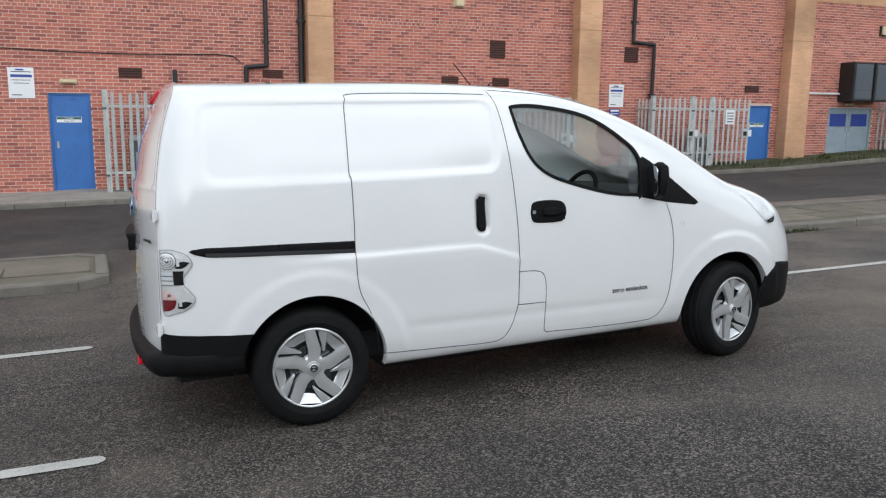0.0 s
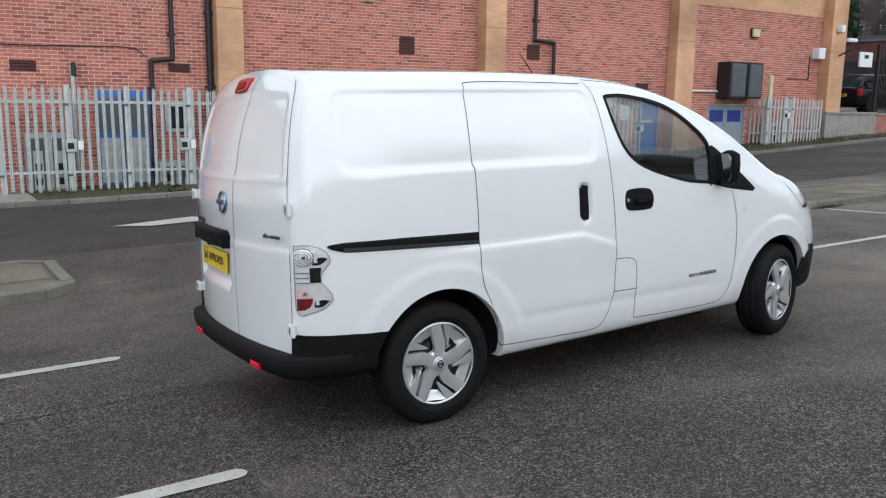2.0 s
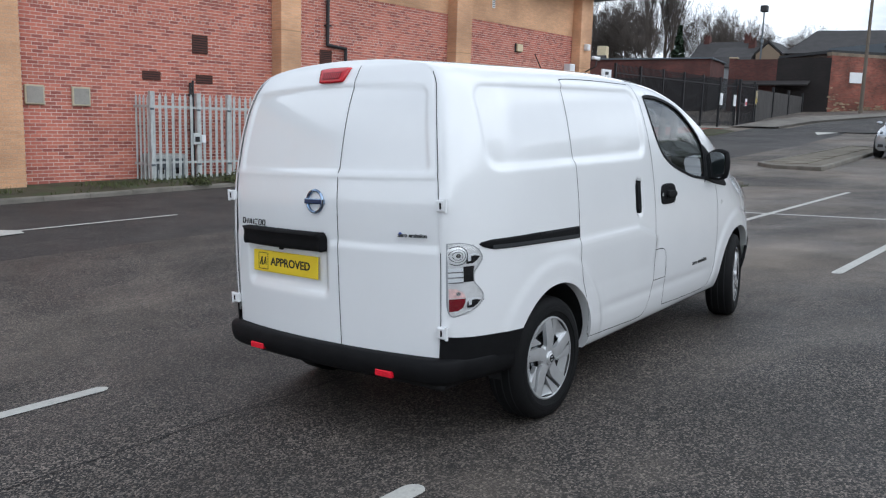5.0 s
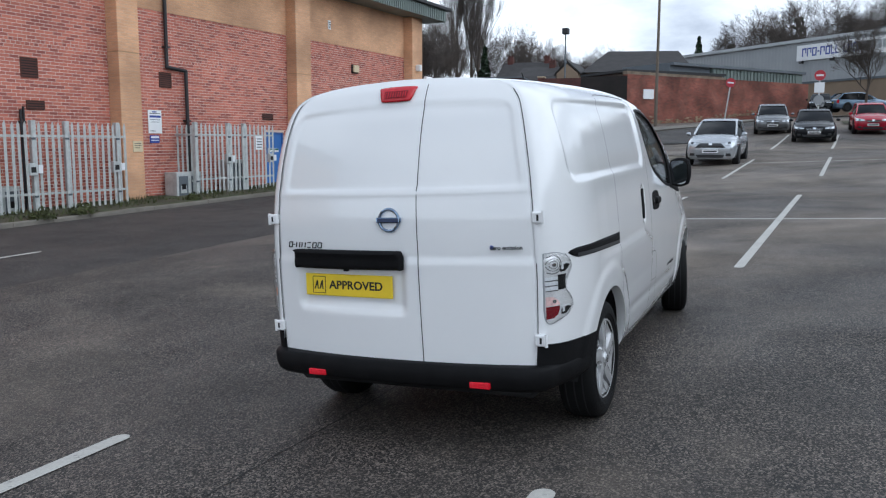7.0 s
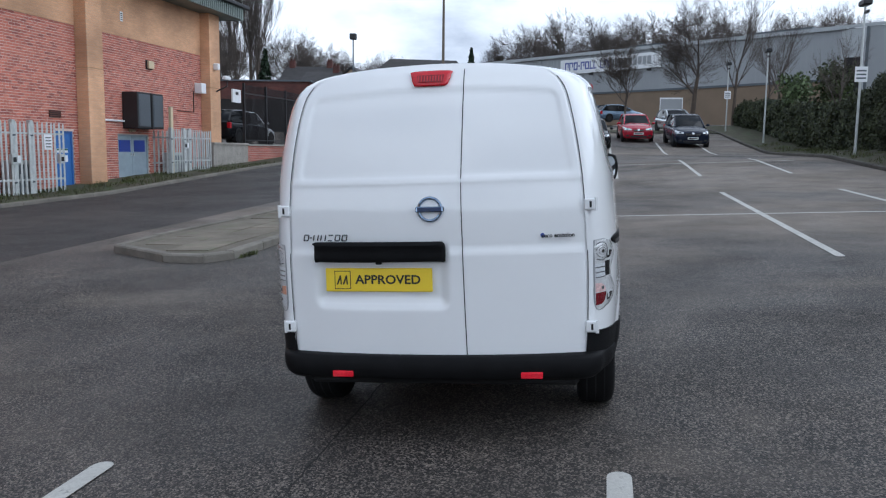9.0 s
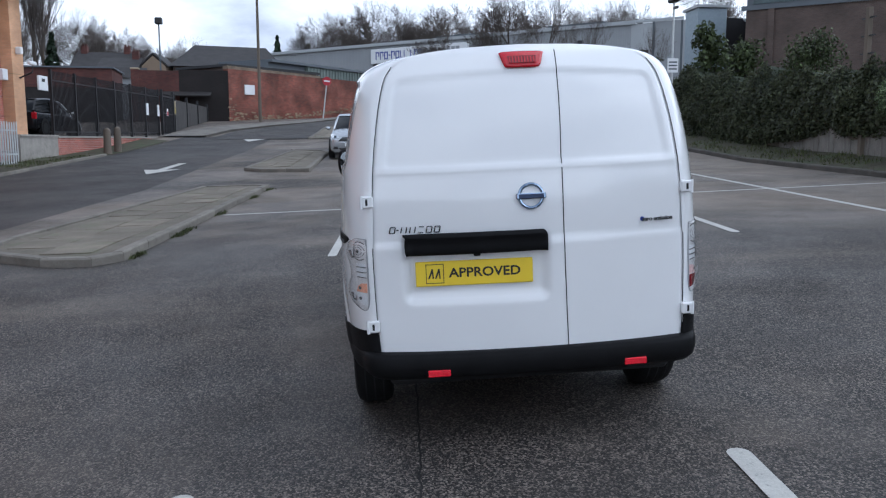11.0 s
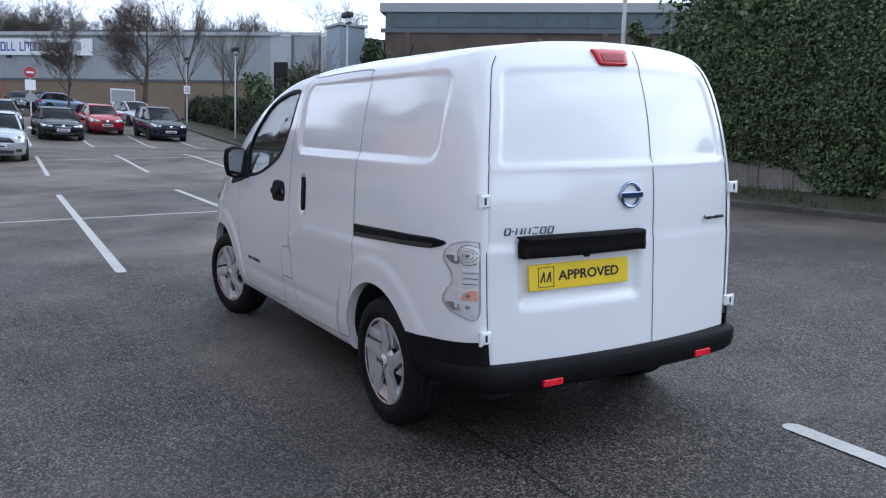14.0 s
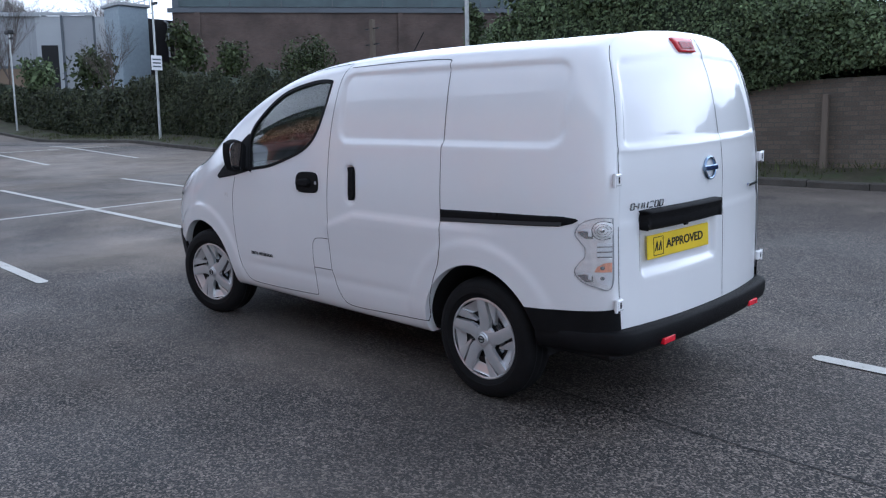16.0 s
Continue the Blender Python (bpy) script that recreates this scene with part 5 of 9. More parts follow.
for side in (1, -1):
    pane = flank_patch("side_window", WINDOW, M_GLASS, side, -0.010, van, "tinted cab side window", step=0.03)
    pane.visible_shadow = False
    # rubber and black surround of the window
    ring_v, ring_f = [], []
    wn_ = len(WINDOW)
    cw = np.mean(WINDOW, axis=0)
    for i, p in enumerate(WINDOW):
        a, b = WINDOW[i - 1], WINDOW[(i + 1) % wn_]
        d = np.array(b) - np.array(a)
        d = d / np.hypot(*d)
        nrm = np.array((d[1], -d[0]))
        if np.dot(nrm, np.array(p) - cw) < 0:
            nrm = -nrm
        for off, lift in ((0.003, 0.001), (0.003, 0.003), (-0.016, 0.002), (-0.018, -0.012)):
            q = np.array(p) + nrm * off
            ring_v.append((q[0], side * (side_y(*q) - recess(*q) + lift), q[1]))
    for i in range(wn_):
        for k_ in range(3):
            a, b = i * 4 + k_, ((i + 1) % wn_) * 4 + k_
            f = (a, b, b + 1, a + 1)
            ring_f.append(f if side > 0 else f[::-1])
    link_mesh("window_seal", ring_v, ring_f, M_BLACKPL, pane, "black rubber window surround")
    flank_patch("mirror_panel", TRI, M_BLACKPL, side, 0.003, van, "black triangular panel before the window", step=0.0045, thick=0.006)
    rail = flank_patch("slide_rail", RAIL, M_BLACKPL, side, 0.004, van, "black sliding door rail channel", thick=0.008)
    flank_seam("rail_lip", [(-0.50, 0.938), (-0.2, 0.926), (0.235, 0.906)], side, 0.017, M_RAILLIP, rail, 0.005)
    flank_patch("side_door_handle", [(0.945, 0.975), (0.958, 0.952), (0.988, 0.952), (0.993, 0.985), (0.990, 1.10), (0.994, 1.137), (0.965, 1.142), (0.948, 1.12)], M_BLACKPL, side, 0.022, van, "black upright sliding door handle", step=0.008, thick=0.03)
    hd = flank_patch("door_handle", smooth_path([(1.275, 1.03), (1.29, 1.085), (1.36, 1.098), (1.46, 1.092), (1.50, 1.065), (1.505, 1.01), (1.47, 0.975), (1.36, 0.972), (1.29, 0.982), (1.275, 1.03)], 4)[:-1], M_BLACKPL, side, 0.004, van, "black front door handle", step=0.01, thick=0.01)
    flank_patch("handle_grip", smooth_path([(1.35, 1.03), (1.37, 1.055), (1.46, 1.05), (1.485, 1.03), (1.46, 1.012), (1.37, 1.01), (1.35, 1.03)], 3)[:-1], M_BLACKPL, side, 0.022, hd, step=0.01, thick=0.02)
    flank_patch("lock_barrel", [(1.295 + 0.012 * math.cos(a), 1.035 + 0.012 * math.sin(a)) for a in np.linspace(0, 2 * math.pi, 10, endpoint=False)], M_SILVER, side, 0.008, hd, step=0.005)
    for path in ([(0.243, 1.62), (0.252, 1.675), (0.285, 1.702), (0.6, 1.706), (1.06, 1.697)],
                 [(0.243, 1.62), (0.238, 1.45), (0.236, 1.29), (0.2415, 1.265), (0.242, 1.05), (0.24, 0.9), (0.245, 0.75), (0.262, 0.67), (0.31, 0.57), (0.342, 0.47), (0.352, 0.38), (0.375, 0.345)],
                 [(0.375, 0.345), (0.42, 0.334), (0.8, 0.318), (1.0, 0.312), (1.10, 0.33), (1.16, 0.42), (1.19, 0.52)],
                 [(1.085, 1.72), (1.12, 1.62), (1.155, 1.4), (1.182, 1.1), (1.196, 0.85), (1.195, 0.705)],
                 [(1.195, 0.705), (1.29, 0.702), (1.345, 0.685), (1.368, 0.63), (1.37, 0.5), (1.366, 0.36), (1.38, 0.33)], [(1.195, 0.705), (1.192, 0.515)], [(1.192, 0.515), (1.37, 0.512)],
                 [(1.38, 0.33), (1.7, 0.318), (2.05, 0.315), (2.16, 0.335), (2.23, 0.42), (2.262, 0.58), (2.272, 0.78), (2.255, 0.92), (2.22, 1.03)],
                 [(1.10, 1.722), (1.4, 1.70), (1.6, 1.672), (1.8, 1.62)]):
        flank_seam("panel_gap", path, side)
    # tail lamp: housing, reflectors, colours, clear lens
    lamp = flank_patch("tail_lamp", LAMP, M_LAMPSILVER, side, 0.001, van, "clear wrap-round tail lamp with red and amber", step=0.009)
    offside = side < 0
    # lower cell: a coloured upper half, and a red or clear lower half
    flank_patch("indicator_lens", [(-0.704, 0.770), (-0.680, 0.768), (-0.656, 0.752), (-0.645, 0.733), (-0.645, 0.727), (-0.704, 0.727)], M_PALERED if offside else M_PALEAMBER, side, 0.004, lamp, step=0.003)
    flank_patch("brake_lens", [(-0.704, 0.724), (-0.645, 0.724), (-0.646, 0.706), (-0.656, 0.684), (-0.675, 0.670), (-0.704, 0.667)], M_REDDEEP if offside else M_LAMPWHITE, side, 0.004, lamp, step=0.003)
    for zc in (0.747, 0.700) if not offside else (0.747,):
        flank_patch("bulb", [(-0.676 + 0.0085 * math.cos(a), zc + 0.0085 * math.sin(a)) for a in np.linspace(0, 2 * math.pi, 10, endpoint=False)], M_LAMPGREY, side, 0.009, lamp, step=0.003, dome=0.003)
    # middle: pale steps and a dark panel
    flank_patch("lamp_divider", [(-0.652, 0.866), (-0.603, 0.866), (-0.609, 0.835), (-0.607, 0.797), (-0.652, 0.797)], M_BLACKPL if offside else M_LAMPSILVER, side, 0.004, lamp, step=0.003)
    for z_ in (0.806, 0.829, 0.852):
        flank_seam("lamp_step", [(-0.704, z_), (-0.68, z_ + 0.0008), (-0.655, z_)], side, 0.015, M_LAMPWHITE, lamp, 0.0060)
        # a grey line below each step paints its shade
        flank_seam("step_shade", [(-0.704, z_ - 0.0105), (-0.68, z_ - 0.0097), (-0.655, z_ - 0.0105)], side, 0.004, M_LAMPGREY, lamp, 0.0058)
    # upper cell: a round bowl with its bulb
    r, zc = 0.038, 0.915
    bowl = flank_patch("reflector_bowl", [(max(-0.704, -0.676 + r * math.cos(a)), zc + r * math.sin(a)) for a in np.linspace(0, 2 * math.pi, 24, endpoint=False)], M_LAMPSILVER, side, 0.004, lamp, step=0.005, dome=0.007)
    flank_seam("bowl_ring", [(-0.676 + (r + 0.003) * math.cos(a), zc + (r + 0.003) * math.sin(a)) for a in np.linspace(-2.2, 2.2, 13)], side, 0.004, M_LAMPGREY, bowl, 0.0075)
    for ring_r in (0.018, 0.028):
        flank_seam("bowl_ring", [(-0.676 + ring_r * math.cos(a), zc + ring_r * math.sin(a)) for a in np.linspace(-3.0, 3.0, 15)], side, 0.0022, M_LAMPGREY, bowl, 0.0118)
    flank_patch("bulb", [(-0.676 + 0.009 * math.cos(a), zc + 0.009 * math.sin(a)) for a in np.linspace(0, 2 * math.pi, 10, endpoint=False)], M_CHROME, side, 0.014, bowl, step=0.003, dome=0.004)
    # the outer corners of both cells: painted white glints over a dark wedge
    for zc in (0.908, 0.712):
        flank_patch("lamp_mask", [(-0.640, zc - 0.030), (-0.612, zc - 0.031), (-0.590, zc - 0.018), (-0.575, zc - 0.002), (-0.600, zc + 0.004), (-0.638, zc - 0.002)], M_BLACKPL if offside else M_LAMPGREY, side, 0.005, lamp, step=0.0028)
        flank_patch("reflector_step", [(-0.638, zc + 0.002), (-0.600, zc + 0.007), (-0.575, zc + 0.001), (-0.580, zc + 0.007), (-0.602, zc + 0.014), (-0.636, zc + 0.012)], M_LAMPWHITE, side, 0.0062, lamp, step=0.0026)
        flank_patch("reflector_tab", [(-0.634, zc - 0.020), (-0.620, zc - 0.018), (-0.621, zc + 0.004), (-0.635, zc + 0.004)], M_LAMPWHITE, side, 0.0072, lamp, step=0.0028)
    flank_seam("lamp_edge", LAMP + LAMP[:1], side, 0.004, M_SHED, lamp, 0.0025)
    flank_patch("lamp_lens", LAMP, M_CLEAR, side, 0.009, lamp, step=0.009, dome=0.012, thick=0.009)
    # side repeater
    flank_patch("side_repeater", [(2.335 + 0.022 * math.cos(a), 0.905 + 0.015 * math.sin(a)) for a in np.linspace(0, 2 * math.pi, 12, endpoint=False)], M_CLEAR, side, 0.004, van, "small clear side repeater", step=0.006, dome=0.004)
    # head lamp
    hl = flank_patch("head_lamp", smooth_path([(2.89, 1.055), (3.02, 1.02), (3.14, 0.955), (3.22, 0.885), (3.18, 0.85), (3.10, 0.86), (3.0, 0.95), (2.89, 1.055)], 4)[:-1], M_LAMPSILVER, side, 0.003, van, "swept-back clear head lamp", step=0.014)
    flank_patch("lamp_lens", smooth_path([(2.89, 1.055), (3.02, 1.02), (3.14, 0.955), (3.22, 0.885), (3.18, 0.85), (3.10, 0.86), (3.0, 0.95), (2.89, 1.055)], 4)[:-1], M_CLEAR, side, 0.012, hl, step=0.014, dome=0.008)
    flank_patch("lamp_trim", [(3.10, 0.862), (3.22, 0.885), (3.18, 0.845), (3.11, 0.845)], M_BLACKPL, side, 0.013, hl, step=0.014)
    # front bumper corner, black
    flank_patch("front_bumper", [(2.99, 0.27), (3.13, 0.25), (3.60, 0.27), (3.62, 0.46), (3.4, 0.55), (3.22, 0.575), (3.09, 0.50), (3.03, 0.40)], M_BLACKPL, side, 0.006, van, "black front bumper corner", step=0.02, thick=0.02)
    # slogan on the front door
    ys_ = side_y(1.95, 0.52) - recess(1.95, 0.52)
    text_part("door_slogan", "zero emission", 0.042, pose(1.955, side * (ys_ + 0.0025), 0.53, 88 if side < 0 else 92, 0, 0 if side < 0 else 180), M_INK, van, depth=0.0006, bold=0.0006, width=0.255)

# ---- rear doors ----
DOOR_W, DOOR_Z = (SEC_W * RSHARE), SEC_Z.copy()
door_rows = [j for j in range(NS) if DOOR_Z[j] >= 0.437]


def door_press(y, z):
    """Pressings of the rear doors: positive lies in."""
    def box_in(y0, y1, z0, z1, r, soft):
        cy, cz, hy, hz = (y0 + y1) / 2, (z0 + z1) / 2, (y1 - y0) / 2 - r, (z1 - z0) / 2 - r
        dy, dz = abs(y - cy) - hy, abs(z - cz) - hz
        d = math.hypot(max(dy, 0), max(dz, 0)) + min(max(dy, dz), 0) - r
        t = min(1, max(0, -d / soft))
        return t * t * (3 - 2 * t)
    lean = (z - 1.28) / 0.38 * 0.065
    out = 0.010 * box_in(-0.650 + max(0, lean), 0.650 - max(0, lean), 1.262, 1.688 - 0.03 * (y / 0.6) ** 2, 0.05, 0.024)
    out += 0.024 * box_in(-0.085, 0.585, 0.665, 0.985, 0.05, 0.055)
    t = min(1, max(0, (z - 0.925) / 0.03))
    out += 0.006 * t * t * (3 - 2 * t) * min(1, max(0, (1.15 - z) / 0.2))
    out += 0.005 * math.exp(-((z - 1.262) / 0.012) ** 2) * -1
    return out


def rear_point(y, z, lift=0.0):
    return (float(rear_x(y, z)) + door_press(y, z) - lift, y, z)




def door_split(z):
    """Where the two doors meet at height z."""
    return float(np.interp(z, [0.44, 0.7, 1.0, 1.27, 1.45, 1.66, 1.768], [-0.15, -0.145, -0.142, -0.142, -0.148, -0.153, -0.155]))


def rear_door(lo_side, label):
    dv, df = [], []
    nc = 95 if lo_side else 52
    for r_, j in enumerate(door_rows):
        w, z = DOOR_W[j], DOOR_Z[j]
        cut = max(-w * 0.98, door_split(z))
        a, b = (cut, w) if lo_side else (-w, cut)
        for c in range(nc):
            y = a + (b - a) * c / (nc - 1)
            edge = max(0.0, 1 - (w - abs(y)) / 0.02)
            p = rear_point(y, z)
            dv.append((p[0] + 0.006 * edge ** 2, y, z))
        if r_:
            df += [((r_ - 1) * nc + c, r_ * nc + c, r_ * nc + c + 1, (r_ - 1) * nc + c + 1) for c in range(nc - 1)]
    return link_mesh("rear_door", dv, df, M_WHITE, van, label, smooth=True, sharp=60)


rear_doors = rear_door(True, "wide white rear door with plate recess")
narrow_door = rear_door(False, "narrow plain white rear door")


def rear_patch(name, outline, mat, lift, parent, label="", step=0.012, dome=0.0, thick=0.0):
    poly = [(p[0], p[1]) for p in outline]
    y0, y1 = min(p[0] for p in poly), max(p[0] for p in poly)
    z0, z1 = min(p[1] for p in poly), max(p[1] for p in poly)
    ny, nz = max(3, int((y1 - y0) / step)), max(3, int((z1 - z0) / step))
    sy, sz = (y1 - y0) / ny, (z1 - z0) / nz
    a_, b_ = np.meshgrid(np.linspace(y0 - sy, y1 + sy, ny + 3), np.linspace(z0 - sz, z1 + sz, nz + 3), indexing="ij")
    sd, ca, cb = poly_sdf(a_, b_, poly)
    m = np.abs(sd) < 0.62 * max(sy, sz)
    a_, b_ = np.where(m, ca, a_), np.where(m, cb, b_)
    sd2, _, _ = poly_sdf((a_[:-1, :-1] + a_[1:, :-1] + a_[:-1, 1:] + a_[1:, 1:]) / 4, (b_[:-1, :-1] + b_[1:, :-1] + b_[:-1, 1:] + b_[1:, 1:]) / 4, poly)
    keep, verts, faces = {}, [], []

    def vid(i, j):
        if (i, j) not in keep:
            d = 0 if m[i, j] else max(0.0, -float(sd[i, j]))
            keep[i, j] = len(verts)
            verts.append(rear_point(float(a_[i, j]), float(b_[i, j]), lift + dome * (1 - math.exp(-d / 0.015))))
        return keep[i, j]

    for i in range(ny + 2):
        for j in range(nz + 2):
            if sd2[i, j] < 0:
                faces.append((vid(i, j), vid(i, j + 1), vid(i + 1, j + 1), vid(i + 1, j)))
    ob = link_mesh(name, verts, faces, mat, parent, label, smooth=True)
    if thick:
        bm = bmesh.new()
        bm.from_mesh(ob.data)
        r = bmesh.ops.extrude_edge_only(bm, edges=[e for e in bm.edges if e.is_boundary])
        for v in r["geom"]:
            if isinstance(v, bmesh.types.BMVert):
                v.co.x += thick
        bmesh.ops.recalc_face_normals(bm, faces=bm.faces[:])
        bm.to_mesh(ob.data)
        bm.free()
    return ob


def rear_seam(path, width=0.006, parent=None, name="panel_gap", mat=None, lift=0.0015, per=8):
    pts = smooth_path(path, per)
    verts, faces = [], []
    for i, p in enumerate(pts):
        a, b = pts[max(0, i - 1)], pts[min(len(pts) - 1, i + 1)]
        d = np.array(b) - np.array(a)
        d = d / max(1e-9, np.hypot(*d))
        for s in (-0.5, 0.5):
            y, z = p[0] - d[1] * width * s, p[1] + d[0] * width * s
            verts.append(rear_point(y, z, lift))
        if i:
            faces.append((2 * i - 2, 2 * i - 1, 2 * i + 1, 2 * i))
    return link_mesh(name, verts, faces, mat or M_GAP, parent or rear_doors)


rear_seam([(-0.155, 1.768), (-0.153, 1.66), (-0.148, 1.45), (-0.142, 1.27), (-0.142, 1.0), (-0.145, 0.7), (-0.15, 0.44)], 0.0042)
for s in (1, -1):
    pts_ = [(s * (DOOR_W[j] - 0.002), DOOR_Z[j]) for j in door_rows[:-46:4]]
    rear_seam(pts_, 0.0038, per=3)
rear_seam([(0.70, 0.446), (0, 0.446), (-0.70, 0.446)], 0.012)
# handle bar, plate, badges, brake lamp
bar = rear_patch("handle_bar", smooth_path([(0.565, 0.93), (0.56, 0.972), (0.54, 0.985), (0.0, 0.985), (-0.055, 0.98), (-0.062, 0.93), (-0.055, 0.898), (0.0, 0.895), (0.54, 0.893), (0.562, 0.9), (0.565, 0.93)], 4)[:-1], M_BLACKPL, 0.045, rear_doors, "black plastic handle and lamp bar", dome=0.012, thick=0.06)
part("latch", boxes((-0.80, -0.785, 0.235, 0.265, 0.883, 0.897), bevel=0.004), M_BLACKPL, bar)
plate = new("registration_plate")
plate["label"] = "yellow dealer plate with bold black lettering"
plate.parent = rear_doors
part("plate_board", boxes((-0.004, 0.004, -0.26, 0.26, -0.0555, 0.0555), bevel=0.003), M_YELLOW, plate)
plate.matrix_local = pose(-0.764, 0.262, 0.806, 0, 3, -3.5)
text_part("plate_word", "APPROVED", 0.058, pose(-0.0052, -0.047, 0.0, 90, 0, -90), M_INK, plate, depth=0.0008, bold=0.0012, width=0.318)
for a, b, c, d in ((0.135, 0.215, 0.040, 0.043), (0.135, 0.215, -0.043, -0.040), (0.135, 0.138, -0.040, 0.040), (0.212, 0.215, -0.040, 0.040)):
    part("plate_box", boxes((-0.0056, -0.0042, a, b, c, d)), M_INK, plate)
for yy in (0.193, 0.163):
    part("plate_mark", prism([(yy + 0.013, -0.022), (yy - 0.004, 0.022), (yy - 0.010, 0.022), (yy - 0.013, -0.022), (yy - 0.007, -0.022), (yy - 0.0055, 0.004), (yy + 0.006, -0.022)], -0.0058, -0.0042, "x"), M_INK, plate)
M_BADGECHROME = material("badge_chrome", (0.30, 0.38, 0.50), 0.1, metal=1.0)
M_BADGEBLUE = material("badge_blue", (0.01, 0.025, 0.08), 0.25)
badge = new("badge")
badge["label"] = "chrome round badge with a cross bar"
badge.parent = rear_doors
bm = bmesh.new()
loops = []
for i in range(40):
    a = 2 * math.pi * i / 40
    loops.append([bm.verts.new((0.0075 * math.sin(b), (0.052 + 0.0075 * math.cos(b)) * math.cos(a), (0.052 + 0.0075 * math.cos(b)) * math.sin(a))) for b in (j * math.pi / 4 for j in range(8))])
for i in range(40):
    for j in range(8):
        bm.faces.new((loops[i][j], loops[i - 1][j], loops[i - 1][j - 7], loops[i][j - 7]))
bmesh.ops.recalc_face_normals(bm, faces=bm.faces)
part("badge_ring", bm, M_BADGECHROME, badge, smooth=True)
part("badge_bar", boxes((-0.012, 0.006, -0.066, 0.066, -0.013, 0.013), bevel=0.004), M_BADGECHROME, badge)
part("badge_band", boxes((-0.0135, -0.0122, -0.056, 0.056, -0.009, 0.009)), M_BADGEBLUE, badge)
badge.matrix_local = pose(-0.782, 0.002, 1.133, 0, 4, 0)
# model badge: slanted chrome strokes, two or three to a character
zz = 1.006


def badge_stroke(y0, z0, y1, z1, w=0.0052):
    """One stroke of the model badge between two points of the door."""
    d = Vector((y1 - y0, z1 - z0)).normalized() * (w / 2)
    q = (-d.y, d.x)
    rear_patch("model_badge", [(y0 + q[0], z0 + q[1]), (y0 - q[0], z0 - q[1]), (y1 - q[0], z1 - q[1]), (y1 + q[0], z1 + q[1])], M_DARKCHROME, 0.0045, rear_doors, step=0.006, thick=0.003)


for y0, kind in ((0.628, "round"), (0.596, "dash"), (0.578, "twin"), (0.540, "twin"), (0.503, "bars"), (0.467, "round"), (0.432, "round")):
    w, h, sl = 0.022, 0.013, 0.006
    lo, hi = zz - h, zz + h
    if kind == "dash":
        badge_stroke(y0, zz, y0 - 0.010, zz)
    elif kind == "twin":
        badge_stroke(y0, lo, y0 - sl, hi)
        badge_stroke(y0 - w, lo, y0 - w - sl, hi)
    else:
        badge_stroke(y0 - sl, hi, y0 - w - sl, hi)
        badge_stroke(y0, lo, y0 - w, lo)
        if kind == "round":
            badge_stroke(y0, lo, y0 - sl, hi)
            badge_stroke(y0 - w, lo, y0 - w - sl, hi)
text_part("slogan_badge", "zero emission", 0.026, pose(-0.7455, -0.575, 1.0, 90, 0, -90 + 10), M_DARKCHROME, narrow_door, depth=0.002, bold=0.0008, width=0.15)
rear_patch("slogan_mark", [(-0.505 + 0.010 * math.cos(a), 1.002 + 0.010 * math.sin(a)) for a in np.linspace(0, 2 * math.pi, 10, endpoint=False)], M_SIGNBLUE, 0.004, narrow_door, step=0.006)
bl = rear_patch("brake_lamp", smooth_path([(0.094, 1.745), (0.085, 1.764), (-0.085, 1.764), (-0.095, 1.745), (-0.08, 1.702), (-0.06, 1.693), (0.06, 1.693), (0.08, 1.702), (0.094, 1.745)], 3)[:-1], M_RED, 0.014, rear_doors, "red high-level brake lamp", dome=0.006, thick=0.02)
core = rear_patch("lamp_core", [(-0.058, 1.712), (0.058, 1.712), (0.064, 1.744), (-0.064, 1.744)], M_REDDEEP, 0.0225, bl, "ribbed darker core")
for i in range(9):
    rear_patch("core_rib", [(-0.056 + i * 0.0135, 1.715), (-0.050 + i * 0.0135, 1.715), (-0.050 + i * 0.0135, 1.741), (-0.056 + i * 0.0135, 1.741)], M_RED, 0.0232, core)
for s in (1, -1):
    for z in (1.135, 0.575):
        hinge = new("hinge")
        hinge.parent = van
        part("hinge_leaf", boxes((-0.014, 0.012, -0.02, 0.032, -0.027, 0.027), bevel=0.006), M_WHITE, hinge)
        part("hinge_slot", boxes((-0.0155, -0.0142, 0.004, 0.014, -0.014, 0.014)), M_GAP, hinge)
        part("hinge_pin", tube(bmesh.new(), (-0.006, 0.032, -0.030), (-0.006, 0.032, 0.030), 0.008), M_WHITE, hinge, smooth=True)
        hinge.matrix_local = pose(float(rear_x(0.70, z)) - 0.008, s * 0.712, z, 0, 0, 0) @ Matrix.Diagonal((1, s, 1, 1))

# rear bumper: a shelf that wraps round from arch to arch, and flush skins on the corners above it
def bumper_plan(n=14):
    ctl = [(-0.352, side_y(-0.352, 0.45) + 0.005), (-0.45, side_y(-0.45, 0.45) + 0.007), (-0.56, side_y(-0.56, 0.45) + 0.010), (-0.655, side_y(-0.655, 0.45) + 0.014), (-0.735, 0.755), (-0.782, 0.70), (-0.805, 0.60), (-0.828, 0.40), (-0.840, 0.2), (-0.843, 0.0)]
    half = smooth_path(ctl, n)
    return [(p[0], p[1]) for p in half] + [(p[0], -p[1]) for p in half[::-1][1:]]


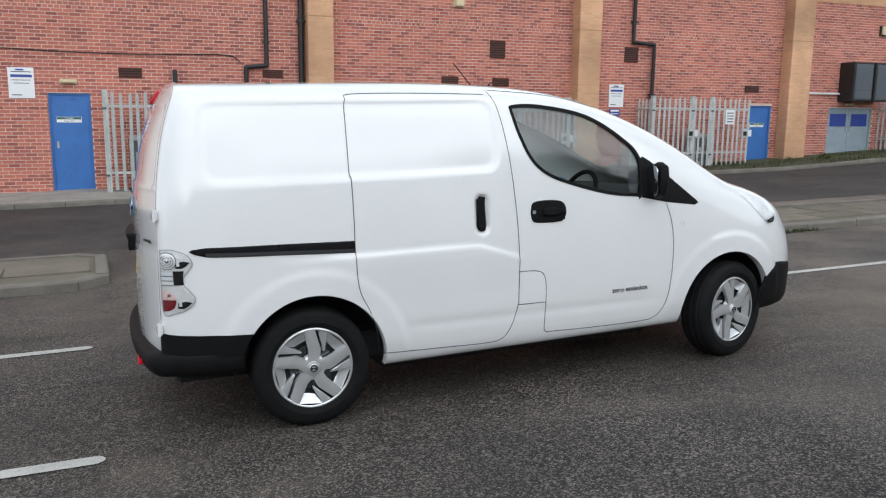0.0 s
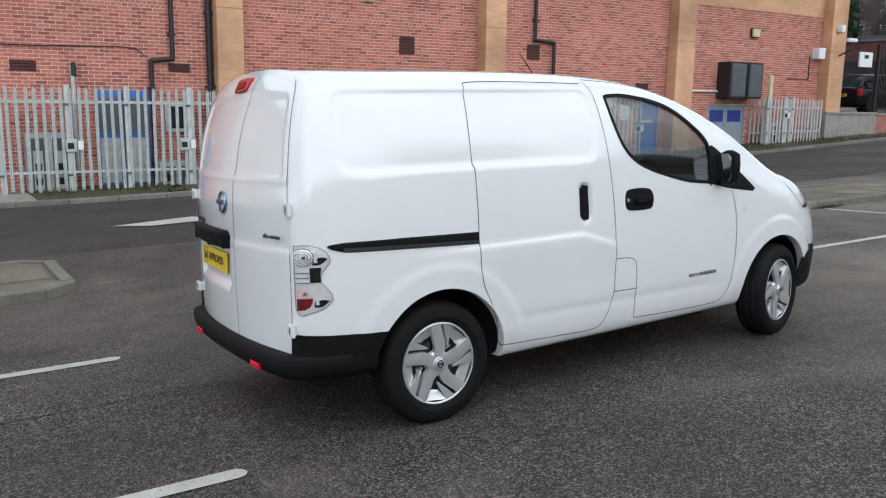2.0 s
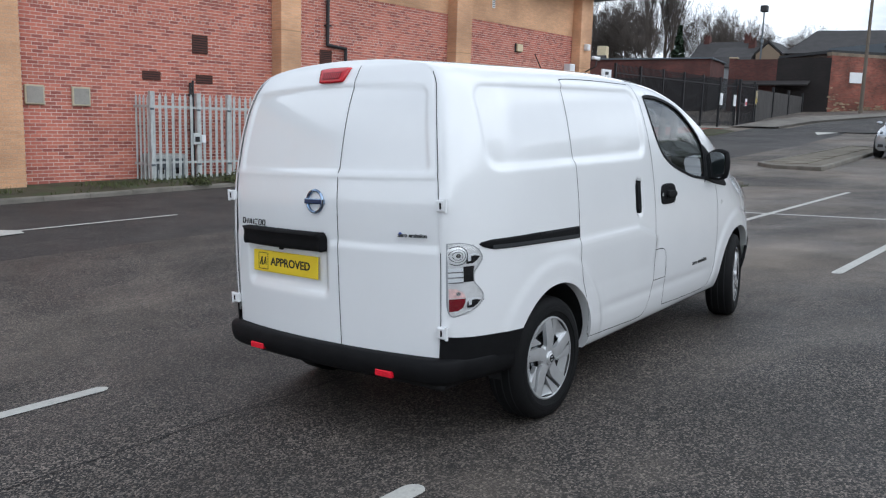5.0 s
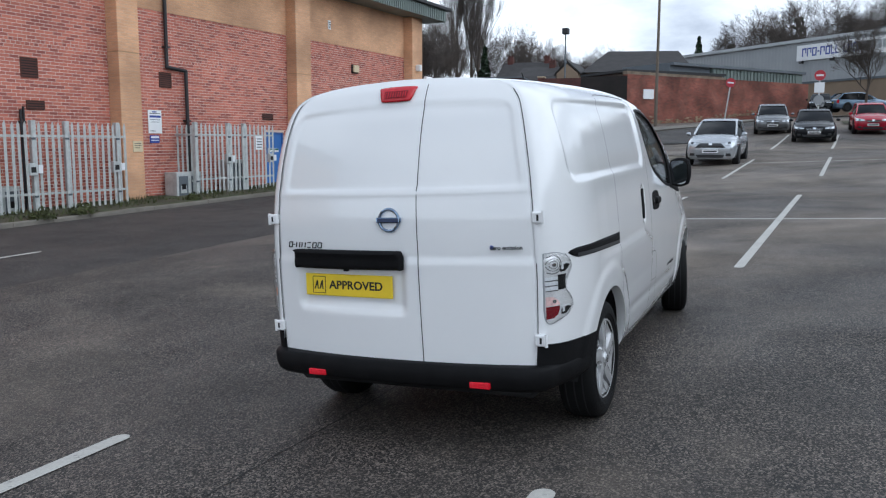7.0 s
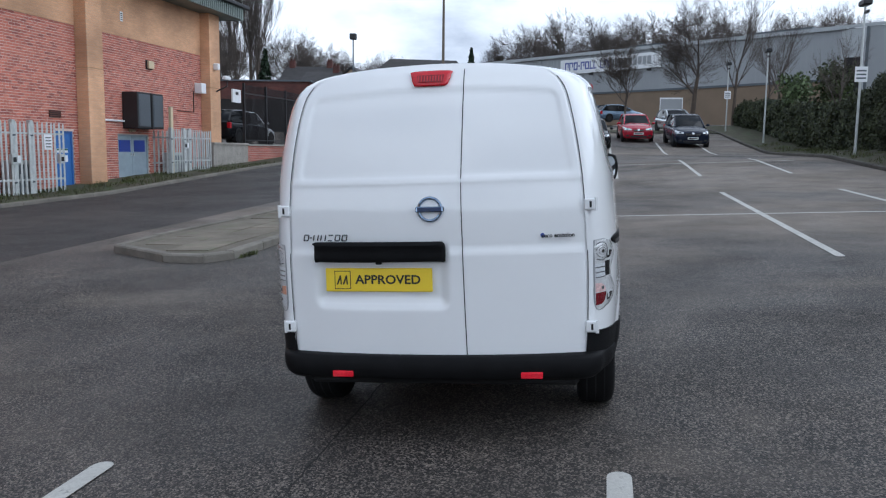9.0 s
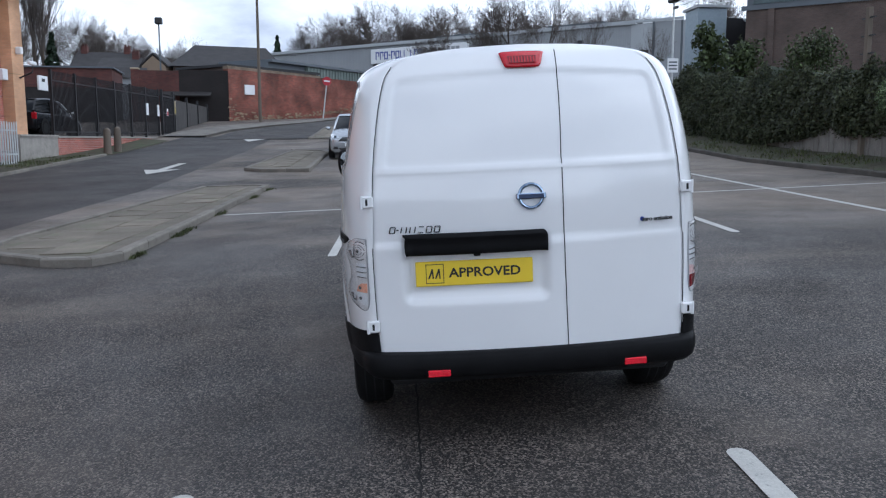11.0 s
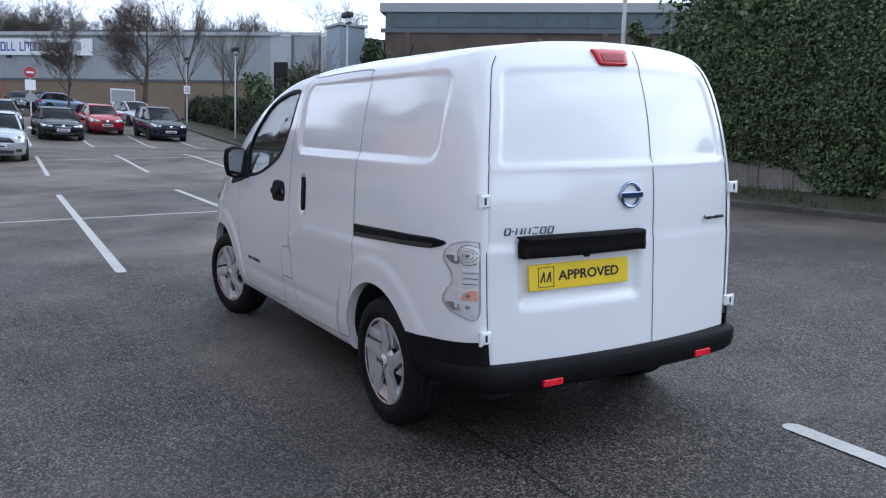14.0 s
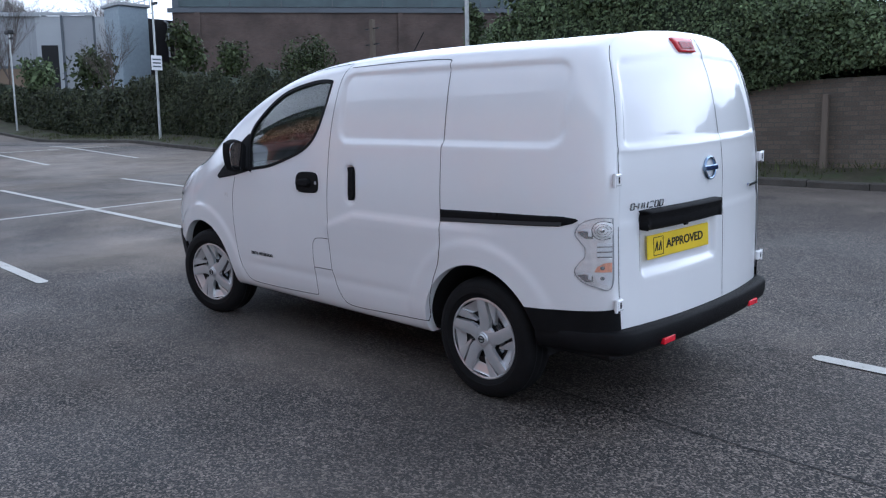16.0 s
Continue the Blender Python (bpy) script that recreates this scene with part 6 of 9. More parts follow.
BPROF = [(0.075, 0.455), (0.028, 0.455), (0.010, 0.450), (0.0, 0.437), (0.0, 0.395), (0.010, 0.358), (0.035, 0.335), (0.13, 0.330)]
bpl = bumper_plan()
bv, bf = [], []
for i, (x, y) in enumerate(bpl):
    a, b = bpl[max(0, i - 1)], bpl[min(len(bpl) - 1, i + 1)]
    d = Vector((b[0] - a[0], b[1] - a[1])).normalized()
    inw = Vector((-d.y, d.x)) if (-d.y) * (0.2 - x) + d.x * (-y) > 0 else Vector((d.y, -d.x))
    for dd, z in BPROF:
        bv.append((x + inw.x * dd, y + inw.y * dd, z))
    if i:
        n = len(BPROF)
        bf += [((i - 1) * n + j, i * n + j, i * n + j + 1, (i - 1) * n + j + 1) for j in range(n - 1)]
bumper = link_mesh("rear_bumper", bv, bf, M_BLACKPL, van, "textured black plastic rear bumper", smooth=True, sharp=50)
for s in (1, -1):
    kv, kf = [], []
    zs_ = np.linspace(0.43, 1.0, 7)
    w0_, z0_ = section(R0)
    for r_ in range(7):
        for c in range(30):
            q0 = 0.2
            f = c / 29
            z = 0.43 + (0.53 - 0.43) * r_ / 6
            x_in = 0.015 - math.sqrt(max(0, 0.387 ** 2 - (z - 0.305) ** 2))
            wz = float(np.interp(z, z0_[: NS - 6], w0_[: NS - 6]))
            end = float(rear_x(wz * RSHARE, z))
            qa = (R0 - x_in) / (R0 - end)
            q = math.sin(math.asin(qa) + (math.pi / 2 - math.asin(qa)) * f)
            x = R0 - q * (R0 - end)
            z += (r_ / 6) * 0.028 * f
            y = wz * (RSHARE + (1 - RSHARE) * math.sqrt(max(0.0, 1 - q * q)))
            nx, ny = -f ** 3 * 0.006, 0.006
            kv.append((x + nx, s * (y - recess(x, z) * (1 - f) + ny), z))
        if r_:
            for c in range(29):
                fc = ((r_ - 1) * 30 + c, (r_ - 1) * 30 + c + 1, r_ * 30 + c + 1, r_ * 30 + c)
                kf.append(fc if s > 0 else fc[::-1])
    o = len(kv)
    for c in range(30):
        p = kv[6 * 30 + c]
        kv.append((p[0] + 0.012 * (c / 29) ** 2, p[1] - s * 0.012, p[2] + 0.001))
        if c:
            fc = (6 * 30 + c - 1, 6 * 30 + c, o + c, o + c - 1)
            kf.append(fc if s > 0 else fc[::-1])
    link_mesh("bumper_corner", kv, kf, M_BLACKPL, bumper, smooth=True, sharp=50)
for y in (0.44, -0.447):
    rr = part("reflector", boxes((-0.829, -0.80, y - 0.05, y + 0.05, 0.354, 0.384), bevel=0.003), M_REFLEX, bumper, "small red bumper reflector")
part("underbody", boxes((-0.66, 3.3, -0.66, 0.66, 0.27, 0.42), bevel=0.02), M_DARK, van, "dark underside")
part("battery_case", boxes((0.42, 2.25, -0.64, 0.64, 0.19, 0.30), bevel=0.03), M_DARK, van, "black battery case under the floor")
part("axle_beam", tube(bmesh.new(), (0, -0.6, 0.27), (0, 0.6, 0.27), 0.05), M_DARK, van)
for s in (1, -1):
    for cx, cz, r in ARCHES:
        lv, lf = [], []
        for a in range(33):
            an = radians(-3 + 186 * a / 32)
            for y in (0.84, 0.42):
                lv.append((cx + math.cos(an) * (r + 0.012), s * y, cz + math.sin(an) * (r + 0.012)))
            if a:
                lf.append((2 * a - 2, 2 * a, 2 * a + 1, 2 * a - 1))
        o = len(lv)
        lv.append((cx, s * 0.42, cz))
        lf += [(o, 2 * a - 1, 2 * a + 1) for a in range(1, 33)]
        for k_, v in enumerate(lv[:o]):
            if k_ % 2 == 0:
                lv[k_] = (v[0], s * (side_y(v[0], max(0.3, v[2])) - 0.03), v[2])
        link_mesh("arch_liner", lv, lf, M_DARK, van, "black wheel arch liner")


# ---- wheels ----
def lathe(profile, n=48, axis="y"):
    verts, faces = [], []
    for i in range(n):
        a = 2 * math.pi * i / n
        verts += [(r * math.cos(a), y, r * math.sin(a)) for r, y in profile]
        m = len(profile)
        q = ((i + 1) % n) * m
        faces += [(i * m + j, i * m + j + 1, q + j + 1, q + j) for j in range(m - 1)]
    return verts, faces


def wheel(x, side, steer):
    w = new("wheel")
    w["label"] = "black tyre with silver swirl-spoked wheel cover"
    w.parent = van
    s = side
    tyre_prof = [(0.195, -0.075), (0.225, -0.092), (0.27, -0.097), (0.298, -0.085), (0.311, -0.06), (0.313, -0.03), (0.313, 0.03), (0.311, 0.06), (0.298, 0.085), (0.27, 0.097), (0.225, 0.092), (0.205, 0.078)]
    v, f = lathe(tyre_prof, 56)
    ty = link_mesh("tyre", v, f, M_RUBBER, w, "black rubber tyre", smooth=True, sharp=45)
    for yy in (-0.045, 0.0, 0.045):
        gv, gf = lathe([(0.3145, yy - 0.004), (0.3145, yy + 0.004)], 40)
        link_mesh("tread_groove", gv, gf, M_GAP, ty)
    v, f = lathe([(0.235, 0.0955), (0.238, 0.0985), (0.262, 0.099), (0.265, 0.0975)], 48)
    link_mesh("sidewall_ring", v, f, M_RUBBER, ty, smooth=True)
    v, f = lathe([(0.209, 0.055), (0.213, 0.080), (0.210, 0.087), (0.204, 0.089), (0.198, 0.086)], 56)
    link_mesh("rim", v, f, M_SILVER, w, "silver rim edge", smooth=True)
    # the shade behind the spokes is put into this disc's colour
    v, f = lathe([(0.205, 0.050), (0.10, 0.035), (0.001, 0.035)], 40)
    link_mesh("rim_well", v, f, M_GAP, w, "near-black disc that paints the shade behind the spokes")
    v, f = lathe([(0.12, 0.040), (0.118, 0.046), (0.07, 0.046)], 36)
    link_mesh("brake_drum", v, f, M_DARKCHROME, w, smooth=True)
    v, f = lathe([(0.001, 0.0975), (0.021, 0.0975), (0.024, 0.0955), (0.0245, 0.092), (0.031, 0.0915), (0.034, 0.088), (0.0345, 0.084), (0.052, 0.0815), (0.066, 0.074), (0.072, 0.060)], 40)
    link_mesh("hub_cap", v, f, M_SILVER, w, "silver hub cap", smooth=True, sharp=30)
    v, f = lathe([(0.013, 0.0988), (0.0195, 0.0988), (0.020, 0.097)], 28)
    link_mesh("hub_badge", v, f, M_DARKCHROME, w)
    part("badge_bar", boxes((-0.020, 0.020, 0.0968, 0.0995, -0.0045, 0.0045)), M_DARKCHROME, w)

    def blade(edge_a, edge_b, y_in, y_out, crown):
        """A cover blade between two edges, each a line of (across, up) points from the hub out to the rim, seen from outside."""
        bv_, bf_ = [], []
        n_r, n_c = 9, 7
        pa, pb = (smooth_path(e_, 6) for e_ in (edge_a, edge_b))
        for i in range(n_r):
            t = i / (n_r - 1)
            lo, hi = pa[round(t * (len(pa) - 1))], pb[round(t * (len(pb) - 1))]
            yy = y_in + (y_out - y_in) * t
            row = [(0.0, -0.022)] + [(q / (n_c - 1), crown * math.sin(math.pi * (q / (n_c - 1)) ** 0.7)) for q in range(n_c)] + [(1.0, -0.024)]
            for f_, dy in row:
                px, pz = lo + (hi - lo) * f_
                bv_.append((-px, yy + dy, pz))
            if i:
                m = n_c + 2
                bf_ += [((i - 1) * m + j, (i - 1) * m + j + 1, i * m + j + 1, i * m + j) for j in range(m - 1)]
        bme = bpy.data.meshes.new("spoke")
        bme.from_pydata(bv_, [], bf_)
        bme.materials.append(M_SILVER)
        bme.polygons.foreach_set("use_smooth", [True] * len(bme.polygons))
        bme.set_sharp_from_angle(angle=radians(35))
        bme.update()
        return bme

    def on(r, deg):
        return (r * math.sin(radians(deg)), r * math.cos(radians(deg)))

    kinds = (("spoke", blade([(-0.030, 0.040), (-0.018, 0.080), (-0.024, 0.130), (-0.035, 0.199)], [(0.036, 0.046), (0.046, 0.090), (0.036, 0.140), (0.022, 0.201)], 0.082, 0.085, 0.0035)),
             ("thin_spoke", blade([(0.060, 0.078), (0.056, 0.110), (0.048, 0.150), (0.040, 0.198)], [(0.068, 0.074), (0.076, 0.104), (0.082, 0.140), (0.090, 0.181)], 0.066, 0.081, 0.002)),
             ("rim_web", blade([on(0.146, 36), on(0.165, 31), on(0.185, 28), on(0.2015, 26)], [on(0.146, 64), on(0.165, 64), on(0.185, 64), on(0.2015, 64)], 0.058, 0.080, -0.003)))
    for k_ in range(5):
        for nm, bme in kinds:
            ob = new(nm, bme)
            ob.parent = w
            ob.rotation_euler = (0, radians(72) * k_ + (0.35 if x > 1 else 0.03), 0)
    w.matrix_local = pose(x + (-0.03 * side if x > 1 else 0), side * (0.742 if x < 1 else 0.728), 0.307, 0, 0, steer + (180 if side < 0 else 0))
    return w


for x in (0.0, 2.73):
    for side in (1, -1):
        wheel(x, side, 12 if x > 1 else 0)

# ---- mirrors, aerial, cab ----
M_MIRROR = material("mirror_glass", (0.62, 0.65, 0.68), 0.015, metal=1.0)
for side in (1, -1):
    mir = new("door_mirror")
    mir.parent = van
    bm = bmesh.new()
    bmesh.ops.create_cube(bm, size=1.0)
    bmesh.ops.subdivide_edges(bm, edges=bm.edges[:], cuts=4, use_grid_fill=True)
    for v in bm.verts:
        q = v.co * 2
        m_ = max(abs(q.x), abs(q.y), abs(q.z))
        sph = q.normalized() * 1.12
        q = q * 0.35 + sph * 0.65
        v.co = Vector((q.x * 0.032 + (0.008 * q.z), q.y * 0.080, q.z * 0.102))
    part("mirror_shell", bm, M_BLACKPL, mir, smooth=True)
    g_ = prism([(0.069 * math.copysign(abs(math.cos(a)) ** 0.6, math.cos(a)), 0.088 * math.copysign(abs(math.sin(a)) ** 0.6, math.sin(a))) for a in np.linspace(0, 2 * math.pi, 28, endpoint=False)], -0.046, -0.040, "x")
    part("mirror_glass", g_, M_MIRROR, mir, "mirror glass")
    part("mirror_arm", boxes((-0.02, 0.035, -0.12, -0.05, -0.09, -0.04), bevel=0.015), M_BLACKPL, mir)
    mir.matrix_local = pose(2.12, side * 0.895, 1.178, 0, 0, 0) @ Matrix.Diagonal((1, side, 1, 1)) @ pose(0, 0, 0, 0, 0, 9)
part("aerial", tube(bmesh.new(), (1.35, 0.0, 1.755), (1.20, 0.0, 1.93), 0.004, 0.003), M_BLACKPL, van, "short raked roof aerial")
part("cab_floor", boxes((1.0, 2.75, -0.70, 0.70, 0.36, 0.42)), M_DARK, van)
part("bulkhead", boxes((1.02, 1.06, -0.70, 0.70, 0.42, 1.60)), M_DARK, van, "grey bulkhead behind the seats")
part("dashboard", prism([(2.12, 0.45), (2.10, 0.98), (2.17, 1.07), (2.40, 1.10), (2.70, 1.08), (2.72, 0.45)], -0.70, 0.70), M_DARK, van, "dark dashboard")
part("roof_lining", boxes((1.06, 1.60, -0.58, 0.58, 1.685, 1.70)), M_SEAT, van)
for y, col in ((-0.37, M_SEAT), (0.37, M_SEAT)):
    st = new("seat")
    st.parent = van
    part("seat_base", boxes((1.28, 1.78, y - 0.25, y + 0.25, 0.55, 0.75), bevel=0.05, segments=2), col, st, smooth=True)
    bk = boxes((1.14, 1.27, y - 0.24, y + 0.24, 0.72, 1.30), bevel=0.045, segments=2)
    part("backrest", bk, col, st, smooth=True)
    part("headrest", boxes((1.13, 1.22, y - 0.13, y + 0.13, 1.33, 1.50), bevel=0.04, segments=2), col, st, smooth=True)
part("seat_cover", boxes((1.92, 2.02, -0.05, 0.16, 1.02, 1.17), bevel=0.03, segments=2), M_SEATBLUE, van, "blue item on the dashboard edge", smooth=True)
sw = new("steering_wheel")
sw.parent = van
bm = bmesh.new()
for i in range(28):
    a, b = 2 * math.pi * i / 28, 2 * math.pi * (i + 1) / 28
    tube(bm, (0, 0.18 * math.cos(a), 0.18 * math.sin(a)), (0, 0.18 * math.cos(b), 0.18 * math.sin(b)), 0.015, n=8, caps=False)
part("wheel_ring", bm, M_BLACKPL, sw, smooth=True)
part("wheel_boss", boxes((-0.02, 0.04, -0.07, 0.07, -0.06, 0.05), (-0.01, 0.01, -0.175, 0.175, -0.02, 0.02), bevel=0.012), M_BLACKPL, sw)
sw.matrix_local = pose(1.88, -0.37, 1.06, 0, 28, 0)

# ---------------- right-hand boundary: kerb, verge, wall, ivy ----------------
def right_kerb(x):
    return -3.85 - 0.035 * x


def right_wall(x):
    return -5.05 - 0.062 * x


# kerb stone in a much darker tone than M_KERB
M_KERBDARK = material("dark_kerb", (0.075, 0.068, 0.058), 0.92, vary=0.3, scale=2, fine=0.2, fine_scale=60, bump=0.5, bump_scale=60, random_hue=0.15)
rverge = thing("verge", "narrow unkempt grass verge below the ivy-clad wall", "verge", kind="structure")
kerb_run(rverge, [(x, right_kerb(x)) for x in (60, 44, 30, 22, 14, 6, -2, -10, -20)], 0.11, 0.13, 0.92, M_KERBDARK)
vv, vf = [], []
vx = np.arange(-20, 60.5, 0.8)
for i, x in enumerate(vx):
    for j, f in enumerate((0.0, 0.3, 0.6, 0.85, 1.0)):
        y = right_kerb(x) - 0.13 + (right_wall(x) - 0.3 - right_kerb(x)) * f
        vv.append((x, y, gz(x, y) + 0.09 + 0.16 * f + 0.03 * noise.noise((x * 1.1, y * 1.7, 3))))
    if i:
        vf += [((i - 1) * 5 + j, (i - 1) * 5 + j + 1, i * 5 + j + 1, i * 5 + j) for j in range(4)]
link_mesh("verge_bed", vv, vf, M_SOIL, rverge, smooth=True)

M_DARKWALL = material("mossy_concrete", (0.075, 0.072, 0.058), 0.92, vary=0.3, scale=1.3, fine=0.2, fine_scale=40, bump=0.4, bump_scale=40, spots=(1.1, 0.5, 0.7, (0.045, 0.05, 0.03)))
M_MOSSBRICK = brick_material("mossy_brick", (0.16, 0.125, 0.095), (0.105, 0.088, 0.07), (0.10, 0.097, 0.08))
M_PANEL = material("streaked_concrete", (0.20, 0.185, 0.165), 0.92, vary=0.35, scale=2.4, fine=0.2, fine_scale=50, bump=0.4, bump_scale=60, spots=(3.5, 0.52, 0.72, (0.060, 0.052, 0.042)), stretch=(1.6, 1, 0.35), random_hue=0.18)
rwall = thing("retaining_wall", "low stained concrete panel wall under hanging ivy", "wall", kind="structure")
x = 6.4
while x < 62:
    w = 0.78
    y = right_wall(x + w / 2)
    zb, zt = gz(x, y) - 0.2, gz(x + w / 2, y) + 0.90 + random.uniform(-0.02, 0.02)
    p_ = part("wall_panel", boxes((-w / 2 + 0.01, w / 2 - 0.01, -0.12, 0.0, zb, zt), bevel=0.012), M_PANEL if x < 23 else M_DARKWALL, rwall)
    p_.matrix_local = pose(x + w / 2, y, 0, 0, 0, -3.55)
    x += w
twall = thing("boundary_wall", "tall dark mossy brick boundary wall with ivy hanging over the top", "wall", kind="structure")
tw = part("brick_wall", boxes((-18, 5.6, -0.25, 0.0, -0.5, 2.1)), M_MOSSBRICK, twall)
tw.matrix_local = pose(0, -5.05, 0, 0, 0, -3.55)
st_ = thing("timber_stub", "weathered timber post against the dark wall", "post")
part("post", boxes((3.45, 3.55, -5.2, -5.1, 0.6, 1.85), bevel=0.01), M_WOOD, st_)


def leaf_cloud(name, n, sampler, size, mat, parent, label="", seed=1):
    """Many small folded leaves at places from sampler(rng) -> (point, outward)."""
    rng = np.random.default_rng(seed)
    pts, out = sampler(rng, n)
    a = rng.normal(size=(n, 3)) * 0.75 + out
    a /= np.linalg.norm(a, axis=1)[:, None]
    t = np.cross(a, rng.normal(size=(n, 3)))
    t /= np.linalg.norm(t, axis=1)[:, None] + 1e-9
    b = np.cross(a, t)
    s = (size * rng.uniform(0.6, 1.35, n))[:, None]
    quad = np.stack([pts - t * s, pts - b * s * 0.62 + a * s * 0.18, pts + t * s, pts + b * s * 0.62 + a * s * 0.18], axis=1).reshape(-1, 3)
    me = bpy.data.meshes.new(name)
    me.vertices.add(4 * n)
    me.vertices.foreach_set("co", quad.ravel())
    me.loops.add(4 * n)
    me.loops.foreach_set("vertex_index", np.arange(4 * n))
    me.polygons.add(n)
    me.polygons.foreach_set("loop_start", np.arange(0, 4 * n, 4))
    me.materials.append(mat)
    me.update()
    me.validate()
    ob = new(name, me)
    ob.parent = parent
    if label:
        ob["label"] = label
    ob["kind"] = "stuff"
    return ob


def island_leaf_material(name, base, spread):
    """Leaves that differ leaf by leaf."""
    m = material(name, base, 0.62, vary=0.35, scale=0.7, specular=0.25)
    n, k = m.node_tree.nodes, m.node_tree.links
    p = n["Principled BSDF"]
    geo = n.new("ShaderNodeNewGeometry")
    hsv = n.new("ShaderNodeHueSaturation")
    rng_ = n.new("ShaderNodeMapRange")
    rng_.inputs["To Min"].default_value, rng_.inputs["To Max"].default_value = 1 - spread, 1 + spread
    k.new(geo.outputs["Random Per Island"], rng_.inputs["Value"])
    k.new(rng_.outputs["Result"], hsv.inputs["Value"])
    src = p.inputs["Base Color"].links[0].from_socket
    k.new(src, hsv.inputs["Color"])
    k.new(hsv.outputs["Color"], p.inputs["Base Color"])
    return m


M_IVYLEAF = island_leaf_material("ivy_leaves", (0.095, 0.128, 0.058), 0.75)
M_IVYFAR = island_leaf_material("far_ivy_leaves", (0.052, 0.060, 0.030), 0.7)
M_SHRUB = island_leaf_material("shrub_leaves", (0.048, 0.064, 0.024), 0.6)
M_BLADE = island_leaf_material("grass_blades", (0.062, 0.072, 0.026), 0.5)


def hedge_top(x):
    """Height of the ivy's top over the asphalt along the boundary."""
    base = np.interp(x, [-20, 2, 4.5, 6.5, 9, 12, 16, 22, 27, 32, 40, 50, 60], [3.0, 2.9, 3.3, 3.8, 3.8, 2.5, 2.15, 2.3, 2.5, 2.3, 2.2, 2.0, 1.9])
    return base + 0.65 * noise.noise((x * 0.45, 3.0, 0)) + 0.40 * noise.noise((x * 1.3, 8.0, 0)) + 0.2 * noise.noise((x * 3.7, 1.0, 0))


def hedge_low(x):
    return float(np.interp(x, [-20, 3.0, 4.8, 5.4, 6.6, 7.3, 8.2, 17, 22, 60], [1.9, 1.85, 1.5, 0.35, 0.25, 0.7, 0.72, 0.70, 0.12, 0.08]))


def hedge_depth(x, z):
    return 0.30 * noise.noise((x * 0.8, z * 1.1, 0)) + 0.16 * noise.noise((x * 2.6, z * 2.6, 5))


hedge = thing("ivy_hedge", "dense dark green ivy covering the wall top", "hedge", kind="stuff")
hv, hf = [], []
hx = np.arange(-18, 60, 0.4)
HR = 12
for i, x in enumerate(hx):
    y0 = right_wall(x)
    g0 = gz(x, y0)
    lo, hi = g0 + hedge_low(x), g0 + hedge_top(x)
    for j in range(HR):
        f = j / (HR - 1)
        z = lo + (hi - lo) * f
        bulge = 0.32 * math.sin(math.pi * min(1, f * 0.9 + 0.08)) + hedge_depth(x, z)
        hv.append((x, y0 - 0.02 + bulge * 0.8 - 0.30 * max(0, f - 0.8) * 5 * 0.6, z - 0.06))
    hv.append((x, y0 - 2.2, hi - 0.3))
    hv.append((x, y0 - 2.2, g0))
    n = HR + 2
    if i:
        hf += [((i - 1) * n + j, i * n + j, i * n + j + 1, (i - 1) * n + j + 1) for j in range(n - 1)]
# solid backing; the shade between the leaves is put into its colour
link_mesh("ivy_mass", hv, hf, M_IVYDARK, hedge, "backing mass coloured as dark as the ivy's inner shade", smooth=True)


def hedge_sampler(x0, x1):
    def run(rng, n):
        xs = rng.uniform(x0, x1, n)
        f = rng.uniform(0, 1.04, n)
        pts = np.zeros((n, 3))
        for i in range(n):
            x = xs[i]
            y0 = right_wall(x)
            g0 = gz(x, y0)
            lo, hi = g0 + hedge_low(x), g0 + hedge_top(x)
            z = lo + (hi - lo) * f[i] + rng.normal() * 0.05
            bulge = 0.32 * math.sin(math.pi * min(1, max(0, f[i]) * 0.9 + 0.08)) + hedge_depth(x, z)
            pts[i] = (x, y0 - 0.02 + bulge * 0.8 - 0.30 * max(0, f[i] - 0.8) * 3 + abs(rng.normal()) * 0.07, z - 0.04)
        out = np.tile(np.array([0.0, 1.0, 0.45]), (n, 1))
        return pts, out
    return run


leaf_cloud("ivy_leaves", 62000, hedge_sampler(-2, 14), 0.037, M_IVYLEAF, hedge, seed=2)
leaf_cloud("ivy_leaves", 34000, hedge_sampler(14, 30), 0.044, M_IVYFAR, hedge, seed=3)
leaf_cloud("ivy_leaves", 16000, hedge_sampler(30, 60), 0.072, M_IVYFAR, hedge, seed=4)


def shrub(x, y, zb, r, h, n, mat, label, name="shrub", size=0.07, seed=5):
    s = thing(name, label, "bush", group="boundary bushes")
    rng0 = random.Random(seed)
    bm = bmesh.new()
    lobes = []
    for i in range(9):
        a, d = rng0.uniform(0, 6.28), rng0.uniform(0, 0.6)
        c = Vector((x + math.cos(a) * r * d, y + math.sin(a) * r * d, zb + h * rng0.uniform(0.25, 0.8)))
        rad = r * rng0.uniform(0.35, 0.6)
        lobes.append((c, rad))
        tube(bm, (x + rng0.uniform(-0.1, 0.1), y, zb - 0.3), c, 0.035, 0.012, n=5)
    part("stems", bm, M_BARK, s)

    def run(rng, n_):
        k_ = rng.integers(0, len(lobes), n_)
        d = rng.normal(size=(n_, 3))
        d /= np.linalg.norm(d, axis=1)[:, None]
        rad = np.array([lobes[i][1] for i in k_])[:, None] * rng.uniform(0.45, 1.1, (n_, 1))
        pts = np.array([tuple(lobes[i][0]) for i in k_]) + d * rad * np.array([1, 1, 1.15])
        return pts, d
    leaf_cloud("crown", n, run, size, mat, s, seed=seed)
    return s


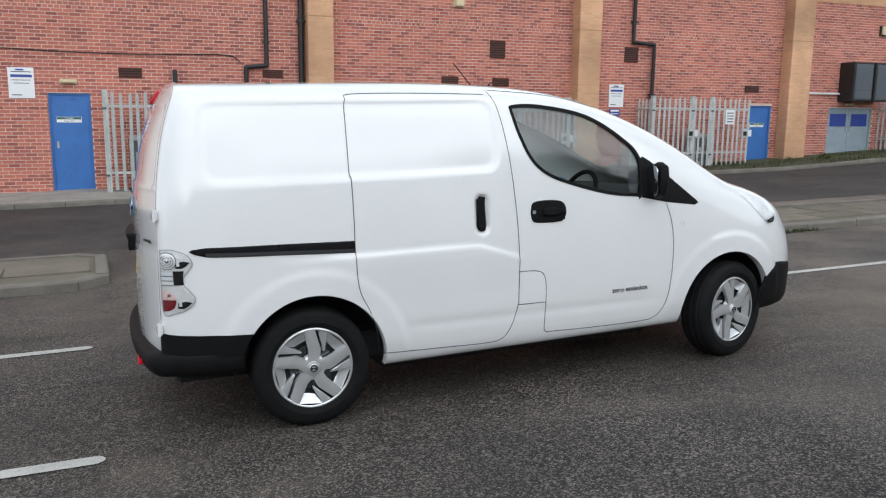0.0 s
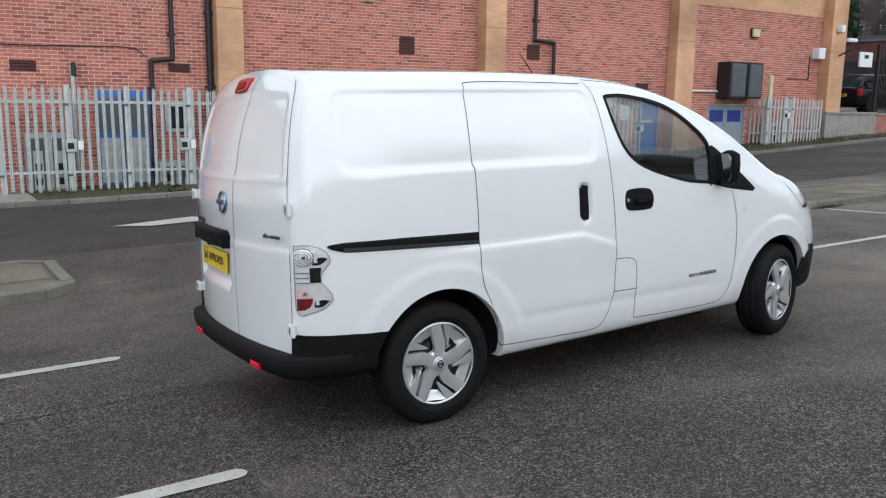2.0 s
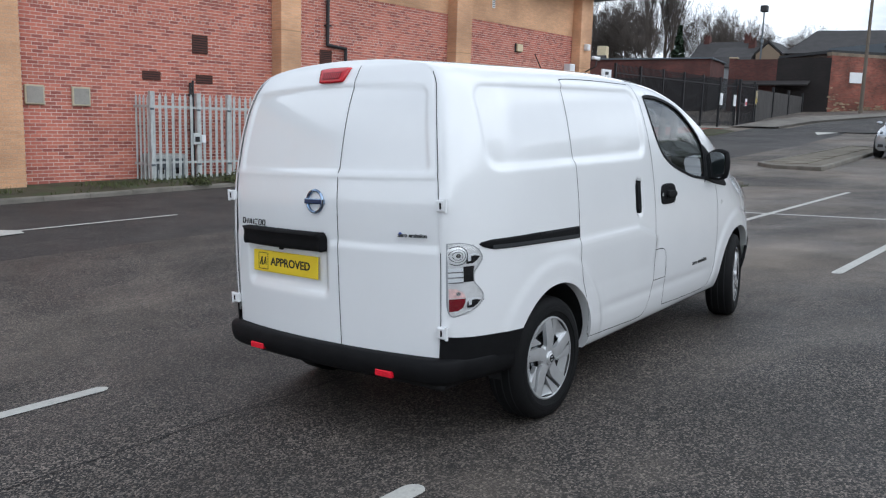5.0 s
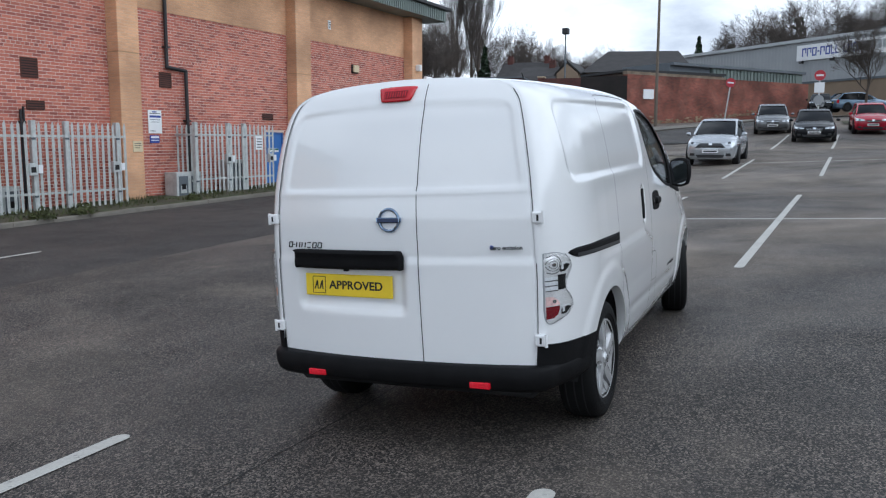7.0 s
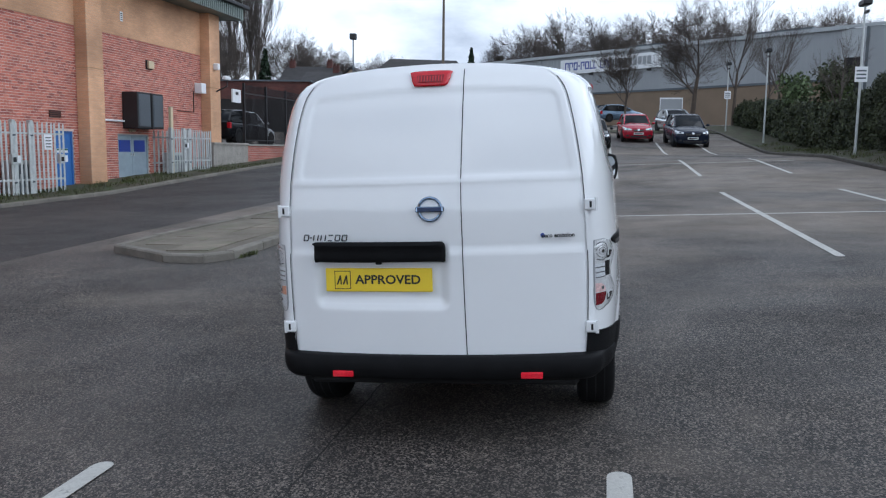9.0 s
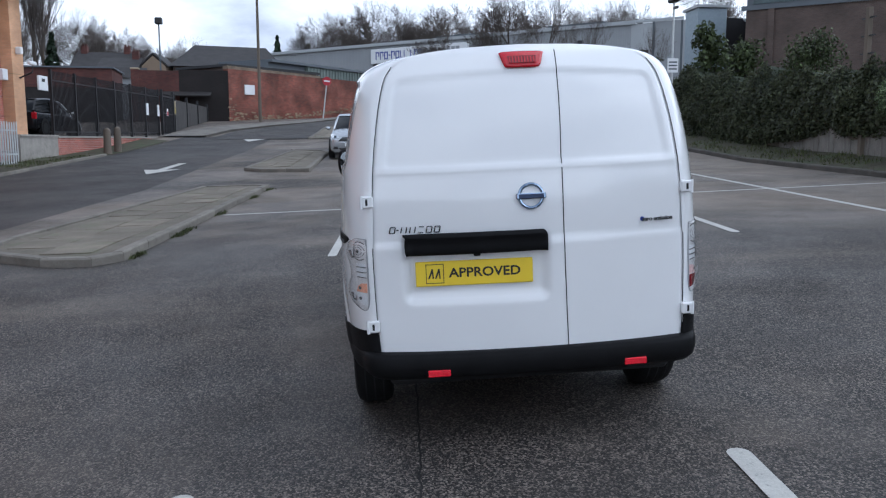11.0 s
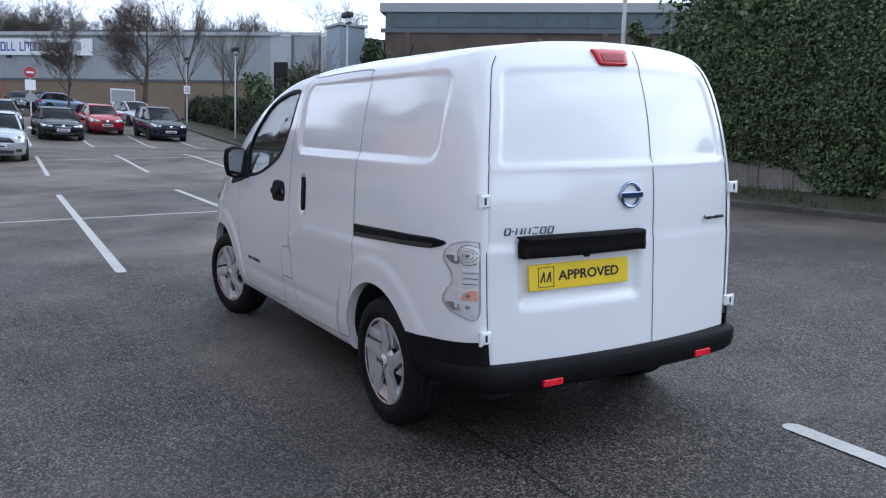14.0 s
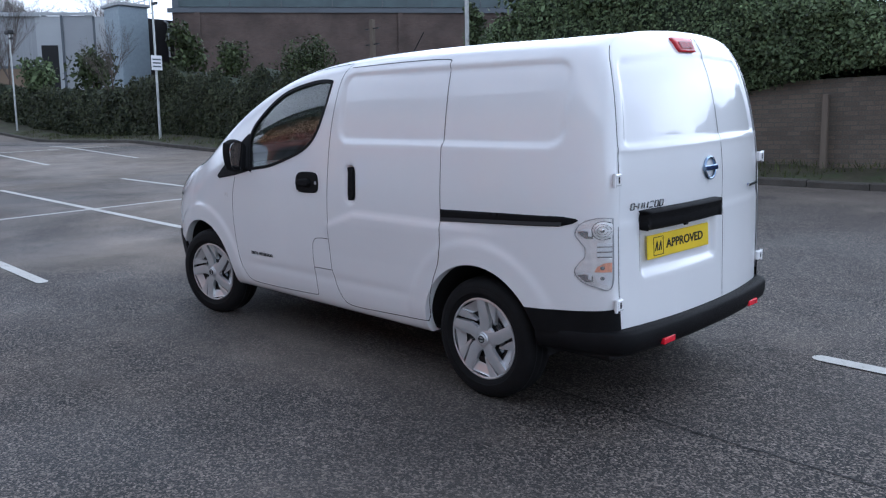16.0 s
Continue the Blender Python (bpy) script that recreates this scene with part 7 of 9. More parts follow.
for i, (x, dy, r, h, n, mat, sz) in enumerate(((10.2, -0.9, 1.7, 3.4, 5200, M_IVYLEAF, 0.075), (7.6, -0.8, 1.4, 3.6, 3800, M_IVYLEAF, 0.07), (18.8, -0.6, 0.8, 1.5, 1900, M_SHRUB, 0.05), (11.9, -0.4, 0.42, 2.6, 1300, M_IVYLEAF, 0.06), (27.5, -0.8, 0.8, 2.6, 1500, M_SHRUB, 0.09),
                                                (20.2, -1.0, 1.3, 1.2, 1500, M_SHRUB, 0.05), (3.4, -0.7, 1.0, 1.6, 2200, M_IVYLEAF, 0.065), (36.5, -0.6, 1.4, 2.0, 1200, M_SHRUB, 0.11), (44.0, -0.6, 1.6, 1.6, 1200, M_IVYLEAF, 0.12), (24.3, -0.9, 1.0, 1.5, 1200, M_SHRUB, 0.07))):
    y = right_wall(x) + dy
    zb = gz(x, y) + (1.6 if x < 14 else 1.9)
    shrub(x, y, zb, r, h, n, mat, "evergreen bush rising behind the ivy" if mat is M_IVYLEAF else "yellow-green bush growing out of the ivy", seed=20 + i, size=sz)

# grass along both verges
for nm, line, side_, n, x0, x1, sd in (("verge_grass", kerb_line, 1, 6500, 1.7, 30, 7), ("verge_grass", right_kerb, -1, 5200, -2, 40, 8)):
    rng = np.random.default_rng(sd)
    xs = rng.uniform(x0, x1, n)
    ds = rng.uniform(0, 1, n) ** 0.7 * (1.55 if side_ > 0 else 1.15) + 0.12
    clump = np.array([noise.noise((a * 0.9, b * 1.5, 1)) for a, b in zip(xs, ds)])
    h = rng.uniform(0.03, 0.10, n) * (1 + 1.3 * np.clip(clump, 0, 1))
    gv, gf = [], []
    for i in range(n):
        if clump[i] < -0.12 or (side_ > 0 and xs[i] < 7 and clump[i] < 0.15):
            continue
        x, y = xs[i], line(xs[i]) + side_ * ds[i]
        z = (float(np.interp(x, *zip(*XB))) - 0.335 + 0.085 + 0.055 * ds[i] / 2) if side_ > 0 else gz(x, y) + 0.09 + 0.16 * ds[i] / 1.2 - 0.02
        a = rng.uniform(0, 6.28)
        dx, dy = math.cos(a) * 0.012, math.sin(a) * 0.012
        lx, ly = rng.normal(0, 0.03, 2)
        o = len(gv)
        gv += [(x - dx, y - dy, z), (x + dx, y + dy, z), (x + lx, y + ly, z + h[i])]
        gf.append((o, o + 1, o + 2))
    g_ob = link_mesh(nm, gv, gf, M_BLADE)
    tagged(g_ob, "rough tufts of grass growing along the kerb", "grass", kind="stuff")


def weed_tuft(x, y, z, r, seed):
    """A low leafy weed: short stems and broad small leaves."""
    w_ = thing("weed_clump", "low green leafy weed growing over the kerb", "weed", group="kerb weeds")
    rng0 = random.Random(seed)
    bm = bmesh.new()
    for _ in range(9):
        a = rng0.uniform(0, 6.28)
        tube(bm, (x, y, z - 0.05), (x + math.cos(a) * r * 0.7, y + math.sin(a) * r * 0.7, z + r * rng0.uniform(0.3, 0.9)), 0.006, 0.003, n=4)
    part("stems", bm, M_BARK, w_)

    def run(rng, n):
        a, q = rng.uniform(0, 6.28, n), np.sqrt(rng.uniform(0, 1, n))
        pts = np.stack([x + np.cos(a) * q * r, y + np.sin(a) * q * r, z + rng.uniform(0.0, 1.0, n) * r * (1.05 - q * 0.7)], axis=1)
        return pts, np.stack([np.cos(a) * q, np.sin(a) * q, np.full(n, 0.7)], axis=1)
    leaf_cloud("leaves", 260, run, 0.035, M_BLADE, w_, seed=seed)


for x, dy, r in ((8.95, 0.10, 0.26), (9.95, 0.12, 0.30), (4.1, 0.35, 0.16), (13.6, 0.5, 0.2), (20.6, 1.1, 0.2)):
    y = kerb_line(x) + dy
    weed_tuft(x, y, float(np.interp(x, *zip(*XB))) - 0.335 + 0.09, r, int(x * 10))


# ---------------- trees ----------------
def bare_tree(name, height, spread, seed, upright=0.0, levels=5, trunk_r=0.16, ivy=False, first=0.28, twigs=3):
    """A leafless tree: tapered trunk, limbs and a mesh of fine twigs, as (trunk mesh, crown mesh)."""
    rng = random.Random(seed)
    tv, tf, cv, cf = [], [], [], []

    def limb(v, f, a, b, r0, r1, n):
        d = (b - a).normalized()
        u = d.orthogonal().normalized()
        w = d.cross(u)
        o = len(v)
        for p, r in ((a, r0), (b, r1)):
            for i in range(n):
                an = 2 * math.pi * i / n
                v.append(tuple(p + u * math.cos(an) * r + w * math.sin(an) * r))
        for i in range(n):
            f.append((o + i, o + (i + 1) % n, o + n + (i + 1) % n, o + n + i))

    def grow(p, d, length, r, level):
        segs = 3 if level < 2 else 2
        for s in range(segs):
            sway = 0.025 if level == 0 else 0.12
            bend = Vector((rng.gauss(0, sway), rng.gauss(0, sway), rng.gauss(0.05 + 0.12 * upright, 0.06)))
            d = (d + bend).normalized()
            q = p + d * length / segs
            r2 = r * (0.80 if level < 2 else 0.72)
            if level == 0:
                limb(tv, tf, p, q, r, r2, 9)
            else:
                limb(cv, cf, p, q, r, r2, 5 if level < 3 else 3)
            p, r = q, r2
            if level < levels and (level > 0 or s > 0):
                for _ in range(2 if level < 3 else twigs):
                    side = Vector((rng.gauss(0, 1), rng.gauss(0, 1), rng.gauss(0.15, 0.5))).normalized()
                    nd = (d * (0.75 + upright) + side * spread).normalized()
                    grow(p, nd, length * rng.uniform(0.5, 0.72), max(r * 0.60, 0.005), level + 1)
        if level < levels:
            grow(p, (d + Vector((rng.gauss(0, 0.15), rng.gauss(0, 0.15), 0.15))).normalized(), length * 0.66, max(r * 0.85, 0.005), level + 1)

    grow(Vector((0, 0, 0)), Vector((0, 0, 1)), height * first * 1.25, trunk_r, 0)
    out = []
    for nm, v, f, mat in (("trunk", tv, tf, M_BARK), ("crown", cv, cf, M_TWIG)):
        me = bpy.data.meshes.new(name + "_" + nm)
        me.from_pydata(v, [], f)
        me.materials.append(mat)
        me.update()
        out.append(me)
    top = max(q[2] for q in cv)
    return out, top


def plant(kind_meshes, label, x, y, z, h, turn, name="bare_tree", group="bare trees", wide=1.0):
    (trunk, crown), top = kind_meshes
    t = thing(name, label, "tree", pose(x, y, z, 0, 0, turn) @ Matrix.Diagonal((wide * h / top, wide * h / top, h / top, 1)), group=group)
    for nm, me in (("trunk", trunk), ("crown", crown)):
        o = new(nm, me)
        o.parent = t
    return t


TREE_A = bare_tree("oak", 10, 0.80, 11, 0.15, 5, 0.17, twigs=3)
TREE_B = bare_tree("ash", 10, 0.72, 23, 0.3, 5, 0.13, twigs=3)
TREE_C = bare_tree("young", 10, 0.6, 37, 0.5, 4, 0.13, twigs=3)
TREE_P = bare_tree("poplar", 14, 0.32, 41, 1.3, 5, 0.2, first=0.3, twigs=2)

# weeds in the gutter of the paved island
rng = np.random.default_rng(31)
wv, wf = [], []
for cx in (7.3, 9.1, 9.6, 11.8, 14.9, 16.8):
    for _ in range(110):
        x = cx + rng.normal(0, 0.16)
        y = 8.42 - (x - 6.95) * 0.0571 - abs(rng.normal(0, 0.05)) - 0.005
        a, h = rng.uniform(0, 6.28), rng.uniform(0.02, 0.07)
        dx, dy = math.cos(a) * 0.012, math.sin(a) * 0.012
        lx, ly = rng.normal(0, 0.04, 2)
        z = gz(x, y) - 0.005
        o = len(wv)
        wv += [(x - dx, y - dy, z), (x + dx, y + dy, z), (x + lx, y + ly, z + h)]
        wf.append((o, o + 1, o + 2))
tagged(link_mesh("weeds", wv, wf, M_BLADE), "small green weeds growing along the island kerb", "weeds", kind="stuff")

# ---------------- far buildings ----------------
# the long grey shed across the back
SH0, SH1 = Vector((117.6, 25.3)), Vector((77.83, -21.22))
shed_yaw = math.degrees(math.atan2(SH1.y - SH0.y, SH1.x - SH0.x))
shed_len = (SH1 - SH0).length
shed = thing("industrial_shed", "long pale grey clad industrial shed over a tan brick base", "building", pose(SH0.x, SH0.y, 0, 0, 0, shed_yaw), kind="structure")
S_SPLIT, S_TOP = 8.35, 12.75
ROOF_VENTS = (35.6, 50.6)
part("base_wall", boxes((0, shed_len, 0, 0.4, 2, S_SPLIT)), M_TAN, shed, "tan brick base wall")
part("cladding_back", boxes((0, shed_len, 0.05, 0.4, S_SPLIT, S_TOP)), M_SHED, shed)
rib_v, rib_f = [], []
for i in range(int(shed_len / 0.5)):
    x0 = i * 0.5
    o = len(rib_v)
    rib_v += [(x0 + a, y, z) for z in (S_SPLIT - 0.05, S_TOP) for a, y in ((0, 0.045), (0.06, 0.02), (0.2, 0.02), (0.26, 0.045))]
    rib_f += [(o + j, o + j + 1, o + j + 5, o + j + 4) for j in range(3)]
link_mesh("cladding_ribs", rib_v, rib_f, M_SHED, shed, "profiled grey cladding")
part("drip_flashing", boxes((0, shed_len, -0.12, 0.0, S_SPLIT - 0.2, S_SPLIT + 0.02)), M_SHEDDARK, shed)
part("eaves_gutter", boxes((-0.5, shed_len + 0.5, -0.3, 0.1, S_TOP, S_TOP + 0.35)), M_SHEDWHITE, shed)
part("roof", prism([(-0.3, S_TOP + 0.3), (8, S_TOP + 1.3), (16, S_TOP + 0.3)], -0.5, shed_len + 0.5, "x"), M_SHED, shed, "low pitched grey roof")
part("end_wall", boxes((0, 0.3, 0.4, 16, 2, S_TOP + 0.3), (shed_len - 0.3, shed_len, 0.4, 16, 2, S_TOP + 0.3)), M_SHED, shed)
for a in ROOF_VENTS:
    part("roof_vent", boxes((a, a + 6.3, 3, 4.5, S_TOP + 0.5, S_TOP + 0.85), (a - 0.2, a + 6.5, 2.8, 4.7, S_TOP + 0.85, S_TOP + 1.0)), M_SHEDDARK, shed, "raised grey ridge ventilator")
# sign: white board with blue lettering, then a second panel too worn to read
s0 = 27.9
sgn = thing("company_sign", "long white fascia sign with dark blue lettering", "sign", pose(SH0.x, SH0.y, 0, 0, 0, shed_yaw))
part("sign_board", boxes((s0, s0 + 14.2, -0.22, -0.06, 10.7, 12.4), bevel=0.02), M_SIGNWHITE, sgn)


def glyph(strokes, x0, w):
    """Bars of one letter-like block: rectangles on a unit square."""
    return boxes(*((x0 + a * w, x0 + b * w, -0.235, -0.221, 11.12 + c * 0.92, 11.12 + d * 0.92) for a, b, c, d in strokes))


G_BOX = ((0, 0.24, 0, 1), (0.76, 1, 0, 1), (0.24, 0.76, 0.84, 1), (0.24, 0.76, 0, 0.16))
G_CAP = ((0, 0.24, 0, 1), (0.24, 1, 0.84, 1), (0.76, 1, 0.4, 0.84))
G_FOOT = ((0, 0.26, 0, 1), (0.26, 1, 0, 0.16))
lx = s0 + 0.75
for g, wd in ((G_CAP, 0.55), (G_CAP, 0.56), (G_BOX, 0.58), (((0, 1, 0.42, 0.58),), 0.26), (G_CAP, 0.56), (G_BOX, 0.58), (G_FOOT, 0.44), (G_FOOT, 0.44), (None, 0.3), (G_FOOT, 0.44), (G_CAP, 0.52), (G_BOX, 0.58)):
    if g:
        part("letter_block", glyph(g, lx, wd), M_SIGNBLUE, sgn)
    lx += wd + 0.11
for i in range(9):
    part("logo_block", boxes((s0 + 7.5 + i * 0.62, s0 + 8.02 + i * 0.62, -0.235, -0.221, 11.15, 12.05)), M_SHED, sgn, "faded blue-grey block")
for a in (0.8, 4.8, 8.8, 12.8):
    part("sign_lamp", boxes((s0 + a, s0 + a + 0.35, -0.75, -0.4, 10.35, 10.6), (s0 + a + 0.14, s0 + a + 0.2, -0.4, -0.2, 10.45, 10.7)), M_BLACKMETAL, sgn)
# the white end of the shed with a dark loading door
wend = thing("loading_annex", "white clad loading annexe with a dark doorway", "building", pose(SH1.x, SH1.y, 0, 0, 0, shed_yaw), kind="structure")
part("wall", boxes((0.02, 2.2, -0.1, 4, 2, 12.75)), M_SHEDWHITE, wend)
part("wall_return", boxes((2.2, 5.2, 0, 4, 2, 12.85)), M_SHED, wend)
part("door_opening", boxes((0.4, 1.85, -0.14, -0.1, 6, 10.2)), M_GAP, wend)
part("trim", boxes((2.2, 2.4, -0.12, 0.0, 2, 12.9)), M_SHEDDARK, wend)
part("trim", boxes((5.0, 5.2, -0.05, -0.003, 2, 12.8)), M_SHEDDARK, wend)
part("trim", boxes((-0.2, 5.3, -0.25, -0.12, 12.85, 13.1)), M_SHEDWHITE, wend)
part("awning", prism([(5.2, 6), (8.2, 6), (7.4, 11.0), (6.2, 12.75), (5.2, 12.75)], 0.0, 2.5), M_SHEDWHITE, wend)

# dark brick works to the right, with clad upper storey
M_CARGLASS2 = material("dark_pane", (0.055, 0.085, 0.09), 0.3, vary=0.3, scale=0.6)
WK0, WK1 = Vector((53.2, -21.2)), Vector((28.0, -52.0))
wk_yaw = math.degrees(math.atan2(WK1.y - WK0.y, WK1.x - WK0.x))
wk_len = (WK1 - WK0).length
works = thing("factory_building", "dark brown brick works with a grey clad upper storey", "building", pose(WK0.x, WK0.y, 0, 0, 0, wk_yaw), kind="structure")
part("brick_wall", boxes((0, wk_len, 0, 0.4, -1, 10.4)), M_DARKBRICK, works)
part("band", boxes((-0.3, wk_len, -0.15, 0.0, 10.3, 10.6)), M_SHEDDARK, works)
part("upper_cladding", boxes((0, wk_len, 0.1, 0.4, 10.6, 11.8)), M_SHEDDARK, works)
part("parapet", boxes((-0.4, wk_len, -0.1, 0.4, 11.8, 12.45)), M_SHED, works)
part("end_wall", boxes((0, 0.4, 0.4, 16, -1, 11.8)), M_DARKBRICK, works)
part("roof", boxes((-0.4, wk_len, 0.4, 16, 11.8, 12.0)), M_ROOF, works)
for i in range(11):
    if i in (0, 4, 8):
        part("pier", boxes((1.5 + i * 3.6, 1.9 + i * 3.6, -0.16, 0.0, -1, 10.3)), M_DARKBRICK, works)
    part("upper_window", boxes((0.45 + i * 3.6, 3.95 + i * 3.6, 0.04, 0.1, 10.72, 11.62)), M_CARGLASS2, works)
# roof tower with railing
tw_ = thing("lift_tower", "blue-grey roof tower with a railed platform", "tower", pose(60, -20.6, 0, 0, 0, -90))
part("tower_body", boxes((0, 2.3, 0, 2.6, 4, 11.6), bevel=0.05), M_BLUEGREY, tw_)
part("platform", boxes((-0.15, 2.45, -0.2, 2.8, 11.6, 11.8)), M_SHED, tw_)
for i in range(7):
    a = -0.13 + i * 0.415
    part("rail_post", boxes((a, a + 0.06, -0.18, -0.12, 11.8, 12.6)), M_GALV, tw_)
for z in (12.2, 12.55):
    part("hand_rail", boxes((-0.15, 2.45, -0.18, -0.12, z, z + 0.06), (-0.15, -0.09, -0.12, 2.8, z, z + 0.06), (2.39, 2.45, -0.12, 2.8, z, z + 0.06)), M_GALV, tw_)
blk = thing("plant_room", "dark plant room beside the tower", "building", pose(60.5, -22.8, 0, 0, 0, -90), kind="structure")
part("wall", boxes((0, 3.2, 0, 4, 2, 10.9)), M_BLACKMETAL, blk)
part("vent_pipe", tube(tube(bmesh.new(), (1.9, -0.2, 8.0), (1.9, -0.2, 10.6), 0.08), (1.9, -0.2, 10.6), (1.6, -0.2, 10.8), 0.08), M_SHEDWHITE, blk)

# old brick wall along the road, dark painted return, low roofs behind
W0, W1 = Vector((57.9, 15.0)), Vector((72.0, 2.9))
w_yaw = math.degrees(math.atan2(W1.y - W0.y, W1.x - W0.x))
w_len = (W1 - W0).length
M_CREAMSTONE = material("dirty_render", (0.36, 0.29, 0.2), 0.9, vary=0.3, scale=1.5, fine=0.15, fine_scale=30)
M_OLDRENDER = material("stained_render", (0.21, 0.165, 0.12), 0.92, vary=0.35, scale=1.1, fine=0.2, fine_scale=25)
ow = thing("old_brick_wall", "old red brick yard wall with patched stone at its foot", "wall", pose(W0.x, W0.y, 0, 0, 0, w_yaw), kind="structure")
part("wall", prism([(0, 1.5), (w_len, 2.5), (w_len, 6.35), (0, 6.55)], 0.0, 0.5), M_OLDBRICK, ow)
part("coping", prism([(-0.05, 6.5), (9.5, 6.4), (9.5, 6.55), (-0.05, 6.72)], -0.02, 0.5), M_OLDRENDER, ow, "pale rendered band along the wall top")
M_STONE = material("buff_rubble", (0.27, 0.20, 0.13), 0.9, vary=0.4, scale=2.0, fine=0.2, fine_scale=20)
rngs = random.Random(9)
sm = bmesh.new()
for i in range(270):
    a = w_len * 0.8 * (rngs.random() if i % 3 else rngs.random() * 0.3)
    zz0 = 2.55 + (4.4 - 2.55) * a / w_len + rngs.random() ** 2 * (2.0 if a < 0.7 else 0.8 if a < 2.5 else 0.35)
    s_ = rngs.uniform(0.10, 0.24)
    r = bmesh.ops.create_cube(sm, size=1.0)
    bmesh.ops.transform(sm, matrix=Matrix.Translation((a, -0.01, zz0)) @ Matrix.Diagonal((s_, 0.06, s_ * 0.55, 1)), verts=r["verts"])
tagged(part("foot_stones", sm, M_STONE, ow), kind="stuff")
part("white_notice", boxes((1.45, 2.4, -0.08, -0.01, 4.75, 5.45)), M_SIGNWHITE, ow)
M_MAROON = brick_material("maroon_brick", (0.115, 0.036, 0.029), (0.070, 0.025, 0.022), (0.085, 0.055, 0.045))
M_BLACKWALL = material("near_black_wall", (0.022, 0.019, 0.018), 0.9, vary=0.3, scale=1.5)
M_SOOT = brick_material("sooty_brick", (0.018, 0.013, 0.012), (0.012, 0.010, 0.009), (0.016, 0.013, 0.012))
dk = thing("dark_side_wall", "soot-blackened brick side wall of the yard", "wall", pose(W0.x, W0.y, 0, 0, 0, 96), kind="structure")
part("wall", boxes((0.02, 3.4, -0.4, 0.0, 1.0, 6.36)), M_SOOT, dk, "black soot-stained brick")
part("wall", boxes((3.4, 6.1, -0.4, -0.004, 1.0, 6.30)), M_MAROON, dk, "dark red-brown brick")
part("lean_to_roof", prism([(-0.02, 4.75), (1.5, 4.45), (1.5, 4.53), (-0.02, 4.86)], 1.2, 6.0, "x"), M_BLACKWALL, dk, "dark lean-to roof")
part("lean_to_post", boxes((5.8, 5.95, 1.3, 1.42, 1.6, 4.48)), M_BLACKWALL, dk)
for a in (6.1, 8.0):
    pr = thing("gate_pier", "square red-brown brick gate pier with a stone cap", "pier", pose(W0.x, W0.y, 0, 0, 0, 96), group="gate piers")
    part("shaft", boxes((a, a + 0.5, -0.45, 0.05, 1.0, 6.35)), M_MAROON, pr)
    part("cap", boxes((a - 0.05, a + 0.55, -0.5, 0.1, 6.35, 6.47), bevel=0.03), M_CREAMSTONE, pr)
wsh = thing("white_shed", "small pale shed glimpsed between the gate piers", "shed", pose(62.5, 22.6, 0, 0, 0, 96), kind="structure")
part("wall", boxes((-0.5, 2.4, -2, 0, 1.5, 6.15)), M_SHEDWHITE, wsh)
part("roof", prism([(-2.2, 6.15), (0.2, 6.15), (-1.0, 7.0)], -0.7, 2.6, "x"), M_SLATE, wsh)
flat = thing("flat_roof_building", "low dark building with a flat felt roof behind the wall", "building", pose(W0.x, W0.y, 0, 0, 0, w_yaw), kind="structure")
part("wall", boxes((0.6, 9.6, 0.55, 6.0, 2.0, 6.72)), M_DARKBRICK, flat)
part("roof_edge", boxes((0.3, 10.0, 0.5, 6.3, 6.72, 6.90)), M_BLACKMETAL, flat, "thin black roof edge")
hip = thing("grey_hip_roof_building", "low building with a grey hipped slate roof", "building", pose(86, 20.0, 0, 0, 0, -80), kind="structure")
part("wall", boxes((-4.6, 5.6, -5, 5, 3, 8.6)), M_DARKBRICK, hip)
hm = bmesh.new()
hv_ = [hm.verts.new(v) for v in ((-5.0, -5.5, 8.6), (6.0, -5.5, 8.6), (6.0, 5.5, 8.6), (-5.0, 5.5, 8.6), (-2.6, 0, 11.2), (4.6, 0, 11.1))]
for f in ((0, 1, 5, 4), (1, 2, 5), (2, 3, 4, 5), (3, 0, 4), (3, 2, 1, 0)):
    hm.faces.new([hv_[i] for i in f])
part("roof", hm, M_SLATE, hip, "grey hipped roof")
gs = thing("green_ribbed_shed", "small ribbed grey-green shed with a dark flat roof", "building", pose(65.2, 9.9, 0, 0, 0, -34), kind="structure")
part("wall", boxes((0, 11.6, 0, 5, 2, 7.35)), M_GREENROOF, gs)
part("roof_edge", boxes((-4.5, 11.8, -0.2, 5.2, 7.35, 7.55)), M_SHEDDARK, gs)
part("dark_block", boxes((-4.5, 0, 0.2, 5, 2, 7.35)), M_SHEDDARK, gs)
for i in range(26):
    part("rib", boxes((0.1 + i * 0.42, 0.3 + i * 0.42, -0.07, 0.0, 5.5, 7.3)), M_GREENROOF, gs)


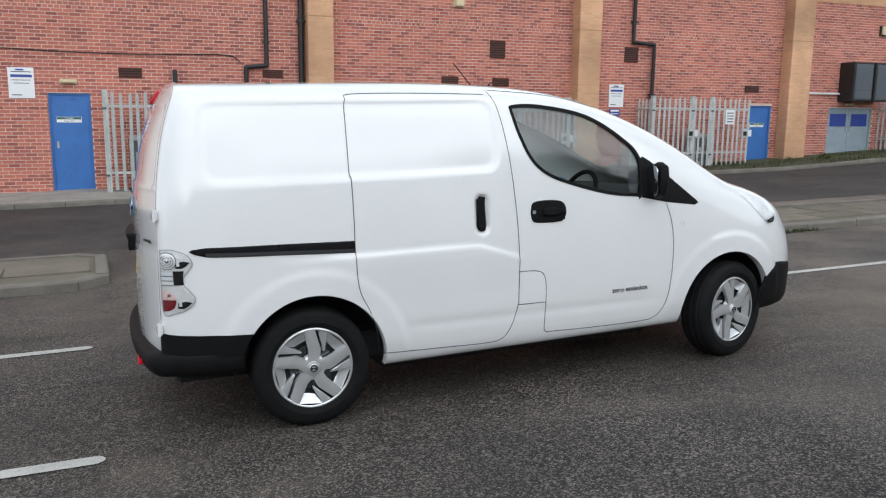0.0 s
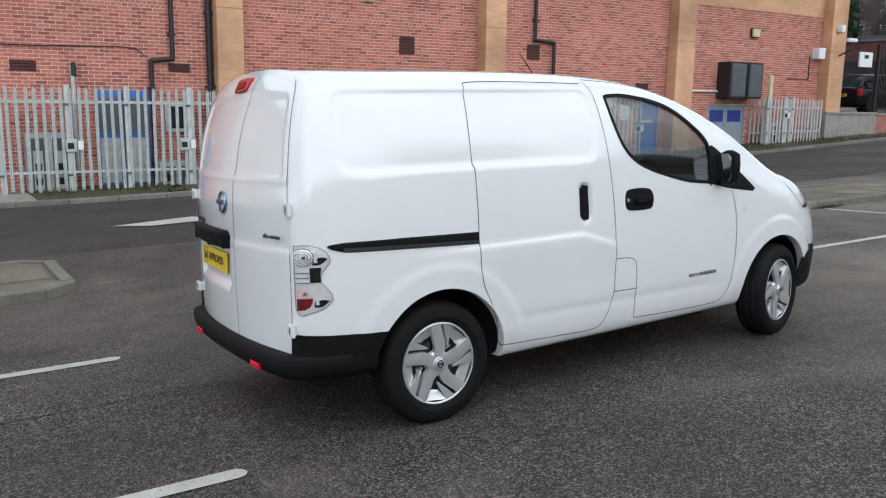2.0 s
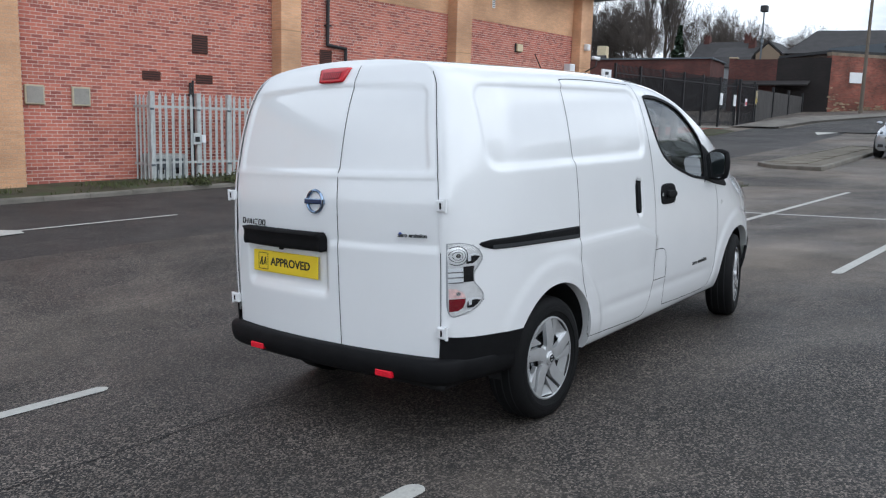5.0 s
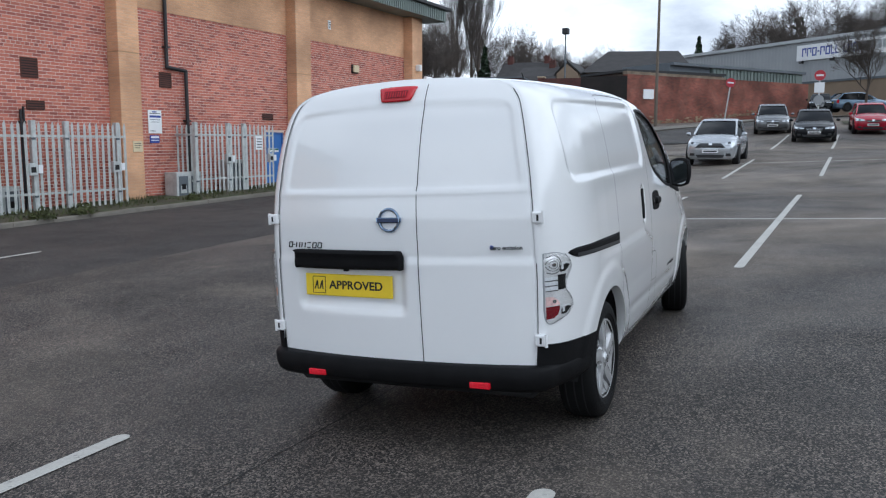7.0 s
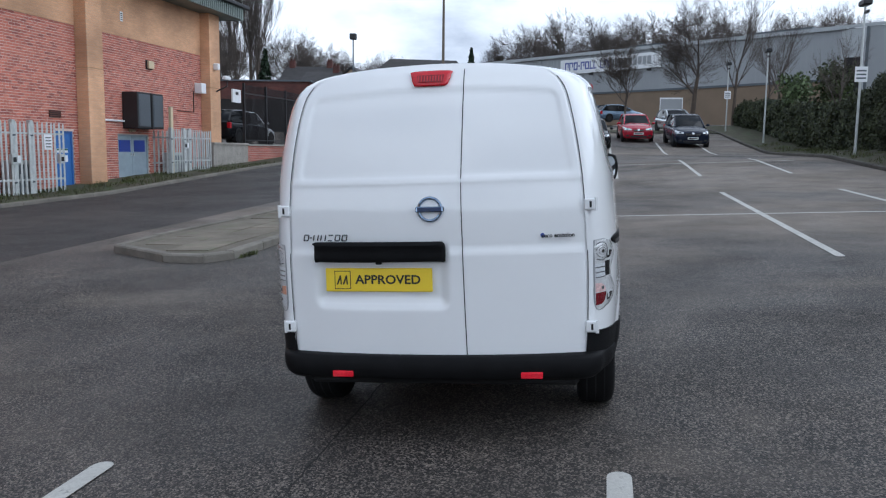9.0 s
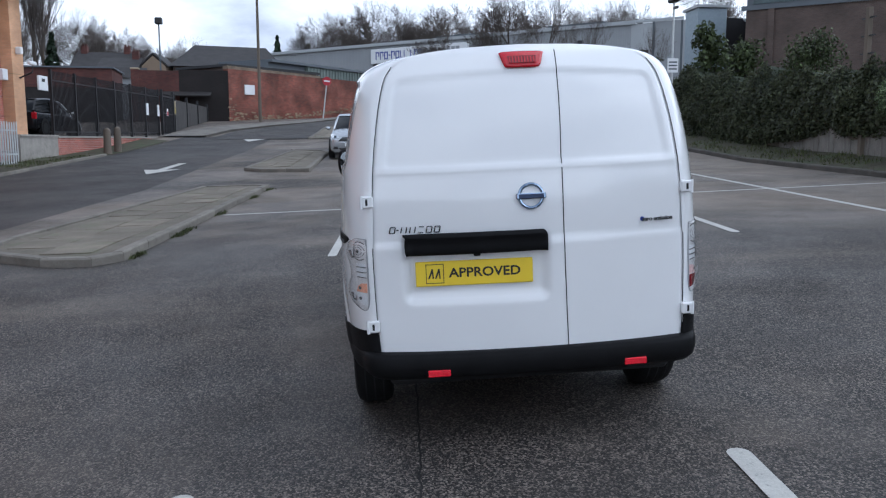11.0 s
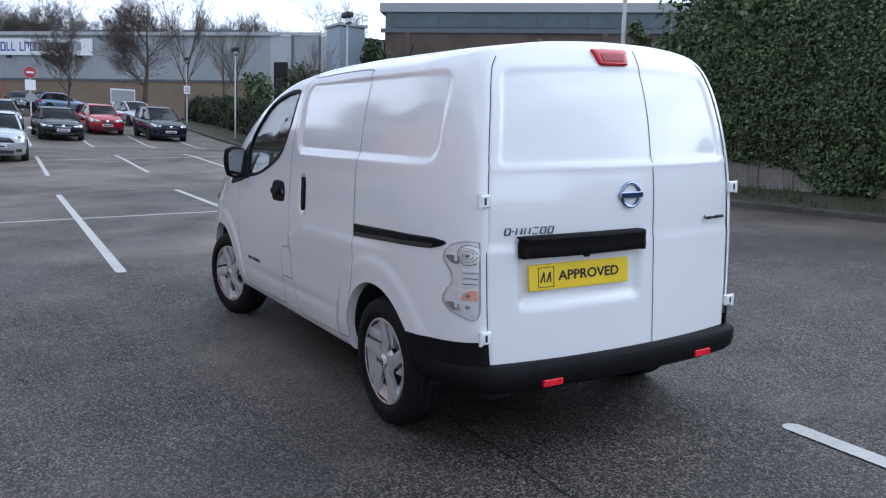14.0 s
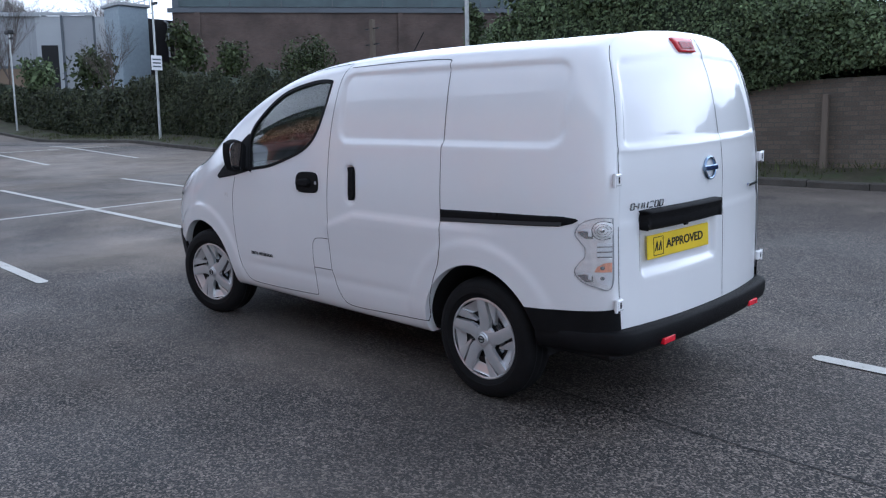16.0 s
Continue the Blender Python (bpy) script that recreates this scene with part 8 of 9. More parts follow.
def terrace(x, y, yaw, length, depth, eaves, ridge, label, chimneys, wallm):
    h = thing("terraced_house", label, "house", pose(x, y, 0, 0, 0, yaw), group="houses", kind="structure")
    part("wall", boxes((0, length, 0, depth, 1.5, eaves)), wallm, h)
    part("roof", prism([(-0.4, eaves - 0.1), (depth + 0.4, eaves - 0.1), (depth / 2, ridge)], -0.3, length + 0.3, "x"), M_SLATE, h, "dark slate roof")
    for c in chimneys:
        ch = part("chimney", boxes((c, c + 0.6, depth / 2 - 0.35, depth / 2 + 0.35, ridge - 1.2, ridge + 0.6)), M_MAROON, h)
        part("chimney_pot", tube(tube(bmesh.new(), (c + 0.15, depth / 2, ridge + 0.6), (c + 0.15, depth / 2, ridge + 0.85), 0.1), (c + 0.45, depth / 2, ridge + 0.6), (c + 0.45, depth / 2, ridge + 0.85), 0.1), M_TERRA, ch)
    for i in range(int(length / 3)):
        w_ = part("window", boxes((1 + i * 3, 2.1 + i * 3, -0.03, 0.05, eaves - 2.0, eaves - 0.7)), M_GLASS, h)
        part("window_sill", boxes((0.9 + i * 3, 2.2 + i * 3, -0.08, 0.0, eaves - 2.1, eaves - 2.0)), M_CREAM, w_)
    return h


terrace(85, 34.8, -88, 5.6, 7, 8.6, 10.7, "brick terraced house with a slate roof and chimney stacks", (0.2, 4.5), M_OLDBRICK)
terrace(78, 30.1, -88, 3.3, 6, 8.0, 9.4, "brown brick house with a dark slate roof and tall chimney", (2.6,), M_DARKBRICK)
gbl = thing("house_gable", "orange-brown brick gable end of a house", "house", pose(79, 25.2, 0, 0, 0, 0), kind="structure")
part("gable_wall", prism([(-1.1, 2), (1.1, 2), (1.1, 8.5), (0.05, 9.45), (-1.1, 8.5)], 0, 5, "x"), M_TAN, gbl)
part("roof", prism([(-1.3, 8.45), (0.05, 9.62), (1.3, 8.45), (1.3, 8.6), (0.05, 9.8), (-1.3, 8.6)], 0.02, 5.2, "x"), M_SLATE, gbl)
gar = thing("yard_shed", "long low red-brown outbuilding behind the railings", "building", pose(56.2, 22.6, 0, 0, 0, 98), kind="structure")
# one solid box; the shade of open bays is put into its colour
part("wall", boxes((0, 16, -5, 0, 1, 5.0)), M_BLACKWALL, gar, "solid near-black wall painted as shaded open bays under the eaves")
part("upper_wall", boxes((-0.05, 16.05, -5.1, 0.05, 5.0, 6.3)), M_MAROON, gar)
part("roof", boxes((-0.2, 16.2, -5.2, 0.2, 6.3, 6.4)), M_SHEDDARK, gar)
cot = thing("white_gable_house", "cream rendered house gable with chimney", "house", pose(66, 36, -1.2, 0, 0, 10), kind="structure")
part("gable", prism([(0, 2), (4, 2), (4, 6.6), (2, 8.6), (0, 6.6)], 0, 6), M_CREAM, cot)
part("chimney", boxes((2.6, 3.6, 0.3, 1.1, 7.5, 9.9)), M_CREAM, cot)
part("roof", prism([(-0.3, 6.3), (2, 8.75), (4.3, 6.3), (4.3, 6.5), (2, 9.0), (-0.3, 6.5)], 0.05, 6.2), M_SLATE, cot)

# ---------------- railed yard beyond the building ----------------
yard = thing("yard_wall", "low brick and block retaining wall of a raised yard", "wall", kind="structure")
YA, YB_, YC = Vector((26.9, 17.35)), Vector((29.8, 17.1)), Vector((43.4, 16.4))
for a, b, mat, h0, h1 in ((YA, YB_, M_CONCRETE, 1.52, 1.52), (YB_, YC, M_BRICK, 1.48, 1.50)):
    L = (b - a).length
    w_ = part("wall", prism([(0, -0.3), (L, 0.6), (L, h1), (0, h0)], 0, 0.3), mat, yard)
    w_m = pose(a.x, a.y, 0, 0, 0, math.degrees(math.atan2(b.y - a.y, b.x - a.x)))
    w_.matrix_local = w_m
    c_ = part("coping", prism([(0, h0), (L, h1), (L, h1 + 0.07), (0, h0 + 0.07)], -0.04, 0.34), M_CONCRETE, yard)
    c_.matrix_local = w_m
part("yard_ground", prism([(27.2, 17.7), (43.4, 16.75), (58, 18), (58, 40), (27.2, 40)], 0.8, 1.56, "z"), M_ASPHALT, yard)
rail = thing("railings", "tall black vertical-bar railings on a low brick wall", "fence")
L = (YC - YB_).length
ry = math.degrees(math.atan2(YC.y - YB_.y, YC.x - YB_.x))
rail.matrix_world = pose(YB_.x, YB_.y, 0, 0, 0, ry)
bar_me = bpy.data.meshes.new("bar")
bbm = boxes((-0.012, 0.012, -0.012, 0.012, 0, 2.45))
bbm.to_mesh(bbm_me := bar_me)
bbm.free()
bar_me.materials.append(M_BLACKMETAL)
nb = 118
for i in range(nb):
    o = new("bar", bar_me)
    o.parent = rail
    u = L * i / (nb - 1)
    o.location = (u, 0.15, 1.55 + 0.1 * u / L)
for i in range(7):
    u = L * i / 6
    part("post", boxes((u - 0.05, u + 0.05, 0.1, 0.2, 1.3, 4.05 + 0.1 * u / L)), M_BLACKMETAL, rail)
for z in (1.68, 3.62):
    part("rail", prism([(0, z), (L, z + 0.1), (L, z + 0.15), (0, z + 0.05)], 0.13, 0.17), M_BLACKMETAL, rail)
for u, mt in ((11.3, M_SIGNWHITE), (13.2, M_SIGNWHITE)):
    part("notice", boxes((u, u + 0.32, 0.06, 0.1, 2.7, 3.3)), mt, rail)
part("board", boxes((-1.35, -0.6, 0.0, 0.06, 3.2, 3.72)), M_SIGNWHITE, rail, "white notice board")
part("board_print", boxes((-1.1, -0.85, -0.01, -0.002, 3.5, 3.62)), M_BLACKMETAL, rail)
gate = thing("bar_gate", "tall black steel bar gate with small notices", "gate", pose(43.5, 16.4, 0, 0, 0, -0.5))
for u in (0.06, 2.62):
    part("gate_post", boxes((u - 0.07, u + 0.07, -0.07, 0.07, 1.4, 4.15), bevel=0.01), M_BLACKMETAL, gate)
gbar = bpy.data.meshes.new("gate_bar")
gb_bm = boxes((-0.014, 0.014, -0.014, 0.014, 1.65, 3.95))
gb_bm.to_mesh(gbar)
gb_bm.free()
gbar.materials.append(M_BLACKMETAL)
for i in range(19):
    o = new("gate_bar", gbar)
    o.parent = gate
    o.location = (0.2 + i * 0.128, 0, 0)
for z in (1.75, 2.85, 3.78):
    part("gate_rail", boxes((0.13, 2.55, -0.025, 0.025, z, z + 0.06)), M_BLACKMETAL, gate)
part("notice", boxes((1.0, 1.32, -0.05, -0.03, 2.75, 3.15)), M_SIGNWHITE, gate, "small white and red notice")
part("notice_band", boxes((1.02, 1.30, -0.053, -0.0505, 2.78, 2.98)), M_SIGNRED, gate)
part("notice", boxes((2.68, 2.94, -0.1, -0.08, 2.9, 3.65)), M_CREAM, gate, "yellow and cream notice")
part("notice_band", boxes((2.70, 2.92, -0.103, -0.1005, 2.95, 3.2)), M_YELLOW, gate)
M_BOARD = material("grey_board", (0.060, 0.056, 0.054), 0.9, vary=0.25, scale=3, stretch=(1, 1, 0.2))
bfence = thing("boarded_fence", "grey boarded fence between black steel posts", "fence", pose(46.3, 16.35, 0, 0, 0, 0.4))
for i in range(4):
    u = i * 3.55
    zb, zt = float(np.interp(u, [0, 11], [1.45, 2.3])), 3.72
    part("post", boxes((u - 0.06, u + 0.06, -0.08, 0.06, zb, 4.05 - 0.03 * i), bevel=0.008), M_BLACKMETAL, bfence)
    if i < 3:
        for k in range(14):
            a = u + 0.08 + k * 0.245
            part("board", boxes((a, a + 0.232, -0.02, 0.01, zb + 0.12 + 0.06 * k / 3, zt + (k % 3) * 0.008)), M_BOARD, bfence)
        part("rail", boxes((u + 0.06, u + 3.49, 0.012, 0.06, zt - 0.3, zt - 0.22)), M_BLACKMETAL, bfence)
for x, y in ((32.0, 15.95), (33.1, 15.85)):
    b = thing("bollard", "weathered stone bollard on the grass bank", "bollard", group="bollards")
    z = gz(x, y)
    bm = bmesh.new()
    tube(bm, (x, y, z - 0.1), (x + 0.03, y, z + 0.95), 0.17, 0.14, n=12)
    bmesh.ops.create_icosphere(bm, subdivisions=2, radius=0.14, matrix=Matrix.Translation((x + 0.03, y, z + 0.95)))
    part("shaft", bm, M_WOOD, b, smooth=True)
bank = thing("grass_bank", "worn grass bank under the yard wall", "verge", kind="structure")
bv, bf = [], []
bx_ = [27.5, 30, 32.5, 35, 37.5, 40]
for i, x in enumerate(bx_):
    yw = float(np.interp(x, [26.9, 29.8, 43.4], [17.35, 17.1, 16.4]))
    for j, d in enumerate((0.02, -0.7, -1.3)):
        bv.append((x, yw + d, gz(x, yw + d) + (0.13, 0.07, 0.02)[j]))
    if i:
        bf += [((i - 1) * 3 + j, (i - 1) * 3 + j + 1, i * 3 + j + 1, i * 3 + j) for j in range(2)]
link_mesh("bank_bed", bv, bf, M_SOIL, bank, smooth=True)
# pale concrete footway up the far side of the road
M_FOOTWAY = material("footway_concrete", (0.17, 0.155, 0.135), 0.92, vary=0.25, scale=1.2, fine=0.2, fine_scale=50)
fw = strip("footway", [(42.3, 15.2), (46.6, 14.3), (50.6, 11.7), (56.6, 8.1), (66, 1.2)], 2.4, 0.09, M_FOOTWAY)
kerb_run(fw, [(66.0, 0.0), (55.9, 6.95), (49.7, 10.75), (46.1, 13.1), (42.2, 13.95)], 0.11, 0.13, 1.8, M_KERBDARK)
tagged(fw, "pale concrete footway climbing beside the brick wall", "pavement", kind="structure")
fr_ = strip("back_road", [(40, 10.6), (50, 9.4), (58, 7.0), (68, 0.0), (76, -10)], 6.0, 0.014, M_ROAD)
tagged(fr_, "dark asphalt road bending behind the car park", "road", kind="structure")
gb_ = strip("grass_patch", [(52, 1.0), (52, -6.0)], 3.5, 0.06, M_SOIL)
tagged(gb_, "patch of rough grass at the end of the bays", "grass", kind="structure")


# ---------------- poles, lamps and signs ----------------
def pole(x, y, h, r, mat, label, name="pole", category="pole", base=None):
    z = gz(x, y) if base is None else base
    p_ = thing(name, label, category, pose(x, y, z))
    bm = bmesh.new()
    tube(bm, (0, 0, -0.2), (0, 0, h), r, r * 0.65, n=10)
    part("shaft", bm, mat, p_, smooth=True)
    return p_


tp = pole(56, 12.6, 9.3, 0.125, M_WOOD, "tall weathered timber telegraph pole", "telegraph_pole")
for z in (7.2, 6.2, 8.0):
    part("step_iron", boxes((-0.2, 0.2, -0.02, 0.02, z, z + 0.05)), M_BLACKMETAL, tp)
m_ = pole(58, 19.7, 7.6, 0.075, M_SHEDDARK, "mast with a boxy camera head", "camera_mast", base=2.3)
part("camera_head", boxes((-0.22, 0.22, -0.24, 0.24, 7.25, 7.7), bevel=0.05), M_BLACKMETAL, m_)
for z in (5.2, 3.6):
    part("bracket", boxes((-0.3, 0.3, -0.04, 0.04, z, z + 0.18)), M_SHEDDARK, m_)
for x, y, h, label in ((10.6, -4.5, 6.5, "tall galvanised lamp column on the verge"), (26.0, -5.5, 5.0, "slim grey lamp column with a white notice"), (41.8, -6.3, 4.8, "slim grey lamp column at the far end"), (52, -6.35, 4.3, "slim grey lamp column with a parking notice")):
    lp = pole(x, y, h, 0.05 if h < 6 else 0.055, M_GALV, label, "street_lamp", "street lamp")
    if h > 6:
        part("base_sleeve", tube(bmesh.new(), (0, 0, -0.1), (0, 0, 1.15), 0.074, 0.072, n=12), M_GALV, lp, smooth=True)
        part("collar", tube(bmesh.new(), (0, 0, 1.15), (0, 0, 1.22), 0.073, 0.052, n=12), M_GALV, lp)
        part("plate_band", tube(bmesh.new(), (0, 0, 1.85), (0, 0, 1.9), 0.058, 0.058, n=12), M_SIGNWHITE, lp)
    else:
        hd = part("lamp_head", boxes((-0.28, 0.28, -0.14, 0.14, h - 0.05, h + 0.14), bevel=0.04), M_BLACKMETAL, lp)
        part("lamp_glass", boxes((-0.2, 0.2, -0.15, -0.141, h, h + 0.1)), M_SHED, hd)
        part("arm", boxes((-0.32, 0.0, -0.04, 0.04, h - 0.3, h - 0.22)), M_BLACKMETAL, lp)
        if "notice" in label:
            nt_ = part("notice", boxes((-0.075, -0.06, -0.2, 0.2, h * 0.5, h * 0.5 + 0.5), bevel=0.004), M_SIGNWHITE, lp)
            for q in range(3):
                part("print_line", boxes((-0.079, -0.0755, -0.15, 0.15, h * 0.5 + 0.1 + q * 0.12, h * 0.5 + 0.15 + q * 0.12)), M_SHEDDARK, nt_)


def no_entry(x, y, ztop, base, label, extra, lean=0):
    s = thing("no_entry_sign", label, "road sign", pose(x, y, base) @ pose(0, 0, 0, lean, 0, 0) @ pose(0, 0, -base), group="road signs")
    part("sign_post", tube(bmesh.new(), (0, 0, base - 0.2), (0, 0, ztop + 0.3), 0.05), M_GALV, s)
    disc = bmesh.new()
    bmesh.ops.create_cone(disc, cap_ends=True, segments=28, radius1=0.33, radius2=0.33, depth=0.04, matrix=Matrix.Translation((-0.08, 0, ztop)) @ Matrix.Rotation(radians(90), 4, "Y"))
    d = part("disc", disc, M_SIGNRED, s, "red round plate with a white bar")
    part("white_bar", boxes((-0.105, -0.101, -0.22, 0.22, ztop - 0.055, ztop + 0.055)), M_SIGNWHITE, d)
    if extra:
        part("lower_plate", boxes((-0.1, -0.06, -0.3, 0.3, ztop - 1.1, ztop - 0.45)), M_SIGNWHITE, s)
        disc = bmesh.new()
        bmesh.ops.create_cone(disc, cap_ends=True, segments=24, radius1=0.30, radius2=0.30, depth=0.04, matrix=Matrix.Translation((-0.08, 0, ztop - 1.55)) @ Matrix.Rotation(radians(90), 4, "Y"))
        part("round_plate", disc, M_SHED, s)


no_entry(56, 2.3, 5.85, 3.2, "no-entry road sign above a white plate", True)
no_entry(61, 8.45, 5.9, 3.2, "leaning no-entry road sign by the wall", False, 7)
wb = thing("notice_board", "white framed notice board on posts", "sign", pose(60, -3.9, 0))
part("board", boxes((-0.05, 0.05, -0.8, 0.75, 4.5, 5.35)), M_SHED, wb)
part("board_frame", boxes((-0.08, 0.0, -0.85, -0.8, 4.4, 5.45), (-0.08, 0.0, 0.75, 0.8, 4.4, 5.45), (-0.08, 0.0, -0.8, 0.75, 5.35, 5.45), (-0.08, 0.0, -0.8, 0.75, 4.4, 4.5)), M_SIGNWHITE, wb)
for y in (-0.7, 0.65):
    part("board_post", boxes((0.0, 0.06, y - 0.04, y + 0.04, 3.0, 4.4)), M_SIGNWHITE, wb)

# ---------------- trees ----------------
plant(TREE_A, "large leafless tree at the end of the car park", 62, -5.8, gz(62, -5.8) - 0.1, 10.4, 40, wide=1.3)
plant(TREE_B, "small leafless street tree", 64, -0.9, gz(64, -0.9) - 0.1, 7.4, 10, wide=1.2)
plant(TREE_C, "slender leafless tree beside the shed", 61, -8.6, gz(61, -8.6), 10.5, 80)
plant(TREE_C, "thin leafless sapling by the hedge", 33, -7.2, gz(33, -7.2) + 0.6, 4.6, 200)
plant(TREE_C, "thin leafless sapling by the hedge", 50, -9.0, gz(50, -9) + 0.6, 7.0, 150)
plant(TREE_C, "thin leafless sapling by the hedge", 55, -9.6, gz(55, -9.6) + 0.6, 6.2, 20)
rt = random.Random(4)
ivied = []
for i in range(22):
    f = i / 21
    x, y = 128 + 12 * math.sin(i * 1.7), 15 - 62 * f + rt.uniform(-2, 2)
    x = max(x, 117.6 + 26 + 0.855 * (y - 25.3))      # all of them stand behind the shed
    h = rt.uniform(13.5, 18.5)
    far = plant((TREE_A, TREE_B)[i % 2], "distant leafless tree on the wooded skyline" if i % 4 else "distant tree with dark ivy up its trunk", x, y, 7.0 + rt.uniform(-1, 1), h, rt.uniform(0, 360), group="skyline trees", wide=1.15)
    if i % 4 == 0:
        ivied.append((far, h))
for x, y, h in ((97, 44.6, 22), (97.6, 42.9, 24), (96.6, 41.5, 21)):
    plant(TREE_P, "tall slender leafless poplar", x, y, 4.0, h, rt.uniform(0, 360), "poplar_tree", "poplars")
for x, y, h in ((88, 44, 13), (92, 48, 14), (96, 30, 10), (103, 27, 10.5), (84, 50, 12), (80, 56, 13), (76, 62, 13), (90, 30, 9.5), (94, 26, 9), (70, 60, 12), (66, 66, 12), (84, 40, 11), (78, 46, 11), (60, 70, 13), (86, 54, 15), (90, 60, 16), (98, 54, 17), (80, 66, 15), (72, 52, 11), (100, 64, 18), (92, 68, 17), (84, 74, 16), (104, 50, 17), (74, 74, 15), (66, 56, 11), (100, 37, 12), (104, 40, 14), (99, 46.5, 13), (106, 45, 15), (101, 50, 14), (96, 36, 11), (94, 50, 13), (108, 38, 13)):
    plant((TREE_A, TREE_B)[int(h) % 2], "leafless tree behind the houses", x, y, 4.0, h, rt.uniform(0, 360), group="trees behind the houses")
# a dark evergreen and distant woods
M_CONIFER = island_leaf_material("conifer", (0.02, 0.035, 0.018), 0.4)
for x, y, z, h in ((130, 18.4, 10.6, 7.0), (62, 37.0, 2, 9.0), (66, 40.5, 2, 10.0), (92, 39, 4, 9.0)):
    t = thing("conifer_tree", "small dark evergreen against the sky", "tree", group="conifers")
    part("trunk", tube(bmesh.new(), (x, y, z - 2), (x, y, z + h * 0.8), 0.2, 0.05), M_BARK, t)

    def cone_s(rng, n, x=x, y=y, z=z, h=h):
        f = rng.uniform(0, 1, n)
        a = rng.uniform(0, 6.28, n)
        r = (1 - f) * h * 0.28 * np.sqrt(rng.uniform(0.1, 1, n)) * (0.75 + 0.25 * np.sin(f * 40))
        pts = np.stack([x + np.cos(a) * r, y + np.sin(a) * r, z + f * h], axis=1)
        return pts, np.stack([np.cos(a), np.sin(a), np.full(n, 0.2)], axis=1)
    leaf_cloud("crown", 900, cone_s, 0.3, M_CONIFER, t, seed=int(x))
for k, (far, h) in enumerate(ivied):
    def ivy_s(rng, n, tall=TREE_A[1] * 0.72):
        f, a = rng.uniform(0.1, 1, n), rng.uniform(0, 6.28, n)
        r = (0.35 + 0.9 * np.sin(f * 3.0) ** 2) * np.sqrt(rng.uniform(0, 1, n)) * 0.8
        return np.stack([np.cos(a) * r, np.sin(a) * r, f * tall], axis=1), np.stack([np.cos(a), np.sin(a), np.full(n, 0.2)], axis=1)
    leaf_cloud("ivy", 500, ivy_s, 0.16, M_CONIFER, far, "dark ivy on the trunk", seed=60 + k)
hill = thing("wooded_hill", "distant bank of leafless winter woodland", "hill", kind="structure")
# base lightened: the haze over the far woods is put into the colour
M_HILL = material("hazy_winter_wood", (0.17, 0.148, 0.128), 0.95, vary=0.35, scale=0.15, fine=0.35, fine_scale=0.9)
hv, hf = [], []
ang = np.linspace(radians(-75), radians(80), 120)
for i, a in enumerate(ang):
    for j, (rr, zz) in enumerate(((150, 3), (152, 7.0), (158, 10.0), (170, 11.0))):
        hv.append((rr * math.cos(a), rr * math.sin(a), zz * float(np.interp(math.degrees(a), [-75, 8, 12, 21, 27, 80], [1.0, 1.0, 0.75, 0.8, 1.45, 1.7])) + (1.6 * noise.noise((a * 14, j, 0)) + 0.9 * noise.noise((a * 60, j, 2)) if j else -3)))
    if i:
        hf += [((i - 1) * 4 + j, i * 4 + j, i * 4 + j + 1, (i - 1) * 4 + j + 1) for j in range(3)]
link_mesh("woodland", hv, hf, M_HILL, hill, smooth=True)

hp = thing("concrete_post", "weathered concrete post rising out of the ivy", "post")
part("shaft", boxes((15.14, 15.26, -6.0, -5.88, 0.9, 4.35), bevel=0.01), M_WOOD, hp)
for z in (3.3, 3.7, 4.1):
    part("cross_iron", boxes((14.95, 15.45, -5.96, -5.92, z, z + 0.03)), M_BLACKMETAL, hp)

# ---------------- parked cars ----------------
def car_paint(name, rgb, metal=0.4):
    return material(name, rgb, 0.2, metal=metal, vary=0.03, scale=3, coat=0.2 if max(rgb) > 0.1 else 0.05, specular=0.5 if max(rgb) > 0.1 else 0.25)


M_CARGLASS = material("car_glass", (0.006, 0.007, 0.008), 0.05, specular=0.16)
M_LAMPDARK = material("lamp_bowl", (0.10, 0.11, 0.12), 0.15, metal=0.6)
M_HEADLAMP = material("head_lamp_glass", (0.62, 0.66, 0.70), 0.12, metal=0.5, coat=0.6)


def loft(rings, close=True):
    v, f = [], []
    n = len(rings[0])
    for i, r in enumerate(rings):
        v += r
        if i:
            f += [((i - 1) * n + j, (i - 1) * n + (j + 1) % n, i * n + (j + 1) % n, i * n + j) for j in range(n if close else n - 1)]
    f.append(tuple(range(n))[::-1])
    f.append(tuple((len(rings) - 1) * n + j for j in range(n)))
    return v, f


